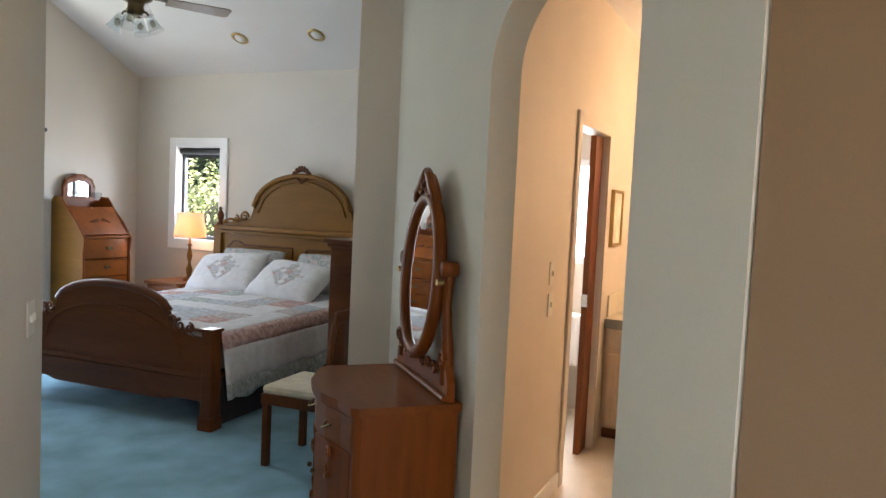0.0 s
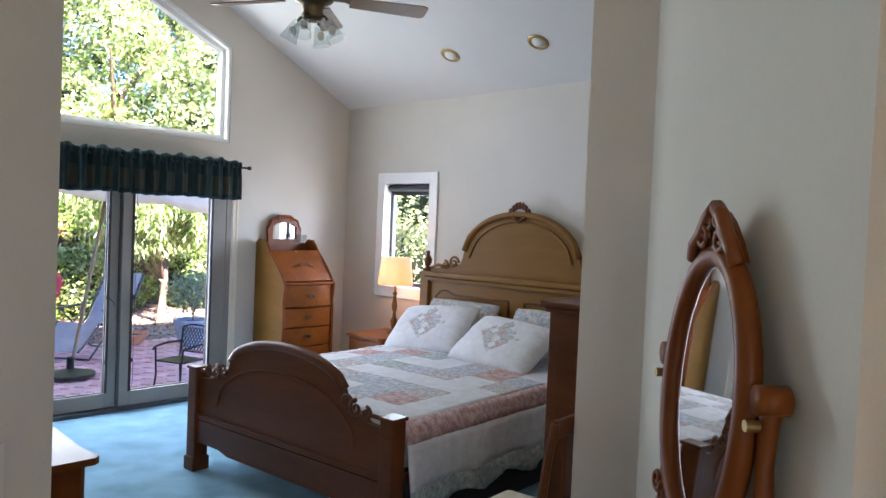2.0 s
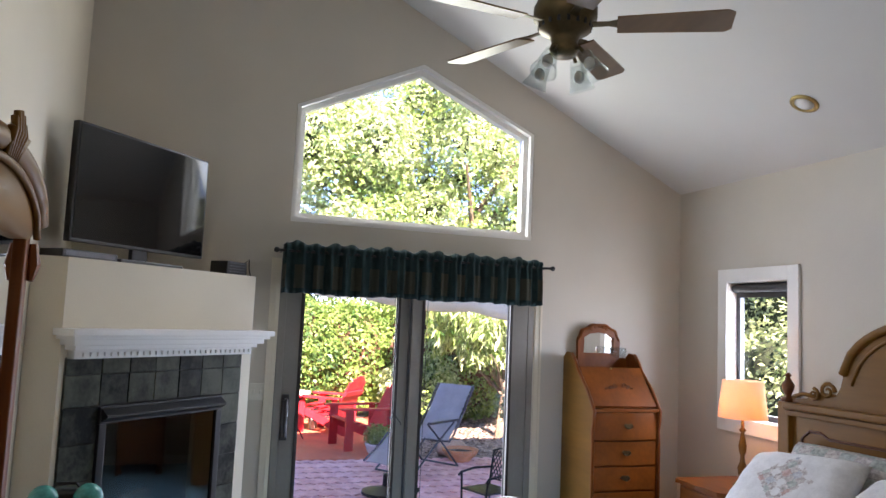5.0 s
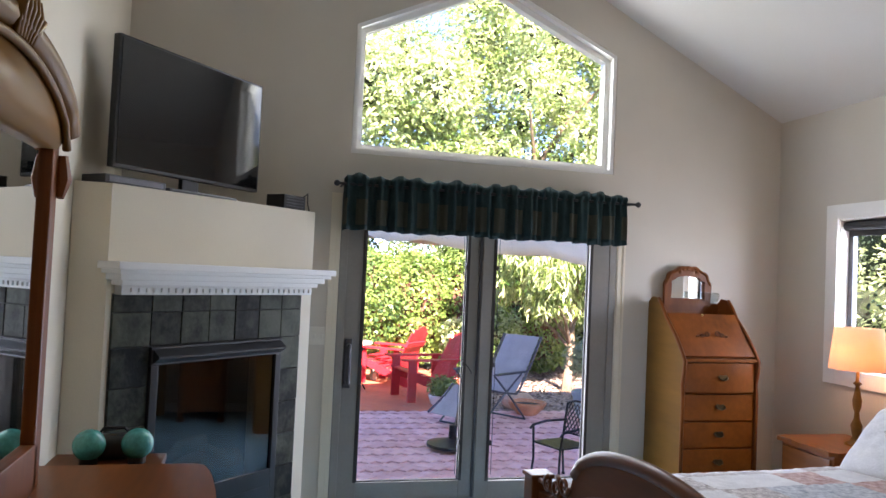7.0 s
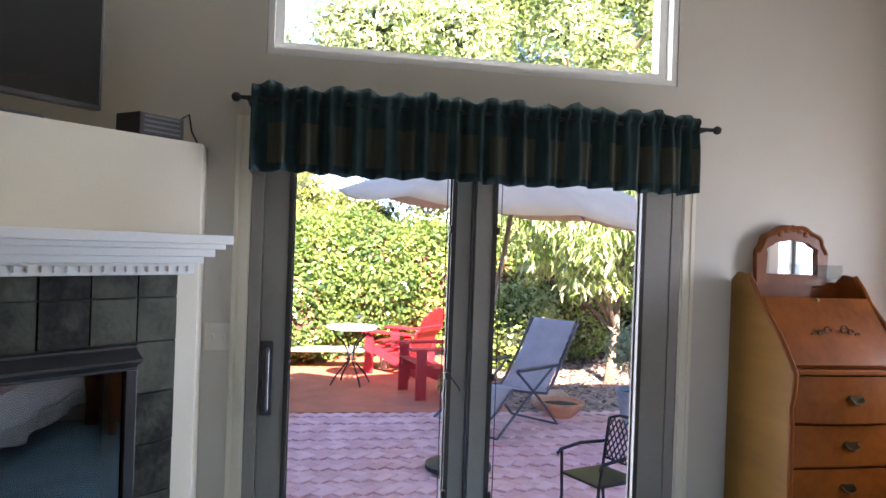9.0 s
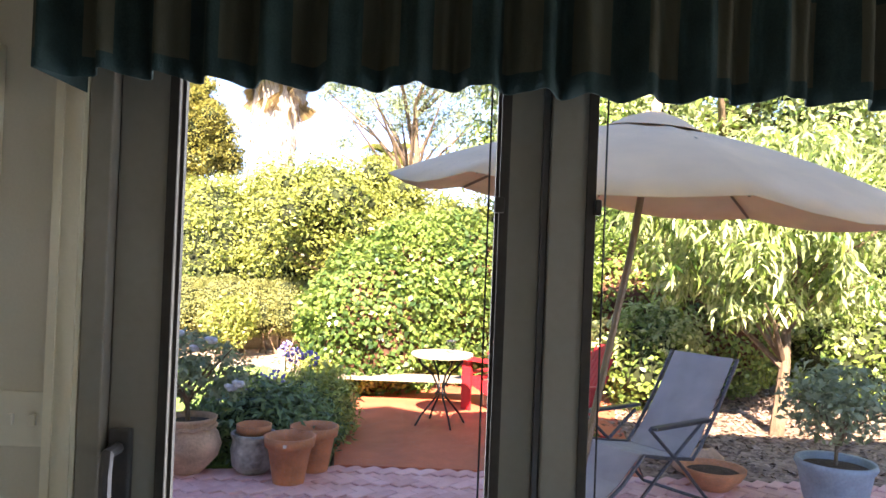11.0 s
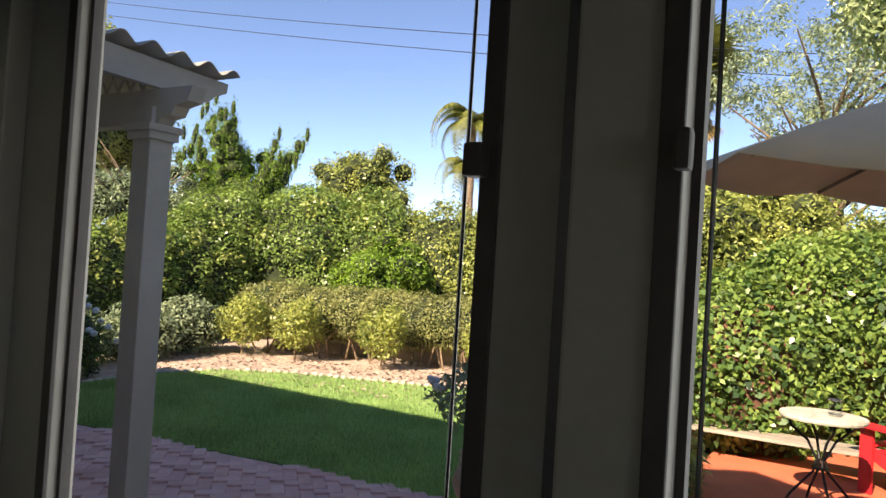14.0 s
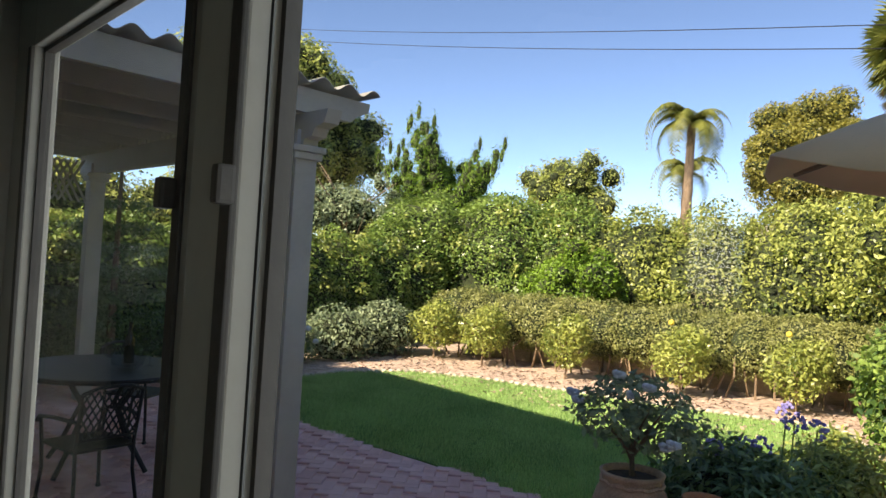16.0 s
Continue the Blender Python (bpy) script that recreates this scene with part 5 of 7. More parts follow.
# ---- bathroom things ----
pd = thing("pocket_door", pose(5.65, 0, 0), "half-open brown wood pocket door in a cream frame", "door", kind="structure")
part("door_slab", box(B(), -0.018, 0.018, 0.72, 0.895, 0.015, 2.03), WOOD, pd, "brown wood door edge")
bm = B()
for y0, y1, z0, z1 in ((0.13, 0.20, 0.012, 2.11), (0.90, 0.97, 0.012, 2.11), (0.20, 0.90, 2.04, 2.11)):
    box(bm, 0.051, 0.066, y0, y1, z0, z1, 0.004)
part("casing", bm, BATHWALL, pd)
part("latch", box(B(), -0.02, 0.02, 0.712, 0.72, 0.96, 1.04, 0.002), CHROME, pd)
pic = thing("picture", pose(5.701, 1.22, 1.52), "small framed print with a gold wood frame", "picture")
bm = B()
for y0, y1, z0, z1 in ((-0.15, -0.13, -0.19, 0.19), (0.13, 0.15, -0.19, 0.19), (-0.13, 0.13, 0.17, 0.19), (-0.13, 0.13, -0.19, -0.17)):
    box(bm, 0.0, 0.025, y0, y1, z0, z1, 0.003)
part("frame", bm, BRASS, pic, "gold frame")
part("print", box(B(), 0.002, 0.012, -0.13, 0.13, -0.17, 0.17), PAPER, pic)
cab = thing("bath_cabinet", pose(5.705, 1.10, 0), "pale pickled oak vanity cabinet with raised panels", "cabinet")
part("body", box(B(), 0, 1.8, 0.03, 0.672, 0.10, 0.80), PICKLED, cab)
part("toe_kick", box(B(), 0, 1.8, 0.09, 0.66, 0.013, 0.10), DARKWOOD, cab)
for i in range(4):
    x0 = 0.03 + 0.45 * i
    d = part("drawer", box(B(), x0, x0 + 0.40, 0.012, 0.029, 0.64, 0.77, 0.006), PICKLED, cab)
    part("knob", ball(B(), (x0 + 0.2, 0.0, 0.705), 0.014, 1), CHROME, d)
    d = part("cabinet_door", box(B(), x0, x0 + 0.40, 0.012, 0.029, 0.12, 0.61, 0.006), PICKLED, cab)
    part("raised_panel", box(B(), x0 + 0.06, x0 + 0.34, 0.0, 0.0125, 0.18, 0.55, 0.008), PICKLED, d)
ct = thing("bath_counter", pose(5.705, 1.08, 0.80), "beige tiled bathroom counter with backsplash", "counter")
part("worktop", box(B(), 0, 1.8, 0, 0.69, 0.0, 0.05, 0.006), COUNTER, ct)
part("front_edge", box(B(), 0, 1.8, -0.008, -0.002, -0.014, 0.049, 0.002), EDGETILE, ct, "grey tile front edge")
bm = B()
box(bm, 0.012, 1.8, 0.678, 0.694, 0.051, 0.20, 0.003)
box(bm, 0.0, 0.012, 0.05, 0.694, 0.051, 0.20, 0.003)
part("backsplash", bm, COUNTER, ct)
bm = B()
for i in range(5):
    box(bm, 0.15 + 0.3 * i, 0.153 + 0.3 * i, -0.0015, 0.678, 0.0, 0.0515)
box(bm, 0.013, 1.8, 0.30, 0.303, 0.0, 0.0515)
part("grout_lines", bm, WALLHALL, ct)
part("sink", lathe(B(), [(0.22, 0.0), (0.23, 0.012), (0.21, 0.012), (0.15, -0.03)], 24, m=Matrix.Translation((0.95, 0.33, 0.05))), PORCELAIN, ct, "white oval sink", True)
for x in (0.50, 0.60):
    j = thing("soap_jar", pose(5.705 + x, 1.46, 0.85), "white ceramic jar on the bathroom counter", "jar", "counter jars")
    part("jar", lathe(B(), [(0.035, 0), (0.038, 0.06), (0.036, 0.09), (0.038, 0.095)], 16), PORCELAIN, j, smooth=True)
    part("lid", lathe(B(), [(0.038, 0.095), (0.03, 0.11), (0.008, 0.115), (0.008, 0.125)], 14), CHROME, j)
bmr = thing("bath_mirror", pose(6.9, 1.775, 1.55), "bathroom wall mirror in a white frame", "mirror")
bm = B()
for x0, x1, z0, z1 in ((-0.40, -0.34, -0.45, 0.45), (0.34, 0.40, -0.45, 0.45), (-0.34, 0.34, 0.39, 0.45), (-0.34, 0.34, -0.45, -0.39)):
    box(bm, x0, x1, -0.03, 0.0, z0, z1, 0.004)
part("frame", bm, WHITE, bmr)
part("mirror", box(B(), -0.34, 0.34, -0.012, -0.002, -0.39, 0.39), MIRROR, bmr)
sc = thing("wall_sconce", pose(6.72, 1.77, 2.12), "lit brass vanity light above the bathroom mirror", "lamp")
part("bar", box(B(), -0.1, 0.6, -0.03, 0.0, -0.04, 0.04, 0.008), BRASS, sc)
for k in range(3):
    part("bulb", ball(B(), (0.0 + 0.25 * k, -0.08, 0), 0.05), emit("vanity_bulb", (1.0, 0.78, 0.48), 8), sc, smooth=True)
point("vanity_light", (6.9, 1.55, 2.05), 5.2, (1.0, 0.72, 0.45), 0.12)
to = thing("toilet", pose(5.20, 1.25, 0), "white porcelain toilet beyond the pocket door", "toilet")
part("bowl", lathe(B(), [(0.11, 0.012), (0.12, 0.1), (0.14, 0.25), (0.19, 0.38), (0.19, 0.40)], 20, m=Matrix.Diagonal((0.95, 1.2, 1, 1))), PORCELAIN, to, smooth=True)
part("seat", lathe(B(), [(0.20, 0.40), (0.205, 0.425), (0.0, 0.44)], 20, m=Matrix.Diagonal((0.95, 1.2, 1, 1))), PORCELAIN, to, smooth=True)
part("tank", box(B(), -0.22, 0.22, 0.25, 0.45, 0.40, 0.78, 0.02), PORCELAIN, to)
tw = thing("window_3", pose(5.24, 1.775, 1.55), "small bright bathroom window with white frame", "window", kind="structure")
bm = B()
for x0, x1, z0, z1 in ((-0.30, -0.25, -0.4, 0.4), (0.25, 0.30, -0.4, 0.4), (-0.25, 0.25, 0.35, 0.4), (-0.25, 0.25, -0.4, -0.35)):
    box(bm, x0, x1, -0.02, 0.0, z0, z1)
part("window_frame", bm, WHITE, tw)
# pane glows by itself in place of daylight; the wall behind is solid
part("pane", box(B(), -0.25, 0.25, -0.008, -0.002, -0.35, 0.35), emit("daylight_glow_pane", (0.85, 0.92, 1.0), 0.6), tw)

# ---- garden ----
GZ = -0.15
rng = np.random.default_rng(7)


def leaf_mesh(name, P, Nrm, size, material, aspect=0.5, droop=0.0, seed=1):
    """One bent four-cornered leaf at each place."""
    r = np.random.default_rng(seed)
    n = len(P)
    T = r.normal(size=(n, 3))
    T[:, 2] -= droop
    T -= Nrm * (T * Nrm).sum(1)[:, None]
    T /= np.linalg.norm(T, axis=1)[:, None] + 1e-9
    S = np.cross(Nrm, T)
    L = (size * r.uniform(0.6, 1.35, n))[:, None]
    Wd = L * aspect
    V = np.empty((n, 4, 3))
    V[:, 0] = P
    V[:, 1] = P + T * L * 0.5 + S * Wd * 0.5 + Nrm * L * 0.12
    V[:, 2] = P + T * L - Nrm * L * 0.10
    V[:, 3] = P + T * L * 0.5 - S * Wd * 0.5 + Nrm * L * 0.12
    me = bpy.data.meshes.new(name)
    me.vertices.add(4 * n)
    me.vertices.foreach_set("co", V.reshape(-1))
    me.loops.add(4 * n)
    me.loops.foreach_set("vertex_index", np.arange(4 * n, dtype=np.int32))
    me.polygons.add(n)
    me.polygons.foreach_set("loop_start", np.arange(0, 4 * n, 4, dtype=np.int32))
    me.materials.append(material)
    me.update(calc_edges=True)
    return me


def blob_points(blobs, n, seed, thick=0.28, spread=0.75):
    """Places and facings in a shell round a union of ellipsoids, uneven and with gaps."""
    r = np.random.default_rng(seed)
    Bc = np.array([b[:3] for b in blobs], float)
    Br = np.array([b[3:] for b in blobs], float)
    wgt = (Br[:, 0] * Br[:, 1] + Br[:, 0] * Br[:, 2] + Br[:, 1] * Br[:, 2])
    idx = r.choice(len(blobs), size=int(n * 1.7), p=wgt / wgt.sum())
    d = r.normal(size=(len(idx), 3))
    d /= np.linalg.norm(d, axis=1)[:, None]
    lump = 1 + 0.09 * np.sin(5 * d[:, 0] + idx) * np.sin(4 * d[:, 1] + 2 * idx) + 0.06 * np.sin(11 * d[:, 2] + 3 * idx + 6 * d[:, 0])
    k = lump * (1 - thick * r.random(len(idx)) ** 1.6 + 0.05 * r.random(len(idx)))
    P = Bc[idx] + d * Br[idx] * k[:, None]
    keep = np.ones(len(P), bool)
    for j in range(len(blobs)):
        q = ((P - Bc[j]) / Br[j])
        keep &= ~((np.einsum("ij,ij->i", q, q) < 0.55) & (idx != j))
    P, d = P[keep][:n], d[keep][:n]
    Nn = d * 0.55 + r.normal(size=d.shape) * spread * 0.6 + np.array([0, 0, 0.35])
    Nn /= np.linalg.norm(Nn, axis=1)[:, None]
    return P, Nn


# added solid filler behind the leaves; its dark colour stands for shade
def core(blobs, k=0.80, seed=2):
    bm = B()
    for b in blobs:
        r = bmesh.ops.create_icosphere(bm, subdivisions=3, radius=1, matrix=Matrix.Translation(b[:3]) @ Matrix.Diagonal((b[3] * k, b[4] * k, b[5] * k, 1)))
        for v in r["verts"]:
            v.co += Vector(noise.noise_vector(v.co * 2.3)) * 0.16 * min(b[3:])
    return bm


def foliage(owner, blobs, n, size, material, seed, aspect=0.5, thick=0.28, droop=0.0, corek=0.80, name="leaves", corem=None):
    P, Nn = blob_points(blobs, n, seed, thick)
    keep = P[:, 2] > GZ + 0.02
    ob = new(name, leaf_mesh(name, P[keep], Nn[keep], size, material, aspect, droop, seed))
    ob.parent = owner
    tagged(ob, kind="stuff")
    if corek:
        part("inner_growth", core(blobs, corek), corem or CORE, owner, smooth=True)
    return ob


def clumps(c, r, n, size, seed, up=-0.2, fill=0.0):
    """Many small uneven tufts over an ellipsoid, with a few inside."""
    q = random.Random(seed)
    out = []
    for i in range(n):
        d = Vector((q.gauss(0, 1), q.gauss(0, 1), q.gauss(0, 1)))
        d.normalize()
        if d.z < up:
            d.z = -d.z * 0.6
        k = q.uniform(0.62, 1.0) if i % 4 else q.uniform(0.2, 0.6)
        z = size * q.uniform(0.6, 1.3)
        out.append((c[0] + d.x * r[0] * k, c[1] + d.y * r[1] * k, c[2] + d.z * r[2] * k, z, z, z * q.uniform(0.8, 1.05)))
    if fill:
        out.append((c[0], c[1], c[2], r[0] * fill, r[1] * fill, r[2] * fill))
    return out


def hedge_tufts(blobs, n, size, seed):
    """Small tufts that break up the outline of a hedge."""
    q = random.Random(seed)
    out = []
    for i in range(n):
        b = q.choice(blobs)
        d = Vector((q.gauss(0, 1), q.gauss(0, 1), abs(q.gauss(0, 1))))
        d.normalize()
        z = size * q.uniform(0.5, 1.3)
        out.append((b[0] + d.x * b[3] * 0.95, b[1] + d.y * b[4] * 0.95, b[2] + d.z * b[5] * 0.95, z, z, z * 0.8))
    return out


def plant(name, label, category, group=""):
    return thing(name, pose(0, 0, 0), label, category, group)


def limbs(bm, base, top, r0, r1, n, spread, seed, rise=0.5):
    r = random.Random(seed)
    base, top = Vector(base), Vector(top)
    mid = (base + top) / 2 + Vector((r.uniform(-1, 1), r.uniform(-1, 1), 0)) * 0.06 * (top - base).length
    tube(bm, [base, base.lerp(mid, 0.5) + Vector((0, 0, 0)), mid, top], [r0, r0 * 0.85, (r0 + r1) / 2, r1], 9)
    for i in range(n):
        s = base.lerp(top, r.uniform(0.45, 1.0))
        a = r.uniform(0, 6.28)
        e = s + Vector((math.cos(a), math.sin(a), rise + r.uniform(-0.2, 0.4))) * spread * r.uniform(0.6, 1.1)
        m2 = s.lerp(e, 0.5) + Vector((0, 0, 0.08 * spread))
        tube(bm, [s, m2, e], [r1, r1 * 0.6, r1 * 0.25], 6)
    return bm


# ground
structure("ground", prism(B(), [(-400, -400), (60, -400), (60, 400), (-400, 400)], "z", GZ - 0.3, GZ - 0.05), GROUND, "bare soil of the garden and beyond", "ground")
lawn_out = [(-3.30, -7.4), (-3.45, -6.4), (-3.58, -5.2), (-3.78, -4.0), (-3.86, -3.0), (-3.95, -2.2), (-4.25, -1.45), (-5.6, -1.25), (-7.2, -1.35), (-8.9, -2.6), (-8.05, -4.3), (-7.6, -5.6), (-7.15, -6.8), (-6.6, -7.6), (-5.6, -7.9), (-4.4, -7.75)]
structure("lawn", prism(B(), lawn_out, "z", GZ - 0.05, GZ - 0.012), LAWN, "mown green lawn", "lawn")
red = [(-4.16, -0.98), (-4.14, 1.4), (-8.1, 2.0), (-8.1, -1.15), (-5.65, -1.18)]
structure("red_slab", prism(B(), red, "z", GZ - 0.05, GZ + 0.004), REDSLAB, "red painted concrete patio slab", "pavement")
structure("patio_bed", prism(B(), [(-0.16, -9.5), (-0.16, 4.5), (-4.15, 4.5), (-4.15, -1.2), (-3.92, -2.2), (-3.84, -3.0), (-3.76, -4.0), (-3.56, -5.2), (-3.43, -6.4), (-3.28, -7.4), (-2.6, -9.5)], "z", GZ - 0.05, GZ - 0.014), SANDJOINT, "sand bed under the brick patio", "pavement")
structure("mulch_bed", prism(B(), [(-4.0, -7.9), (-5.6, -7.95), (-6.6, -7.65), (-7.2, -6.8), (-7.65, -5.6), (-8.1, -4.3), (-8.95, -2.6), (-7.3, -1.3), (-8.2, 2.2), (-13, 4), (-14, -12), (-3.0, -12)], "z", GZ - 0.05, GZ - 0.008), MULCH, "bark mulch bed along the hedges", "ground")
structure("gravel_bed", prism(B(), [(-4.16, 1.42), (-4.16, 4.5), (-10, 6), (-8.1, 2.02)], "z", GZ - 0.05, GZ - 0.006), MULCH, "bark chips under the peach tree", "ground")

# exterior wall of the house, unseen; its height is set for the lawn shadow
bm = B()
box(bm, -0.15, 0, -9.5, -2.49, GZ - 0.05, 4.0)
structure("wall_outside", bm, STUCCO, "unseen plain stucco house wall, height set for its shadow", "wall")

# grass blades
n = 170000
gx = rng.uniform(-9.0, -3.3, n)
gy = rng.uniform(-7.9, -1.25, n)
poly = np.array(lawn_out)
inside = np.zeros(n, bool)
j = len(poly) - 1
for i in range(len(poly)):
    c = ((poly[i, 1] > gy) != (poly[j, 1] > gy)) & (gx < (poly[j, 0] - poly[i, 0]) * (gy - poly[i, 1]) / (poly[j, 1] - poly[i, 1] + 1e-12) + poly[i, 0])
    inside ^= c
    j = i
gx, gy = gx[inside], gy[inside]
n = len(gx)
lean = rng.normal(size=(n, 2)) * 0.35
hgt = rng.uniform(0.025, 0.055, n)
wa = rng.uniform(0, np.pi, n)
wx, wy = np.cos(wa) * 0.004, np.sin(wa) * 0.004
V = np.empty((n, 3, 3))
V[:, 0] = np.stack([gx - wx, gy - wy, np.full(n, GZ - 0.013)], 1)
V[:, 1] = np.stack([gx + wx, gy + wy, np.full(n, GZ - 0.013)], 1)
V[:, 2] = np.stack([gx + lean[:, 0] * hgt, gy + lean[:, 1] * hgt, GZ - 0.013 + hgt], 1)
me = bpy.data.meshes.new("grass")
me.vertices.add(3 * n)
me.vertices.foreach_set("co", V.reshape(-1))
me.loops.add(3 * n)
me.loops.foreach_set("vertex_index", np.arange(3 * n, dtype=np.int32))
me.polygons.add(n)
me.polygons.foreach_set("loop_start", np.arange(0, 3 * n, 3, dtype=np.int32))
me.materials.append(GRASS)
me.update(calc_edges=True)
tagged(new("grass", me), "short green grass blades", "grass", kind="stuff")

# bark chips and edging stones
P = np.stack([rng.uniform(-13, -6, 16000), rng.uniform(-9.5, 4, 16000), np.full(16000, GZ - 0.004)], 1)
band = np.abs((P[:, 0] + 8.05) + 0.33 * (P[:, 1] + 4.5)) < 1.3
band |= (P[:, 1] > 1.6) & (P[:, 0] > -9.5)
Q = np.stack([rng.uniform(-9, -4.2, 5000), rng.uniform(1.5, 4.3, 5000), np.full(5000, GZ - 0.002)], 1)
P = np.concatenate([P[band], Q])
Nn = rng.normal(size=P.shape) * 0.3 + np.array([0, 0, 1.0])
Nn /= np.linalg.norm(Nn, axis=1)[:, None]
tagged(new("bark_chips", leaf_mesh("bark_chips", P, Nn, 0.06, MULCH, 0.55, 0, 5)), "scattered bark chips", "mulch", kind="stuff")
bm = B()
edge = lawn_out[8:] + []
rs = random.Random(4)
for (xa, ya), (xb, yb) in zip(edge, edge[1:]):
    L = math.hypot(xb - xa, yb - ya)
    for k in range(int(L / 0.11)):
        t = k * 0.11 / L
        ball(bm, (xa + (xb - xa) * t + rs.uniform(-0.02, 0.02) - 0.03, ya + (yb - ya) * t, GZ + 0.005), 0.05, 1, (rs.uniform(0.8, 1.3), rs.uniform(0.8, 1.3), 0.7))
tagged(part("edging_stones", bm, STONE, None), "row of small pale edging stones", "stones", kind="stuff")

# clipped low hedge, set at a slant across the end of the lawn
h0, h1 = Vector((-8.75, -8.9)), Vector((-11.0, -1.6))
blobs = []
for i in range(15):
    p = h0.lerp(h1, i / 14)
    blobs.append((p.x, p.y, 0.55 + 0.02 * math.sin(i * 2.1), 0.62, 0.52, 0.46))
hedge = plant("low_hedge", "clipped grey-green hedge with bare woody stems", "hedge")
foliage(hedge, blobs, 80000, 0.040, LEAFHEDGE, 21, 0.5, 0.20, corek=0.86)
foliage(hedge, hedge_tufts(blobs, 90, 0.13, 22), 9000, 0.045, LEAFHEDGE, 22, 0.5, 0.6, corek=0)
bm = B()
rs = random.Random(8)
for i in range(46):
    p = h0.lerp(h1, i / 45)
    x = p.x + 0.35 + rs.uniform(-0.2, 0.2)
    tube(bm, [(x, p.y, GZ - 0.03), (x + rs.uniform(-0.1, 0.1), p.y + rs.uniform(-0.15, 0.15), 0.15), (x - 0.15, p.y + rs.uniform(-0.25, 0.25), 0.5)], [0.02, 0.014, 0.008], 5)
part("stems", bm, BARK, hedge)
# loose rose bushes in front of it
for i, (x, y, s) in enumerate(((-8.15, -7.7, 0.40), (-8.5, -6.3, 0.36), (-9.0, -4.7, 0.40), (-9.4, -3.3, 0.42), (-7.9, -8.6, 0.42))):
    rb = plant("rose_bush", "loose yellow-green rose bush before the hedge", "bush", "bushes along the hedge")
    bl = [(x, y, 0.40, s, s, 0.38), (x + 0.1, y + 0.22, 0.62, s * 0.6, s * 0.6, 0.22)]
    foliage(rb, bl, 2600, 0.06, LEAFYEL, 40 + i, 0.5, 0.6, corek=0)
    part("stems", limbs(B(), (x, y, GZ - 0.03), (x, y, 0.4), 0.018, 0.01, 9, 0.42, i), BARK, rb)
    if i in (2, 3):
        part("rose", ball(B(), (x + 0.30, y, 0.86), 0.045, 1), PETALYEL, rb, "yellow rose")
# timber boards behind the stems
fe = thing("garden_border", pose(0, 0, 0), "low weathered timber border behind the hedge", "border")
for i in range(6):
    a, b = h0.lerp(h1, i / 6), h0.lerp(h1, (i + 0.97) / 6)
    bm = B()
    prism(bm, [(a.x - 0.2, a.y), (b.x - 0.2, b.y), (b.x - 0.25, b.y), (a.x - 0.25, a.y)], "z", GZ - 0.03, 0.12)
    part("board", bm, GREYWOOD, fe)

# tall hedges
th1 = plant("tall_hedge", "tall dark green clipped hedge along the garden side", "hedge")
blobs = [(-0.6 - 0.95 * i, -10.0 - 0.1 * i, 0.75 + 0.05 * math.sin(i * 1.7), 0.85, 0.7, 1.12) for i in range(9)]
blobs += [(-9.0, -11.0, 0.9, 1.0, 0.9, 1.3), (-9.8, -11.4, 1.3, 1.2, 1.2, 1.5)]
foliage(th1, blobs, 80000, 0.066, LEAF, 31, 0.62, 0.16, corek=0.88)
foliage(th1, hedge_tufts(blobs, 130, 0.22, 32), 16000, 0.066, LEAFYEL, 32, 0.62, 0.6, corek=0)
th2 = plant("tall_hedge", "tall dense hedge of yellow-green shrubs behind the low hedge", "hedge")
blobs = [(-11.2, -10.4, 1.2, 1.6, 1.8, 1.75), (-11.8, -8.9, 1.0, 1.4, 1.4, 1.75), (-12.0, -7.3, 1.0, 1.2, 1.2, 1.75), (-12.2, -5.9, 1.05, 1.2, 1.2, 1.65), (-12.4, -4.4, 1.15, 1.3, 1.3, 1.7), (-12.4, -3.0, 1.3, 1.3, 1.2, 1.85), (-12.6, -1.4, 1.3, 1.4, 1.3, 1.85), (-12.6, 0.3, 1.0, 1.4, 1.4, 1.7)]
foliage(th2, blobs[2:], 52000, 0.074, LEAFYEL, 33, 0.50, 0.22, corek=0.84)
foliage(th2, hedge_tufts(blobs[2:], 150, 0.30, 35), 20000, 0.080, LEAFYEL, 38, 0.5, 0.7, corek=0)
foliage(th2, blobs[:2], 40000, 0.072, LEAF, 34, 0.6, 0.14, corek=0.88)
foliage(th2, hedge_tufts(blobs[:2], 60, 0.26, 36), 7000, 0.072, LEAFYEL, 39, 0.6, 0.6, corek=0)
rb = plant("round_shrub", "bright green rounded shrub between the hedges", "shrub")
foliage(rb, [(-10.3, -7.6, 0.90, 0.90, 0.90, 0.90)] + clumps((-10.3, -7.6, 1.0), (0.95, 0.95, 0.9), 40, 0.22, 5), 18000, 0.060, LEAFCONIF, 35, 0.5, 0.3)
lo = plant("border_shrub", "shady low shrub under the tall hedge", "shrub")
foliage(lo, [(-7.3, -9.3, 0.25, 0.7, 0.5, 0.5), (-6.3, -9.1, 0.2, 0.6, 0.5, 0.45), (-5.0, -8.9, 0.15, 0.7, 0.45, 0.5), (-4.0, -8.7, 0.2, 0.6, 0.4, 0.5)], 9000, 0.07, LEAFGREY, 36, 0.5, 0.3)
wr = plant("white_rose_bush", "white flowering rose bush under the tall hedge", "bush")
foliage(wr, [(-4.6, -8.2, 0.25, 0.55, 0.4, 0.5), (-3.8, -8.1, 0.3, 0.5, 0.4, 0.5)], 6000, 0.06, LEAFDARK, 37, 0.5, 0.4)
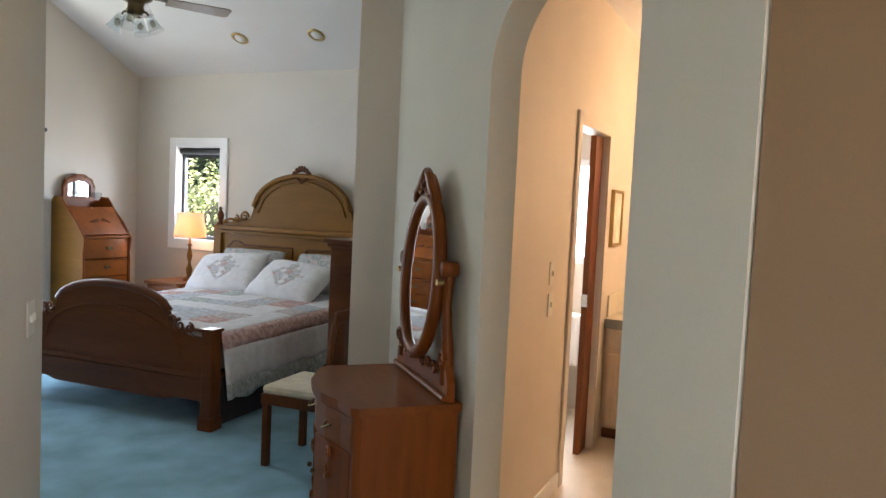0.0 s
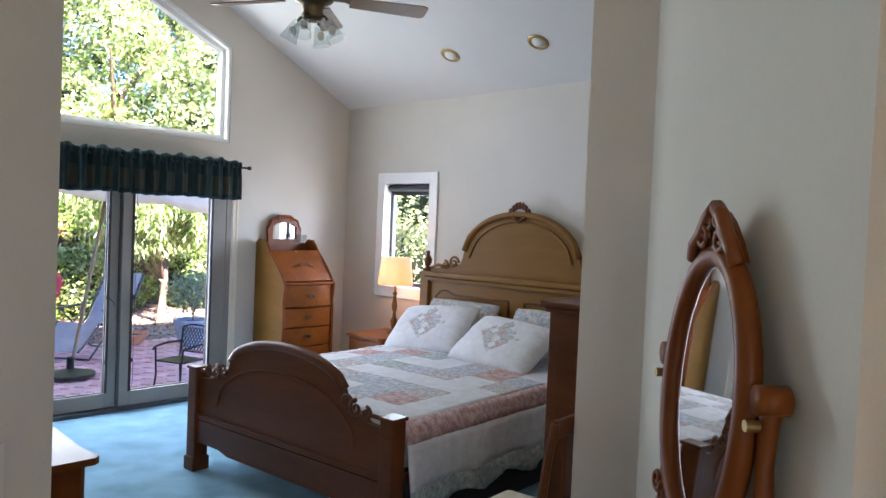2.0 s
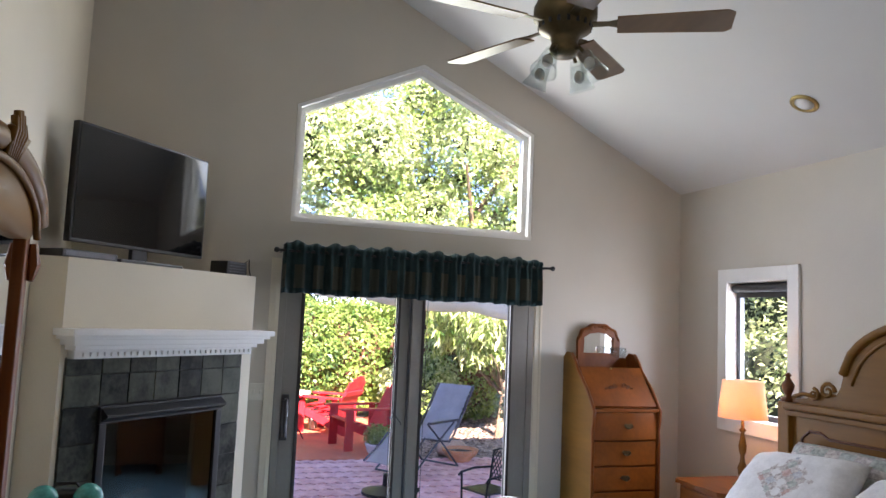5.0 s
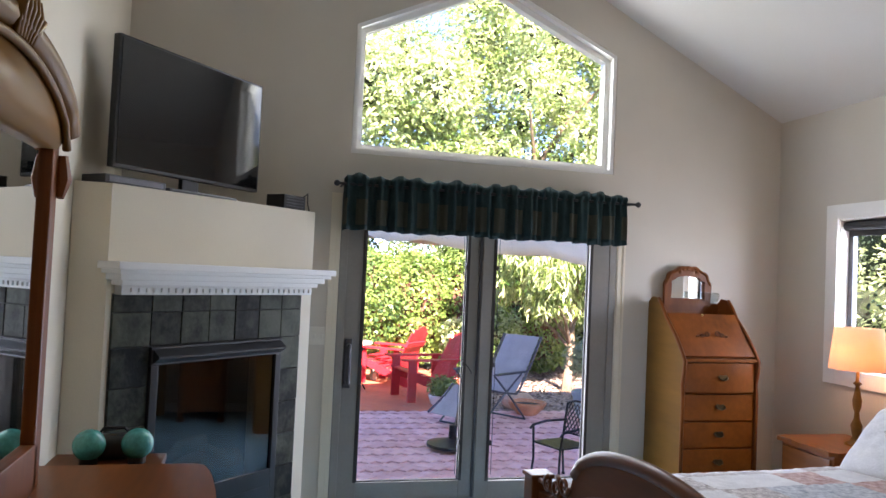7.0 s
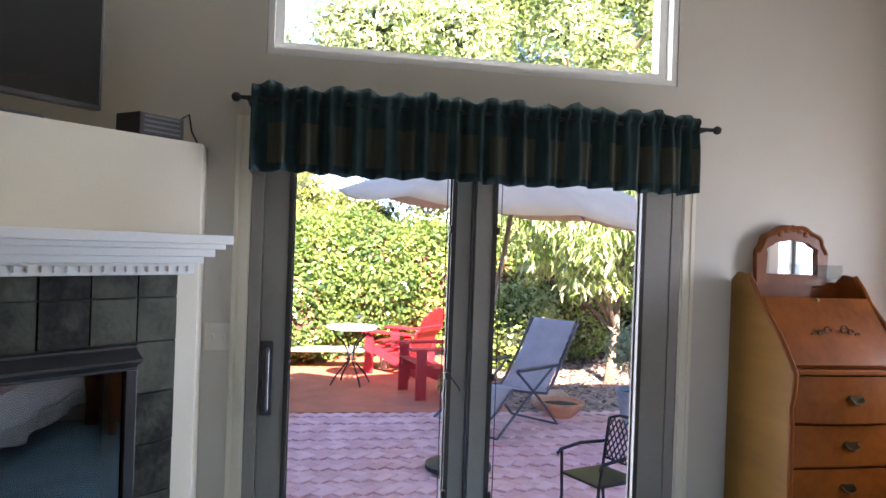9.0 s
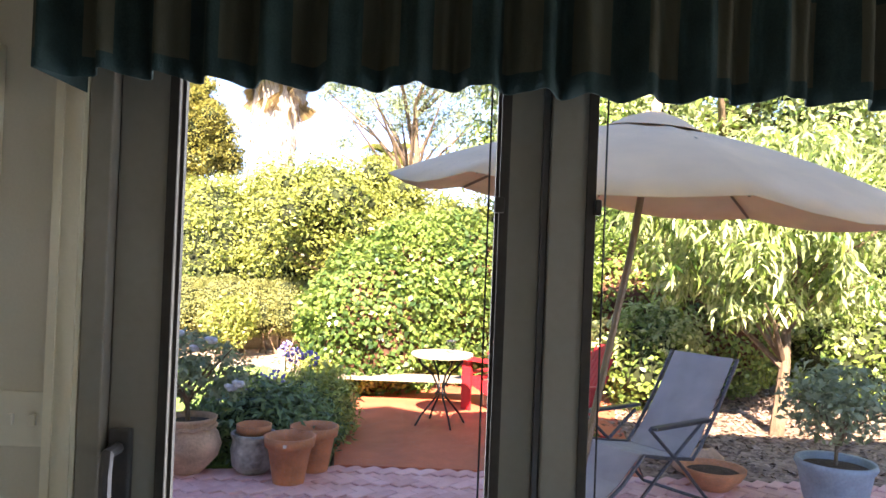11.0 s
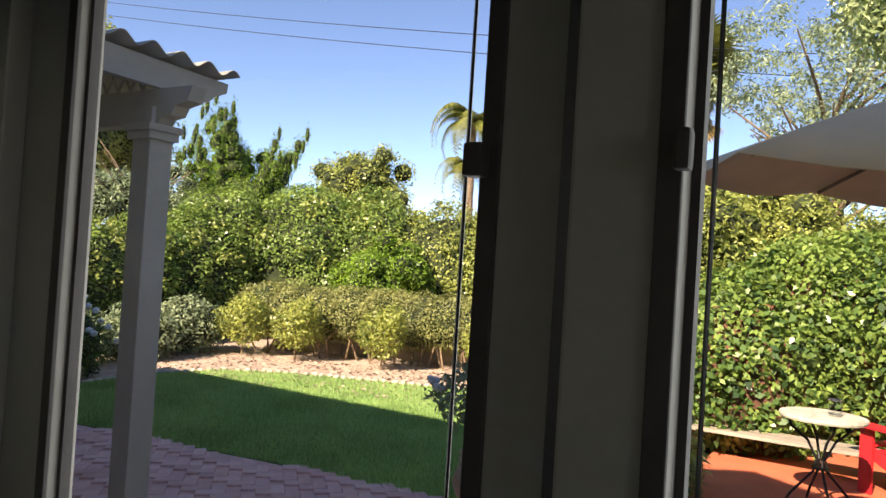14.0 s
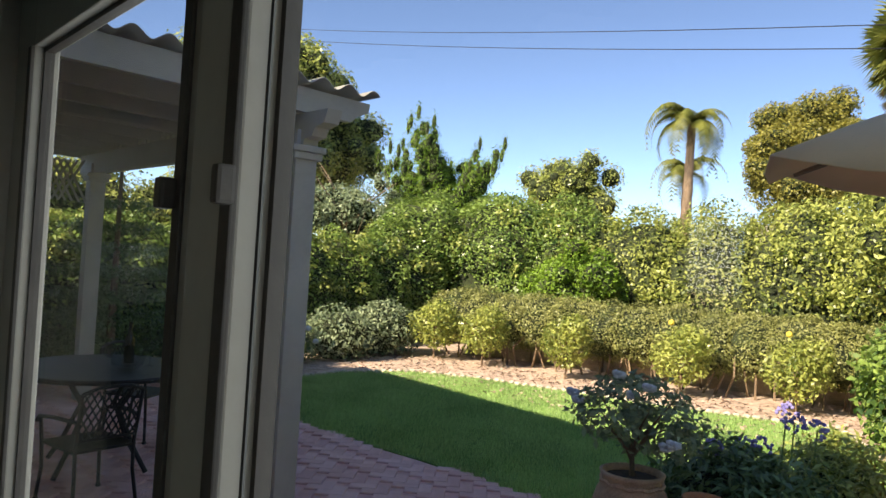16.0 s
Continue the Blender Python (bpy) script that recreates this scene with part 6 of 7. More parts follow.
P, Nn = blob_points([(-4.6, -8.1, 0.32, 0.55, 0.4, 0.5), (-3.8, -8.0, 0.38, 0.5, 0.4, 0.5)], 60, 38, 0.1)
bm = B()
for p in P:
    if p[2] > 0.3:
        ball(bm, p, 0.05, 1, (1, 1, 0.8))
tagged(part("rose_flowers", bm, PETALWHITE, wr, "white roses"), kind="stuff")

# ivy-covered mound beside the red slab
iv = plant("ivy_mound", "big mound of glossy ivy over a fence", "ivy")
blobs = [(-7.7, -1.0, 0.55, 1.0, 0.85, 1.05), (-8.1, 0.1, 0.95, 0.9, 0.9, 1.0), (-8.3, 1.2, 0.95, 0.9, 0.9, 1.0), (-8.3, 2.3, 0.9, 0.9, 0.9, 1.1), (-8.0, 3.4, 0.9, 0.9, 0.9, 1.1), (-8.1, -0.4, 1.1, 0.9, 0.9, 0.9)]
foliage(iv, blobs, 62000, 0.070, LEAF, 51, 0.60, 0.20, corek=0.84, corem=REDCORE)
foliage(iv, hedge_tufts(blobs, 120, 0.22, 55), 14000, 0.072, LEAF, 55, 0.6, 0.6, corek=0)
foliage(iv, blobs[:2], 6000, 0.085, LEAFDARK, 52, 0.65, 0.1, corek=0)
cit = plant("citrus_tree", "rounded citrus tree with bright leaves and fruit", "tree")
blobs = clumps((-10.2, -1.9, 1.9), (1.2, 1.1, 1.1), 40, 0.36, 56, fill=0.84) + clumps((-10.0, -0.9, 1.5), (1.1, 1.0, 1.1), 34, 0.36, 57, fill=0.84)
foliage(cit, blobs, 26000, 0.080, LEAFYEL, 53, 0.42, 0.5, corek=0.55)
part("trunk", limbs(B(), (-10.2, -1.8, GZ - 0.05), (-10.2, -1.8, 1.6), 0.09, 0.04, 6, 0.9, 6), BARK, cit)
bm = B()
P, Nn = blob_points(blobs, 22, 54, 0.05)
for p in P:
    ball(bm, p, 0.045, 1)
tagged(part("fruit", bm, PETALYEL, cit, "yellow fruit"), kind="stuff")

# tall trees seen through the gable window and beyond
tr = plant("shade_tree", "tall leafy broadleaf tree behind the patio", "tree")
blobs = [(-11.0, 2.2, 4.0, 2.0, 2.0, 2.0), (-11.5, 4.6, 4.6, 2.2, 2.2, 2.2), (-11.0, 6.8, 4.2, 2.2, 2.2, 2.3), (-12.0, 3.4, 6.8, 2.2, 2.4, 1.9), (-12.0, 6.0, 7.2, 2.2, 2.4, 2.0), (-11.5, 8.8, 5.8, 2.2, 2.2, 2.4), (-11.6, 1.0, 5.9, 1.6, 1.5, 1.4), (-11.4, 5.0, 2.3, 1.8, 1.8, 1.6), (-11, 8.2, 2.4, 2, 2, 2)]
tufts = [t9 for i9, b9 in enumerate(blobs) for t9 in clumps(b9[:3], b9[3:], 20, 0.72, 600 + i9, -1.1)]
foliage(tr, tufts, 110000, 0.135, LEAFSUN, 61, 0.42, 0.55, corek=0.30)
foliage(tr, blobs, 18000, 0.13, LEAF, 66, 0.42, 0.9, corek=0)
part("trunk", limbs(B(), (-11.5, 4.8, GZ - 0.05), (-11.5, 4.8, 4.5), 0.24, 0.09, 9, 2.0, 9, 0.8), BARK, tr)
tr = plant("understorey_shrubs", "dense green shrubs behind the patio furniture", "shrub")
blobs = [(-8.6, 2.8, 1.6, 1.1, 1.1, 1.2), (-8.8, 4.4, 1.4, 1.2, 1.2, 1.4), (-8.4, 6.0, 1.2, 1.3, 1.3, 1.4), (-7.6, 5.0, 0.5, 0.9, 0.9, 0.8), (-6.9, 2.2, 0.35, 0.55, 0.5, 0.6)]
foliage(tr, blobs, 30000, 0.085, LEAF, 62, 0.5, 0.3)
foliage(tr, hedge_tufts(blobs, 110, 0.26, 67), 14000, 0.09, LEAFSUN, 67, 0.45, 0.7, corek=0)
# shrub outside the side window
sh = plant("window_shrub", "sunlit green shrubs outside the side window", "shrub")
blobs = [(-1.2, 5.6, 0.5, 1.2, 1.0, 1.2), (-2.6, 6.0, 0.6, 1.3, 1.0, 1.3), (-4.2, 6.4, 0.6, 1.3, 1.0, 1.3), (-3.4, 8.0, 2.4, 1.8, 1.4, 1.8), (-5.6, 8.4, 2.6, 2.0, 1.6, 1.9), (-1.4, 7.6, 2.4, 1.6, 1.4, 1.6), (-7.0, 8.0, 1.0, 1.6, 1.4, 1.6)]
foliage(sh, blobs, 26000, 0.09, LEAFSUN, 63, 0.5, 0.3)
# peach tree
pe = plant("peach_tree", "young peach tree with long drooping leaves", "tree")
part("trunk", limbs(B(), (-5.75, 3.18, GZ - 0.02), (-5.75, 3.25, 1.25), 0.075, 0.035, 12, 1.0, 12, 0.75), BARK, pe)
blobs = [(-5.6, 2.7, 1.75, 0.85, 0.85, 0.65), (-5.5, 3.6, 1.9, 0.8, 0.9, 0.7), (-5.9, 2.9, 2.6, 0.9, 1.0, 0.6), (-5.3, 2.2, 1.5, 0.5, 0.5, 0.4), (-5.2, 3.4, 1.45, 0.6, 0.6, 0.4)]
tufts = clumps((-5.6, 2.9, 2.0), (1.15, 1.3, 0.95), 120, 0.24, 68, -1.1)
foliage(pe, tufts, 7500, 0.16, LEAFSUN, 64, 0.2, 0.9, droop=2.4, corek=0)
foliage(pe, tufts, 5000, 0.16, LEAF, 65, 0.2, 0.9, droop=2.4, corek=0)
part("twigs", limbs(B(), (-5.75, 3.2, 1.1), (-5.6, 2.9, 2.3), 0.022, 0.008, 14, 0.7, 14, 0.4), BARK, pe)

# far trees


def far_tree(name, label, blobs, n, size, m, seed, trunk=None, asp=0.6, thick=0.35, ck=0.72):
    t = plant(name, label, "tree")
    foliage(t, blobs, n, size, m, seed, asp, thick, corek=ck)
    if trunk:
        part("trunk", limbs(B(), *trunk), BARK, t)
    return t


far_tree("round_tree", "rounded olive-coloured tree beyond the hedge", clumps((-27.5, -10.8, 6.3), (1.9, 2.1, 2.0), 60, 0.55, 81, fill=0.84) + clumps((-27.4, -10.8, 4.9), (2.2, 2.4, 1.8), 40, 0.6, 82, fill=0.84) + [(-27.3, -10.8, 2.6, 2.2, 2.4, 1.6)], 60000, 0.12, LEAFOLIVE, 71, ((-27.6, -10.8, GZ), (-27.6, -10.8, 4), 0.2, 0.08, 8, 1.6, 3), 0.5, 0.5, 0.6)
far_tree("big_tree", "large rounded green tree behind the pergola", clumps((-9.3, -18.0, 5.7), (2.4, 2.2, 1.9), 60, 0.62, 83, fill=0.84) + clumps((-11.6, -18.4, 4.3), (1.8, 1.7, 1.8), 40, 0.55, 84, fill=0.84) + clumps((-9.4, -18.4, 4.0), (2.6, 2.2, 1.6), 40, 0.6, 85, fill=0.84), 56000, 0.12, LEAFYEL, 72, ((-10, -18.5, GZ), (-10, -18.5, 5), 0.25, 0.1, 7, 2, 4), 0.5, 0.5, 0.6)
far_tree("grey_shrub", "tall grey-green shrub behind the pergola post", clumps((-9.0, -12.7, 1.9), (1.9, 1.1, 1.3), 60, 0.34, 86, fill=0.84), 15000, 0.085, LEAFGREY, 73, ((-8.6, -12.4, GZ), (-8.6, -12.4, 2.4), 0.05, 0.02, 26, 1.0, 19, 1.1), 0.35, 0.6, 0.5)
far_tree("yellow_shrub", "yellowing shrubs beyond the side hedge", clumps((-3.4, -12.8, 1.7), (3.6, 1.0, 1.2), 90, 0.40, 87, fill=0.84), 26000, 0.085, LEAFYEL, 74, None, 0.45, 0.5, 0.6)
far_tree("far_shrub", "distant low trees on the skyline", clumps((-35, -24.5, 1.9), (2.6, 3.4, 1.6), 50, 0.7, 88, fill=0.84) + clumps((-38, -17, 1.9), (3, 3.6, 1.7), 50, 0.8, 89, fill=0.84) + clumps((-38, -10, 1.9), (3, 4.0, 1.7), 50, 0.8, 90, fill=0.84) + clumps((-22, -17.3, 3.9), (1.9, 1.9, 1.9), 60, 0.5, 80, fill=0.84) + [(-22, -17.6, 2.2, 2.2, 2.0, 1.6)], 60000, 0.12, LEAFYEL, 75, None, 0.5, 0.5, 0.6)
far_tree("wispy_tree", "airy small-leaved tree against the sky", clumps((-18, -2.2, 6.0), (1.6, 1.7, 2.3), 50, 0.36, 78, -1.1) + clumps((-18, 0.2, 6.2), (1.8, 1.9, 2.6), 70, 0.42, 79, -1.1), 16000, 0.13, LEAFGREY, 76, ((-18, -1.2, GZ), (-18, -1.0, 5.5), 0.12, 0.06, 26, 2.4, 8, 0.8), 0.3, 0.95, 0)
cy = plant("juniper", "bright green juniper with upswept branches", "tree")
rj = random.Random(17)
blobs = []
for i in range(46):                          # each spray leans out and ends in a point
    a, k = rj.uniform(0, 6.28), rj.random()
    z0, rr = 1.3 + 2.3 * k, 0.25 + 0.55 * rj.random()
    lean, L = rj.uniform(0.35, 0.75), rj.uniform(0.9, 1.5)
    for q in range(5):
        f5 = q / 4
        d5 = rr + lean * L * f5
        blobs.append((-11.6 + d5 * math.cos(a), -12.9 + d5 * math.sin(a), z0 + L * f5, 0.31 * (1.05 - f5 * 0.8), 0.31 * (1.05 - f5 * 0.8), 0.28))
blobs += clumps((-11.6, -12.9, 2.5), (0.95, 0.95, 1.5), 60, 0.34, 70, -1.1)
foliage(cy, blobs, 70000, 0.065, LEAFCONIF, 77, 0.3, 0.6, droop=-1.5, corek=0.6)
part("trunk", limbs(B(), (-11.6, -12.9, GZ), (-11.6, -12.9, 3.6), 0.14, 0.05, 10, 0.5, 5, 0.9), BARK, cy)
# layered conifer near the dining table
nf = plant("layered_conifer", "dark conifer with flat tiers of branches", "tree")
blobs = []
for tier in range(8):
    z = 0.1 + 0.26 * tier
    R = 1.15 - 0.10 * tier
    for k in range(7):
        a = k * 0.898 + tier
        blobs.append((-2.6 + R * 0.6 * math.cos(a), -8.3 + R * 0.6 * math.sin(a), z, R * 0.45, R * 0.45, 0.06))
foliage(nf, blobs, 12000, 0.085, LEAFDARK, 78, 0.2, 0.6, droop=0.6, corek=0)
part("trunk", tube(B(), [(-2.6, -8.3, GZ - 0.05), (-2.6, -8.3, 2.3)], [0.06, 0.02], 8), BARK, nf)


def palm(name, base, top, r0, r1, fronds, length, label, trunkm, seed, fan=False, dry=0):
    t = plant(name, label, "palm")
    base, top = Vector(base), Vector(top)
    n = 16
    bm = tube(B(), [base.lerp(top, i / n) for i in range(n + 1)], [r0 + (r1 - r0) * i / n + 0.05 * r0 * math.sin(i * 2.7) for i in range(n + 1)], 12)
    part("trunk", bm, trunkm, t, smooth=False)
    r = random.Random(seed)
    V, F, V2, F2 = [], [], [], []
    for i in range(fronds + dry):
        a = r.uniform(0, 6.28)
        isdry = i >= fronds
        e0 = r.uniform(0.1, 1.3) if not isdry else r.uniform(-1.2, -0.2)
        if fan:
            e0 = math.asin(r.uniform(-0.55, 1.0)) if not isdry else r.uniform(-1.45, -0.75)
        out = Vector((math.cos(a), math.sin(a), 0))
        L = length * r.uniform(0.8, 1.1)
        vv, ff = (V2, F2) if isdry else (V, F)
        side = Vector((-out.y, out.x, 0))
        start = top + Vector((0, 0, -0.1 * length if isdry else 0))
        if fan:
            start = top + Vector((0, 0, r.uniform(-1.5, -0.1) if isdry else r.uniform(-0.3, 0.35))) + out * (0.55 if isdry else 0.1)
            L *= 0.6 if isdry else r.uniform(0.75, 1.0)
        pts = []
        for k in range(11):
            s = k / 10
            ang = e0 - (1.45 if not fan else 0.8) * s * s
            pts.append(start + (out * math.cos(ang * 0.9 + 0.0) + Vector((0, 0, math.sin(ang)))) * L * s)
        if fan:                              # fan-shaped leaf on a stalk
            hub = pts[5]
            d = (pts[6] - pts[4]).normalized()
            side = (Matrix.Rotation(r.uniform(-1.1, 1.1), 4, d) @ side).normalized()
            for k in range(-7, 8):
                th = k * 0.17
                w = (d * math.cos(th) + side * math.sin(th))
                tip = hub + w * L * 0.55 - Vector((0, 0, 0.12 * L * abs(th)))
                b0 = len(vv)
                c2 = side * math.cos(th) - d * math.sin(th)
                mid = hub.lerp(tip, 0.55)
                vv += [hub, mid + c2 * 0.035 * L, tip, mid - c2 * 0.035 * L]
                ff.append((b0, b0 + 1, b0 + 2, b0 + 3))
            b0 = len(vv)
            vv += [start + side * 0.03, hub, start - side * 0.03]
            ff.append((b0, b0 + 1, b0 + 2))
        else:
            for k in range(1, 11):
                for q in range(3):
                    p = pts[k - 1].lerp(pts[k], q / 3)
                    w = 0.30 * L * (1 - (k / 11) ** 3) * min(1, k / 2.5)
                    for s in (-1, 1):
                        b0 = len(vv)
                        tip = p + side * s * w - Vector((0, 0, 0.55 * w)) + (pts[k] - pts[k - 1]).normalized() * w * 0.4
                        dd = (pts[k] - pts[k - 1]).normalized() * 0.022 * L
                        vv += [p - dd, p + dd, tip]
                        ff.append((b0, b0 + 1, b0 + 2))
    if fan:                                  # shaggy stubs of old leaves down the trunk
        V3, F3 = [], []
        for i in range(900):
            a, k = r.uniform(0, 6.28), r.random()
            c = base.lerp(top, k)
            out, side = Vector((math.cos(a), math.sin(a), 0)), Vector((-math.sin(a), math.cos(a), 0))
            rad, hl, w = r0 + (r1 - r0) * k, r.uniform(0.25, 0.6), r.uniform(0.03, 0.09)
            p = c + out * (rad - 0.03)
            b0 = len(V3)
            V3 += [p + side * w, p - side * w, p + out * r.uniform(0.06, 0.2) + side * r.uniform(-0.1, 0.1) - Vector((0, 0, hl))]
            F3.append((b0, b0 + 1, b0 + 2))
        tagged(new("leaf_stubs", mesh_from("leaf_stubs", V3, F3, trunkm)), kind="stuff").parent = t
    tagged(new("fronds", mesh_from("fronds", V, F, LEAFPALM)), kind="stuff").parent = t
    if V2:
        tagged(new("dry_fronds", mesh_from("dry_fronds", V2, F2, LEAFDRY)), kind="stuff").parent = t
    return t


palm("fan_palm", (-23.3, -6.1, GZ), (-23.3, -5.85, 8.35), 0.72, 0.80, 120, 2.0, "stout fan palm with a shaggy pale trunk", PALEBARK, 3, True, 46)
palm("queen_palm", (-38.5, -22.0, GZ), (-38.5, -22.0, 10.2), 0.34, 0.22, 20, 3.0, "slender feather palm on the skyline", BARK, 4)
palm("queen_palm", (-44, -25.4, GZ), (-44, -25.4, 8.0), 0.30, 0.2, 14, 2.8, "slender feather palm on the skyline", BARK, 5)
palm("queen_palm", (-34, -2.6, GZ), (-34, -2.6, 6.0), 0.25, 0.2, 22, 2.4, "slender feather palm on the skyline", BARK, 6)

nh = thing("neighbour_house", pose(-24, -8.4, GZ), "neighbouring house with a low grey roof", "house")
part("wall", box(B(), -3, 3, -2, 2, 0, 2.3), STUCCO, nh)
part("roof", prism(B(), [(-3.4, 2.3), (0, 3.4), (3.4, 2.3)], "y", -2.4, 2.4), ROOFTILE, nh, "low grey shingle roof")
for k, (za, zb) in enumerate(((10.35, 7.55), (9.75, 6.95))):
    c = thing("power_line", pose(0, 0, 0), "thin black overhead power line", "cable", "power lines")
    pts = [(-20, -42 + 3.0 * i, za + 0.168 * 24 - 0.168 * 3.0 * i + 0.0009 * (i * 3.0 - 30) ** 2 - 0.3) for i in range(22)]
    part("wire", tube(B(), pts, 0.014, 5), BLACKPLASTIC, c)

# ---- pergola ----
pg = thing("pergola", pose(0, 0, GZ), "grey painted timber pergola over the dining patio", "pergola")
PX, PY = -2.06, -3.35
for y in (PY, -7.4):
    bm = B()
    box(bm, PX - 0.075, PX + 0.075, y - 0.075, y + 0.075, 0, 2.42, 0.006)
    ps = part("post", bm, PERGOLA, pg)
    bm = B()
    box(bm, PX - 0.10, PX + 0.10, y - 0.10, y + 0.10, 2.24, 2.285, 0.008)
    box(bm, PX - 0.115, PX + 0.115, y - 0.115, y + 0.115, 2.285, 2.325, 0.008)
    part("capital", bm, PERGOLA, ps)
bm = prism(B(), [(-7.8, 2.325), (PY + 0.10, 2.325), (PY + 0.12, 2.36), (PY + 0.20, 2.37), (PY + 0.23, 2.42), (PY + 0.33, 2.44), (PY + 0.36, 2.52), (-7.8, 2.52)], "x", PX - 0.05, PX + 0.05)
part("beam", bm, PERGOLA, pg)
for i in range(9):
    y = PY + 0.06 - 0.60 * i
    bm = prism(B(), [(-0.17, 2.565), (-2.36, 2.521), (-2.40, 2.56), (-2.49, 2.60), (-2.50, 2.66), (-0.17, 2.74)], "y", y - 0.026, y + 0.026)
    part("rafter", bm, PERGOLA, pg)
V, F = [], []
nn = 150                                     # waves lie across the slope, their ends show over the near rafter
for i in range(nn + 1):
    k = i / nn
    x = -0.16 - 2.36 * k
    z = 2.775 - 0.075 * k + 0.026 * math.sin(i * 2 * math.pi / 12)
    V += [(x, PY + 0.16, z), (x, PY - 5.0, z)]
for i in range(nn):
    F.append((2 * i, 2 * i + 1, 2 * i + 3, 2 * i + 2))
cs = new("roof_sheet", mesh_from("roof_sheet", V, F, CORRUGATED, True))
cs.parent = pg
sm = cs.modifiers.new("thickness", "SOLIDIFY")
sm.thickness = 0.006
bm = B()
for i in range(34):                          # lattice frieze
    for s in (-1, 1):
        x0 = -0.25 - 0.075 * i * 0.85
        a, b = Vector((x0, -7.4, 2.02)), Vector((x0 + s * 0.22, -7.4, 2.44))
        if -2.0 < b.x < -0.2 and a.x > -2.0:
            prism(bm, [(a.x - 0.012, a.z), (a.x + 0.012, a.z), (b.x + 0.012, b.z), (b.x - 0.012, b.z)], "y", -7.4 + 0.006 * s - 0.004, -7.4 + 0.006 * s + 0.004)
    for s in (-1, 1):
        y0 = -3.45 - 0.11 * i
        a, b = (y0, 2.518), (y0 + s * 0.09, 2.66)
        prism(bm, [(a[0] - 0.012, a[1]), (a[0] + 0.012, a[1]), (b[0] + 0.012, b[1]), (b[0] - 0.012, b[1])], "x", PX + 0.010 + 0.006 * s, PX + 0.018 + 0.006 * s)
tagged(part("lattice", bm, PERGOLA, pg, "diamond lattice frieze"), kind="stuff")

# ---- outdoor furniture ----
um = thing("patio_umbrella", pose(-2.40, 0.89, GZ + 0.03), "open cream canvas patio umbrella on a tilted pole", "umbrella")
part("pole", tube(B(), [(0.22, -0.46, 0.04), (0.05, -0.1, 1.7), (0.0, 0.0, 2.34)], 0.019, 10), POLE, um, "bronze pole")
part("collar", tube(B(), [(0.16, -0.34, 0.62), (0.145, -0.31, 0.78)], 0.028, 10), POLE, um)
part("base_plate", lathe(B(), [(0.25, 0.0), (0.25, 0.03), (0.12, 0.06), (0.04, 0.08), (0.035, 0.2)], 24, m=Matrix.Translation((0.22, -0.46, 0))), BLACKMETAL, um, "round cast base")
NR, RA, ZR, ZT = 8, 1.40, 1.955, 2.365
TILT = Matrix.Translation((0, 0, 2.25)) @ Matrix.Rotation(radians(-4), 4, "X") @ Matrix.Rotation(radians(3.5), 4, "Y") @ Matrix.Translation((0, 0, -2.25))
cv = B()
cvr = []
for ring in range(9):
    k = ring / 8
    line = []
    for i in range(NR * 4):
        a = 2 * math.pi * i / (NR * 4)
        ph = i % 4 / 4
        sag = 0.05 * k * math.sin(math.pi * ph)
        rr = RA * k * (1 - 0.06 * math.sin(math.pi * ph) * k)
        line.append(cv.verts.new((rr * math.cos(a), rr * math.sin(a), ZT - (ZT - ZR) * (0.35 * k + 0.65 * k * k) - sag)))
    cvr.append(line)
for a, b in zip(cvr[1:], cvr[2:]):
    for i in range(NR * 4):
        cv.faces.new((a[i], a[(i + 1) % (NR * 4)], b[(i + 1) % (NR * 4)], b[i]))
cv.faces.new(cvr[1])
for v in cvr[0]:
    cv.verts.remove(v)
can = part("canopy", cv, UMBRELLA, um, "cream canvas canopy, warmed in colour for bounced light", True)
can.matrix_basis = TILT
sm = can.modifiers.new("thickness", "SOLIDIFY")
sm.thickness = 0.004
part("vent_cap", lathe(B(), [(0.26, ZT - 0.03), (0.15, ZT + 0.03), (0.03, ZT + 0.07), (0.0, ZT + 0.075)], 16, cap=False), UMBRELLA, um, smooth=True).matrix_basis = TILT
part("finial", ball(B(), (0, 0, ZT + 0.10), 0.03, 2, (1, 1, 1.5)), UMBRELLA, um, smooth=True).matrix_basis = TILT
part("hub", lathe(B(), [(0.03, 1.98), (0.05, 2.0), (0.05, 2.05), (0.03, 2.07)], 12, m=Matrix.Translation((0.02, -0.04, 0))), POLE, um)
for i in range(NR):
    a = 2 * math.pi * i / NR
    c, s = math.cos(a), math.sin(a)
    rib = part("rib", tube(B(), [(0.03 * c, 0.03 * s, ZT - 0.03), (0.7 * c, 0.7 * s, ZT - 0.145), (1.36 * c, 1.36 * s, ZR - 0.0)], 0.009, 6), POLE, um)
    rib.matrix_basis = TILT
    part("strut", tube(B(), [(0.05 * c + 0.02, 0.05 * s - 0.04, 2.02), (0.72 * c, 0.72 * s, ZT - 0.165)], 0.008, 6), POLE, rib)


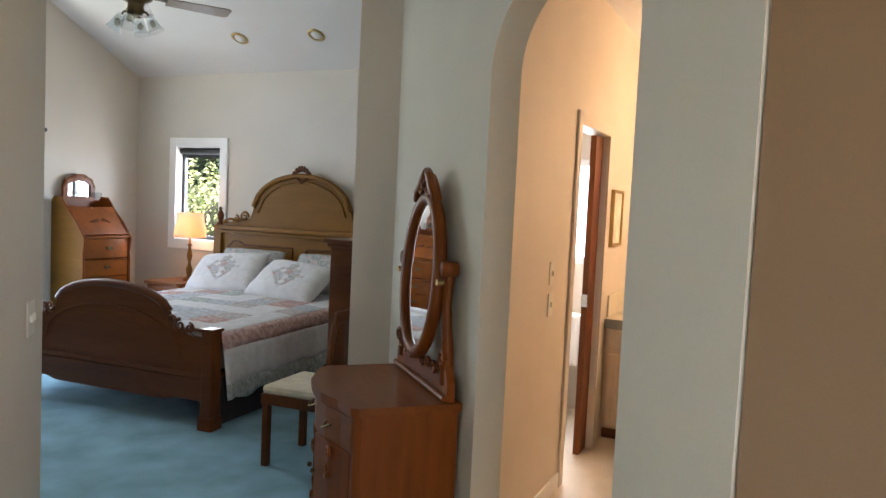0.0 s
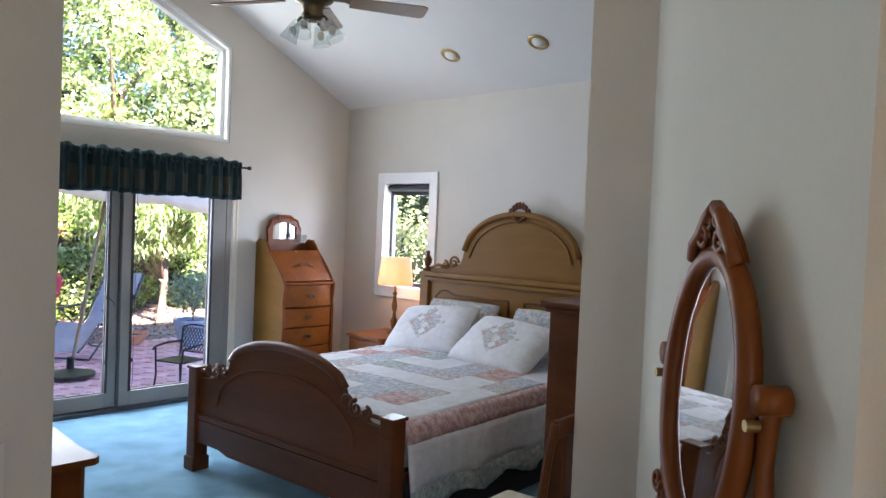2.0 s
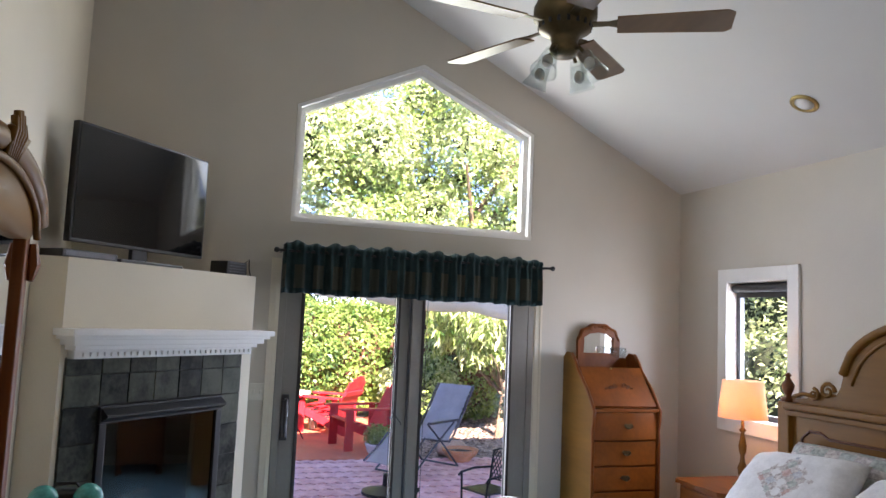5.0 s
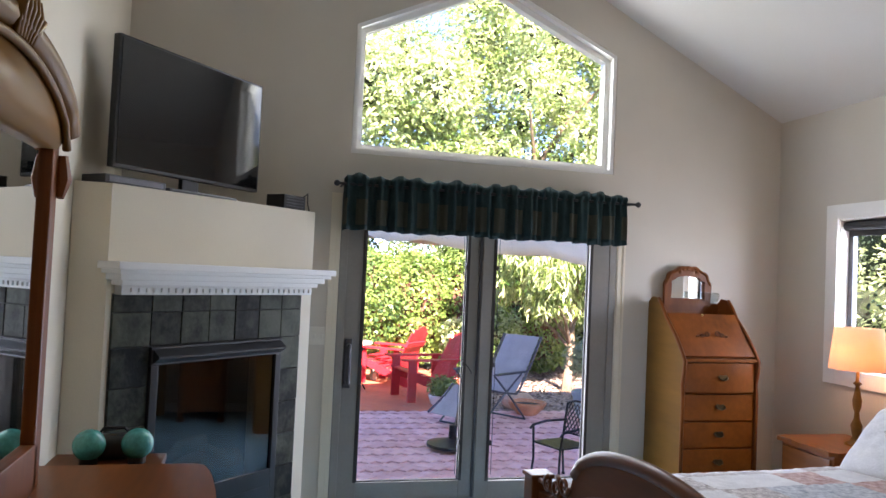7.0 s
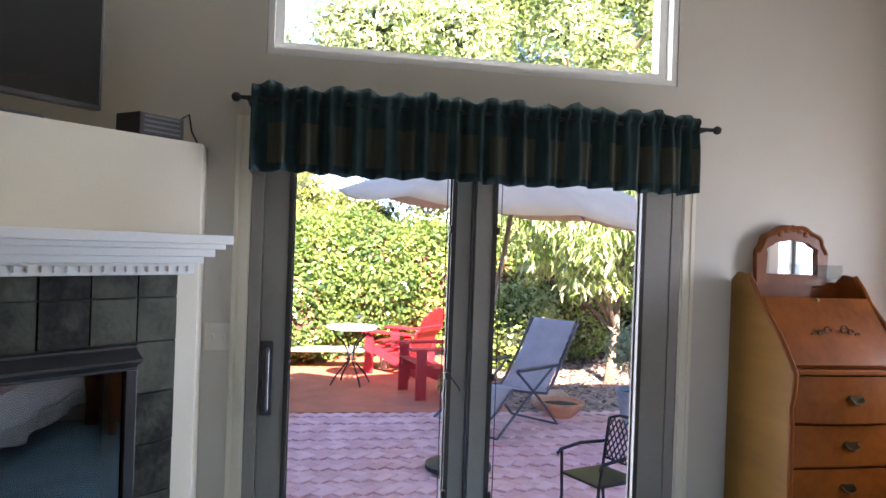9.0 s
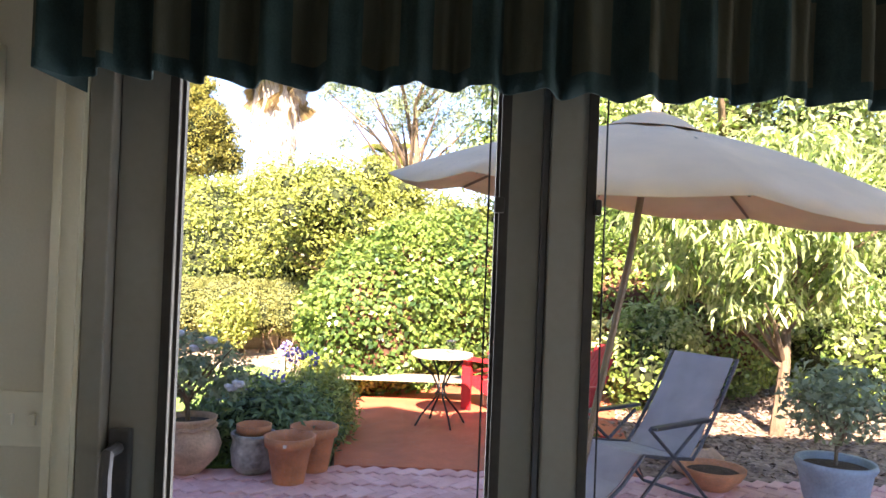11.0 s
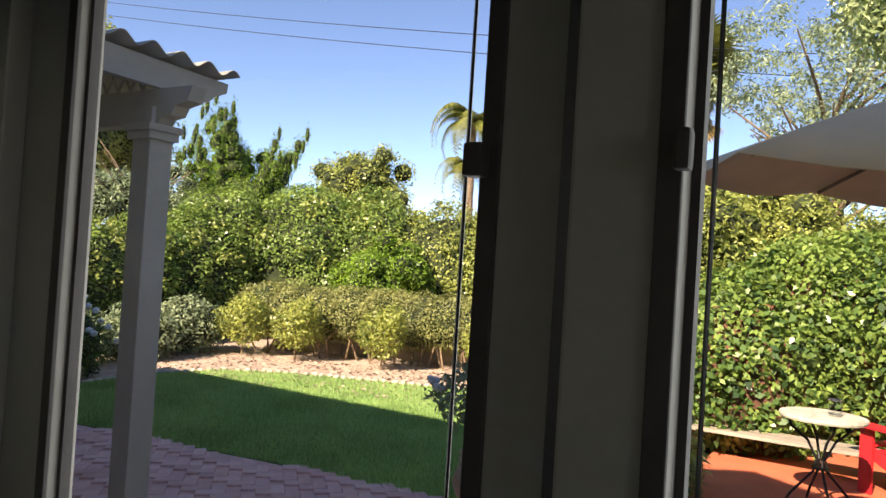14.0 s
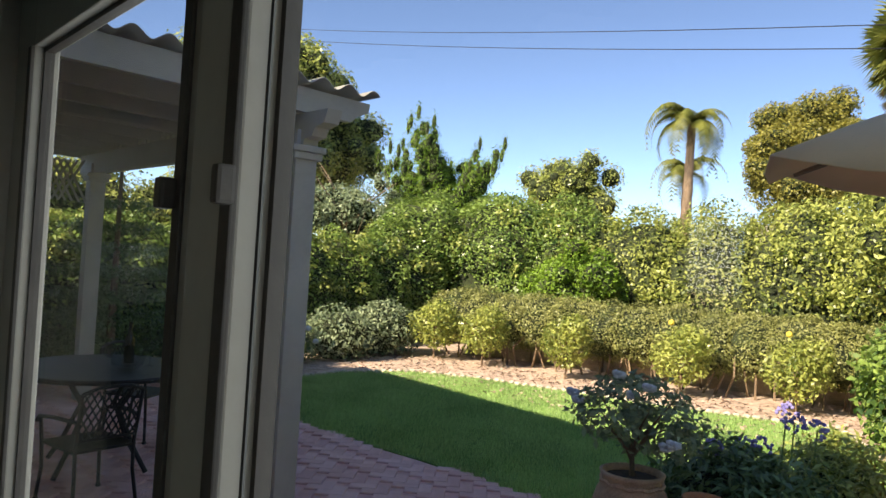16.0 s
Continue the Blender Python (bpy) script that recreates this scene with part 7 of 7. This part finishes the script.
def adirondack(m, label):
    t = thing("adirondack_chair", m, label, "chair", "red patio chairs")
    for s in (-1, 1):
        part("front_leg", box(B(), s * 0.31 - 0.012, s * 0.31 + 0.012, -0.36, -0.24, 0, 0.54), REDPAINT, t)
        part("side_rail", prism(B(), [(-0.34, 0.30), (-0.34, 0.40), (0.52, 0.10), (0.52, 0.0), (0.42, 0.0)], "x", s * 0.27 - 0.012, s * 0.27 + 0.012), REDPAINT, t)
        part("arm", prism(B(), [(s * 0.24, -0.44), (s * 0.40, -0.44), (s * 0.40, -0.1), (s * 0.36, 0.38), (s * 0.28, 0.38)], "z", 0.54, 0.565), REDPAINT, t)
        part("back_leg", box(B(), s * 0.31 - 0.012, s * 0.31 + 0.012, 0.24, 0.33, 0.0, 0.54), REDPAINT, t)
    for k in range(5):
        y = -0.35 + 0.115 * k
        part("seat_slat", box(B(), -0.27, 0.27, y, y + 0.10, 0.385 - 0.037 * k, 0.405 - 0.037 * k), REDPAINT, t)
    tilt = Matrix.Translation((0, 0.20, 0.20)) @ Matrix.Rotation(radians(-27), 4, "X")
    for k in range(-3, 4):
        h = 0.78 - 0.012 * k * k
        part("back_slat", box(B(), k * 0.078 - 0.035, k * 0.078 + 0.035, -0.01, 0.01, 0, h, 0.004, m=tilt), REDPAINT, t)
    part("back_rail", box(B(), -0.28, 0.28, 0.011, 0.035, 0.45, 0.52, m=tilt), REDPAINT, t)
    return t


adirondack(Matrix.Translation((-5.05, 0.78, GZ + 0.005)) @ Matrix.Rotation(radians(10), 4, "Z"), "red painted wooden garden armchair in the shade")
adirondack(Matrix.Translation((-6.45, 0.55, GZ + 0.005)) @ Matrix.Rotation(radians(-40), 4, "Z"), "red painted wooden garden armchair in the sun")

bt = thing("bistro_table", pose(-5.66, -0.16, GZ + 0.005), "small round stone-topped bistro table on iron legs", "table")
part("top", lathe(B(), [(0.30, 0.665), (0.305, 0.68), (0.30, 0.695), (0.0, 0.70)], 28), STONE, bt, "pale mosaic top")
for k in range(4):
    a = k * math.pi / 2 + 0.4
    c, s = math.cos(a), math.sin(a)
    part("leg", tube(B(), [(0.26 * c, 0.26 * s, 0.0), (0.20 * c, 0.20 * s, 0.10), (0.05 * c, 0.05 * s, 0.27), (0.03 * c, 0.03 * s, 0.36), (0.10 * c, 0.10 * s, 0.50), (0.22 * c, 0.22 * s, 0.60), (0.25 * c, 0.25 * s, 0.665)], 0.010, 6), BLACKMETAL, bt)
part("ring", tube(B(), [(0.06 * math.cos(a), 0.06 * math.sin(a), 0.30) for a in [i * math.pi / 8 for i in range(16)]], 0.006, 6, closed=True), BLACKMETAL, bt)
jl = thing("glass_lantern", pose(-5.63, -0.08, GZ + 0.705), "small glass candle jar on the bistro table", "lantern")
part("jar", lathe(B(), [(0.045, 0.0), (0.05, 0.02), (0.05, 0.12), (0.046, 0.12), (0.046, 0.02), (0.0, 0.015)], 16, cap=False), CLEAR, jl, smooth=True)
part("rim", tube(B(), [(0.05 * math.cos(a), 0.05 * math.sin(a), 0.12) for a in [i * math.pi / 8 for i in range(16)]], 0.005, 6, closed=True), CHROME, jl)
bn = thing("garden_bench", pose(-6.75, -0.75, GZ), "low weathered slatted bench under the ivy", "bench")
for k in range(3):
    part("slat", box(B(), 0.13 * k - 0.2, 0.13 * k - 0.09, -0.7, 1.2, 0.25, 0.28, 0.004), GREYWOOD, bn)
for y in (-0.6, 1.1):
    part("leg", box(B(), -0.16, 0.14, y - 0.03, y + 0.03, 0.0, 0.25), GREYWOOD, bn)

# reclining sling chair
mL = Matrix.Translation((-3.55, 1.20, GZ)) @ Matrix.Rotation(math.atan2(-0.81, 0.59), 4, "Z")     # x points the way it faces
lc = thing("sling_recliner", mL, "grey mesh folding recliner beside the umbrella", "chair")
back = [(-0.72, 0.98), (-0.52, 0.68), (-0.32, 0.42), (-0.22, 0.33)]
seat = [(-0.22, 0.33), (0.05, 0.37), (0.30, 0.42)]
foot = [(0.30, 0.42), (0.50, 0.26), (0.72, 0.14)]


def sling(name, line):
    bm = B()
    for (xa, za), (xb, zb) in zip(line, line[1:]):
        vs = [bm.verts.new(p) for p in ((xa, -0.25, za), (xa, 0.25, za), (xb, 0.25, zb), (xb, -0.25, zb))]
        bm.faces.new(vs)
    bmesh.ops.remove_doubles(bm, verts=bm.verts, dist=0.0001)
    o = part(name, bm, SLING, lc)
    md = o.modifiers.new("thickness", "SOLIDIFY")
    md.thickness = 0.006
    return o


bk = sling("backrest", back)
sling("seat", seat)
sling("footrest", foot)
for s in (-1, 1):
    y = s * 0.28
    part("side_tube", tube(B(), [(p[0], y, p[1]) for p in back + seat[1:] + foot[1:]], 0.013, 8), GREYFRAME, lc)
    part("leg", tube(B(), [(-0.42, y, 0.012), (-0.1, y, 0.30), (0.25, y, 0.58)], 0.012, 8), GREYFRAME, lc)
    part("leg", tube(B(), [(0.50, y, 0.012), (0.1, y, 0.30), (-0.3, y, 0.56)], 0.012, 8), GREYFRAME, lc)
    part("armrest", box(B(), -0.36, 0.24, y - 0.03 + 0.02 * s, y + 0.03 + 0.02 * s, 0.575, 0.60, 0.008), GREYFRAME, lc)
    part("lacing", tube(B(), [(p[0], s * 0.25 + 0.028 * s * (i % 2), p[1]) for i, p in enumerate([(back[0][0] + (back[2][0] - back[0][0]) * k / 16, back[0][1] + (back[2][1] - back[0][1]) * k / 16) for k in range(17)])], 0.004, 5), BLACKPLASTIC, lc)
for x in (-0.42, 0.50):
    part("cross_bar", tube(B(), [(x, -0.28, 0.012), (x, 0.28, 0.012)], 0.012, 8), GREYFRAME, lc)


def iron_chair(m, label, group="black iron chairs"):
    t = thing("iron_chair", m, label, "chair", group)
    part("seat", box(B(), -0.24, 0.24, -0.24, 0.24, 0.43, 0.45, 0.006), BLACKMETAL, t)
    for s in (-1, 1):
        part("leg", tube(B(), [(s * 0.24, -0.25, 0.012), (s * 0.22, -0.23, 0.25), (s * 0.23, -0.23, 0.44), (s * 0.25, -0.22, 0.62)], 0.014, 7), BLACKMETAL, t)
        part("leg", tube(B(), [(s * 0.24, 0.28, 0.012), (s * 0.22, 0.24, 0.25), (s * 0.22, 0.23, 0.45), (s * 0.23, 0.30, 0.86)], 0.014, 7), BLACKMETAL, t)
        part("armrest", tube(B(), [(s * 0.23, 0.26, 0.66), (s * 0.27, 0.0, 0.66), (s * 0.26, -0.22, 0.63), (s * 0.26, -0.26, 0.59)], 0.015, 7), BLACKMETAL, t)
        part("foot", lathe(B(), [(0.02, 0), (0.022, 0.015), (0.014, 0.03)], 8, m=Matrix.Translation((s * 0.24, -0.25, 0))), BLACKMETAL, t)
        part("foot", lathe(B(), [(0.02, 0), (0.022, 0.015), (0.014, 0.03)], 8, m=Matrix.Translation((s * 0.24, 0.28, 0))), BLACKMETAL, t)
    part("top_rail", tube(B(), [(-0.23, 0.30, 0.86), (-0.12, 0.315, 0.90), (0, 0.32, 0.905), (0.12, 0.315, 0.90), (0.23, 0.30, 0.86)], 0.014, 7), BLACKMETAL, t)
    part("lower_rail", tube(B(), [(-0.22, 0.245, 0.52), (0.22, 0.245, 0.52)], 0.010, 6), BLACKMETAL, t)
    bm = B()
    for k in range(-4, 9):
        for s in (-1, 1):
            x0, x1 = -0.22 + 0.055 * k * 1.0, -0.22 + 0.055 * k + 0.22
            a, b = (max(-0.22, x0), 0.52 + 0.35 * (max(-0.22, x0) - x0) / 0.22), (min(0.22, x1), 0.87 - 0.35 * (x1 - min(0.22, x1)) / 0.22)
            if a[0] < b[0]:
                pa = (s * a[0], 0.245 + (a[1] - 0.52) * 0.16, a[1])
                pb = (s * b[0], 0.245 + (b[1] - 0.52) * 0.16, b[1])
                tube(bm, [pa, pb], 0.007, 5)
    tagged(part("back_lattice", bm, BLACKMETAL, t, "woven lattice back"), kind="stuff")
    return t


iron_chair(Matrix.Translation((-1.0, 1.06, GZ)) @ Matrix.Rotation(radians(20), 4, "Z") @ Matrix.Scale(0.72, 4), "black iron armchair with lattice back beside the door")
iron_chair(Matrix.Translation((-2.28, -5.0, GZ)) @ Matrix.Rotation(radians(110), 4, "Z") @ Matrix.Scale(0.86, 4), "black iron armchair with lattice back at the dining table")
iron_chair(Matrix.Translation((-1.22, -4.30, GZ)) @ Matrix.Rotation(radians(12), 4, "Z") @ Matrix.Scale(0.86, 4), "black iron armchair with lattice back at the dining table")
iron_chair(Matrix.Translation((-2.05, -5.75, GZ)) @ Matrix.Rotation(radians(215), 4, "Z") @ Matrix.Scale(0.86, 4), "black iron armchair with lattice back behind the dining table")
dt = thing("dining_table", pose(-1.50, -5.02, GZ), "round black iron dining table on the patio", "table")
part("tabletop", lathe(B(), [(0.60, 0.70), (0.615, 0.71), (0.615, 0.725), (0.60, 0.735), (0.0, 0.737)], 40), BLACKMETAL, dt)
for k in range(4):
    a = k * math.pi / 2 + 0.6
    c, s = math.cos(a), math.sin(a)
    part("leg", tube(B(), [(0.42 * c, 0.42 * s, 0.012), (0.30 * c, 0.30 * s, 0.18), (0.16 * c, 0.16 * s, 0.45), (0.35 * c, 0.35 * s, 0.70)], 0.018, 7), BLACKMETAL, dt)
for x, y in ((-1.80, -4.90), (-1.44, -4.72)):
    wg = thing("wine_glass", pose(x, y, GZ + 0.738), "stemmed wine glass on the dining table", "glass", "wine glasses")
    part("glass", lathe(B(), [(0.035, 0.0), (0.033, 0.004), (0.005, 0.012), (0.004, 0.09), (0.03, 0.12), (0.038, 0.16), (0.033, 0.21), (0.031, 0.21), (0.035, 0.16), (0.028, 0.124), (0.0, 0.1)], 16, cap=False), CLEAR, wg, smooth=True)
gb = thing("glass_bowl", pose(-1.62, -4.85, GZ + 0.738), "large glass bowl on the dining table", "bowl")
part("bowl", lathe(B(), [(0.06, 0.0), (0.11, 0.03), (0.13, 0.11), (0.125, 0.11), (0.105, 0.035), (0.0, 0.012)], 20, cap=False), CLEAR, gb, smooth=True)
wb = thing("bottle", pose(-1.72, -5.12, GZ + 0.738), "dark wine bottle on the dining table", "bottle")
part("body", lathe(B(), [(0.037, 0.0), (0.038, 0.18), (0.016, 0.23), (0.014, 0.30), (0.016, 0.31)], 16), SCREEN, wb, smooth=True)

# ---- pots ----


def pot(name, x, y, prof, material, label, soil, group="", z=GZ):
    t = thing(name, pose(x, y, z), label, "pot", group)
    part("pot_body", lathe(B(), prof, 28, cap=False), material, t, smooth=True)
    part("pot_floor", lathe(B(), [(prof[0][0], 0.002), (prof[0][0] * 0.5, 0.004), (0.0, 0.004)], 20, cap=False), material, t)
    if soil:
        part("soil", lathe(B(), [(soil[0], soil[1]), (soil[0] * 0.5, soil[1] + 0.012), (0.0, soil[1] + 0.014)], 20, cap=False), POTSOIL, t)
    return t


def flower_pot(x, y, s, label):
    prof = [(0.11 * s, 0.0), (0.155 * s, 0.26 * s), (0.175 * s, 0.26 * s), (0.185 * s, 0.33 * s), (0.165 * s, 0.33 * s), (0.15 * s, 0.26 * s), (0.105 * s, 0.015 * s)]
    t = pot("flower_pot", x, y, prof, TERRA, label, None, "terracotta pots")
    part("sticker", box(B(), 0.178 * s, 0.188 * s, -0.012, 0.012, 0.285 * s, 0.305 * s), PORCELAIN, t, "white price sticker")


flower_pot(-3.70, -1.24, 1.0, "empty terracotta flower pot in front of the group")
flower_pot(-4.02, -1.12, 1.0, "empty terracotta flower pot behind the others")
pot("glazed_pot", -3.92, -1.55, [(0.10, 0), (0.15, 0.05), (0.165, 0.16), (0.15, 0.24), (0.165, 0.27), (0.165, 0.29), (0.145, 0.29), (0.13, 0.24), (0.09, 0.02)], GLAZED, "white and green glazed pot with a terracotta pot inside", None)
t = pot("flower_pot", -3.92, -1.55, [(0.08, 0.0), (0.11, 0.12), (0.125, 0.12), (0.13, 0.18), (0.118, 0.18), (0.10, 0.11), (0.075, 0.01)], TERRA, "terracotta pot standing inside the glazed pot", None, "terracotta pots", GZ + 0.17)
urn = pot("urn", -3.86, -2.02, [(0.11, 0), (0.14, 0.03), (0.22, 0.12), (0.245, 0.20), (0.22, 0.28), (0.185, 0.325), (0.195, 0.34), (0.185, 0.36), (0.20, 0.375), (0.21, 0.40), (0.19, 0.405), (0.175, 0.36), (0.20, 0.25), (0.10, 0.02)], TERRALIGHT, "large rounded terracotta urn with a rope band", (0.185, 0.36))
part("rope_band", tube(B(), [((0.196 + 0.006 * math.cos(10 * a)) * math.cos(a), (0.196 + 0.006 * math.cos(10 * a)) * math.sin(a), 0.338 + 0.006 * math.sin(10 * a)) for a in [i * math.pi / 40 for i in range(80)]], 0.013, 6, closed=True), TERRALIGHT, urn)
rp = thing("potted_rose", pose(-3.86, -2.02, GZ + 0.36), "white rose bush growing in the urn", "rose")
part("stems", limbs(B(), (0, 0, 0.0), (0.02, 0.0, 0.22), 0.02, 0.012, 12, 0.36, 31, 0.9), BARK, rp)
P, Nn = blob_points([(0, 0, 0.42, 0.36, 0.40, 0.22), (0.05, -0.22, 0.40, 0.20, 0.22, 0.18), (-0.05, 0.25, 0.34, 0.20, 0.20, 0.18), (0, 0.02, 0.54, 0.24, 0.28, 0.12)], 1500, 90, 0.85)
lv = new("leaves", leaf_mesh("leaves", P, Nn, 0.055, LEAFGREY, 0.55, 0, 90))
lv.parent = rp
tagged(lv, kind="stuff")
rr = random.Random(2)
for x, y, z in ((0.20, -0.36, 0.50), (0.14, -0.05, 0.66), (0.20, 0.10, 0.56), (0.22, 0.36, 0.30), (0.24, 0.42, 0.33), (0.18, 0.20, 0.62), (0.22, -0.30, 0.46)):
    bm = B()
    for k in range(9):
        a = k * 2.4
        ball(bm, (x + 0.022 * math.cos(a), y + 0.022 * math.sin(a), z + 0.008 * (k % 3)), 0.028, 1, (1, 1, 0.7))
    part("rose", bm, PETALWHITE, rp, "white rose", True)
ag = plant("agapanthus", "dark strappy agapanthus clump with blue flower heads", "plant")
P, Nn = blob_points([(-4.55, -1.75, 0.02, 0.45, 0.48, 0.42), (-4.5, -1.35, 0.0, 0.38, 0.35, 0.36)], 6500, 91, 0.5)
lv = new("leaves", leaf_mesh("leaves", P[P[:, 2] > GZ], Nn[P[:, 2] > GZ], 0.10, LEAFBLADE, 0.28, 0.5, 91))
lv.parent = ag
tagged(lv, kind="stuff")
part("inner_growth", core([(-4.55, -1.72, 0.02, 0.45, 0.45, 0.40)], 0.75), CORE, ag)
for i, (x, y, z) in enumerate(((-4.9, -1.45, 0.58), (-4.95, -1.32, 0.55), (-4.7, -1.70, 0.38), (-4.65, -1.55, 0.42), (-5.0, -1.55, 0.62), (-4.5, -1.82, 0.36))):
    bm = B()
    r9 = random.Random(i)
    for k in range(26):
        d = Vector((r9.gauss(0, 1), r9.gauss(0, 1), r9.gauss(0, 1) + 0.5)).normalized()
        ball(bm, Vector((x, y, z)) + d * 0.065, 0.014, 1)
    fl = part("flower_head", bm, PETALBLUE, ag, "violet-blue flower head")
    part("stalk", tube(B(), [(x + 0.1, y - 0.05, GZ), (x + 0.03, y, z * 0.5), (x, y, z)], 0.006, 5), LEAF, fl)
yb = plant("border_shrub", "yellow-green leafy shrub beside the red slab", "shrub")
foliage(yb, [(-5.35, -1.35, 0.10, 0.42, 0.38, 0.40), (-5.0, -1.2, 0.05, 0.36, 0.30, 0.32)], 5200, 0.075, LEAFYEL, 92, 0.3, 0.5, corek=0.6)
pot("terracotta_bowl", -3.92, 1.86, [(0.12, 0), (0.2, 0.08), (0.235, 0.13), (0.24, 0.16), (0.215, 0.16), (0.18, 0.09), (0.10, 0.02)], TERRA, "wide low terracotta bowl", (0.2, 0.12))
pot("terracotta_bowl", -4.35, 1.90, [(0.16, 0.0), (0.22, 0.05), (0.20, 0.13), (0.12, 0.2), (0.10, 0.21), (0.11, 0.19), (0.18, 0.12), (0.15, 0.02)], TERRALIGHT, "round weathered clay pot", None)
bp = pot("tall_blue_pot", -3.42, 2.50, [(0.15, 0), (0.20, 0.12), (0.235, 0.30), (0.26, 0.34), (0.25, 0.37), (0.225, 0.36), (0.21, 0.30), (0.13, 0.02)], BLUEPOT, "blue-grey ceramic planter on the bark", (0.22, 0.32))
bs = plant("potted_shrub", "small leafy shrub in the blue planter", "shrub")
part("stems", limbs(B(), (-3.42, 2.5, 0.17), (-3.42, 2.5, 0.4), 0.015, 0.01, 9, 0.3, 33, 0.9), BARK, bs)
foliage(bs, [(-3.42, 2.5, 0.62, 0.34, 0.36, 0.26)], 1500, 0.06, LEAFGREY, 93, 0.5, 0.8, corek=0)
wp = pot("white_planter", -4.35, 0.88, [(0.10, 0), (0.16, 0.06), (0.19, 0.15), (0.20, 0.17), (0.175, 0.17), (0.15, 0.10), (0.09, 0.02)], PORCELAIN, "low white ceramic planter", (0.17, 0.14))
su = plant("potted_shrub", "small green plant in the white planter", "plant")
foliage(su, [(-4.35, 0.88, 0.12, 0.2, 0.2, 0.14)], 700, 0.06, LEAF, 94, 0.4, 0.8, corek=0)
bl = thing("wall_lantern", pose(-0.15, -3.3, 1.95), "white outdoor lantern on the house wall", "lamp")
part("body", lathe(B(), [(0.05, -0.15), (0.07, 0.1), (0.075, 0.1), (0.03, 0.16), (0.01, 0.18)], 8, m=Matrix.Translation((-0.16, 0, 0))), WHITE, bl)
part("arm", tube(B(), [(0, 0, 0.05), (-0.10, 0, 0.22), (-0.16, 0, 0.18)], 0.012, 6), WHITE, bl)
pf = plant("patio_flowers", "low yellow-green plants at the patio edge by the door", "plant")
foliage(pf, [(-0.75, -2.6, 0.05, 0.22, 0.4, 0.3), (-0.6, -2.1, -0.02, 0.2, 0.3, 0.2)], 1500, 0.06, LEAFYEL, 95, 0.5, 0.7, corek=0.5)

# ---- brick paving: the nearest stretch as pieces, the rest joined ----
patio = bpy.data.objects["patio_bed"]
bw, bl_ = 0.098, 0.198
shape = mesh_from("brick", [(x, y, z) for z, k in ((0, 1.0), (0.010, 1.0), (0.016, 0.94)) for x, y in ((-bl_ / 2 * k, -bw / 2 * (k if k == 1 else 0.9)), (bl_ / 2 * k, -bw / 2 * (k if k == 1 else 0.9)), (bl_ / 2 * k, bw / 2 * (k if k == 1 else 0.9)), (-bl_ / 2 * k, bw / 2 * (k if k == 1 else 0.9)))],
                  [(8, 9, 10, 11)] + [(a + i, a + (i + 1) % 4, a + 4 + (i + 1) % 4, a + 4 + i) for a in (0, 4) for i in range(4)], PAVEROBJ)
poly = np.array([(-0.17, -9.4), (-0.17, 4.4), (-4.13, 4.4), (-4.13, -1.25), (-3.93, -2.2), (-3.85, -3.0), (-3.77, -4.0), (-3.57, -5.2), (-3.44, -6.4), (-3.29, -7.4), (-2.65, -9.4)])


def in_poly(x, y):
    c, j = False, len(poly) - 1
    for i in range(len(poly)):
        if (poly[i, 1] > y) != (poly[j, 1] > y) and x < (poly[j, 0] - poly[i, 0]) * (y - poly[i, 1]) / (poly[j, 1] - poly[i, 1]) + poly[i, 0]:
            c = not c
        j = i
    return c


V, F, count = [], [], 0
rp2 = random.Random(6)
base = [tuple(v.co) for v in shape.vertices]
bf = [tuple(p.vertices) for p in shape.polygons]
U = 0.1
spots = []
for i in range(-70, 100):                    # herringbone
    for j in range(-60, 80):
        k = (i - j) % 4
        if k == 0:
            spots.append((i * U + U, j * U + U / 2, 0))
        elif k == 2:
            spots.append((i * U + U / 2, j * U + U, 1))
ca, sa = math.cos(radians(45)), math.sin(radians(45))
for px, py, turn in spots:
    x, y = (px * ca - py * sa) - 2.2, (px * sa + py * ca) - 4.2
    if not in_poly(x, y) or y > 4.3:
        continue
    ang = radians(45) + (math.pi / 2 if turn else 0)
    dz = GZ - 0.014 + rp2.uniform(-0.002, 0.002)
    if count < 300 and -3.95 < x < -3.0 and -5.0 < y < -1.0:
        o = new("brick", shape)
        o.matrix_basis = pose(x, y, dz, 0, 0, math.degrees(ang))
        o.parent = patio
        count += 1
        continue
    c, s = math.cos(ang), math.sin(ang)
    b0 = len(V)
    V += [(x + c * vx - s * vy, y + s * vx + c * vy, dz + vz) for vx, vy, vz in base]
    F += [tuple(b0 + q for q in f) for f in bf]
rest = new("bricks", mesh_from("bricks", V, F, PAVER))
rest.parent = patio
tagged(rest, kind="stuff")
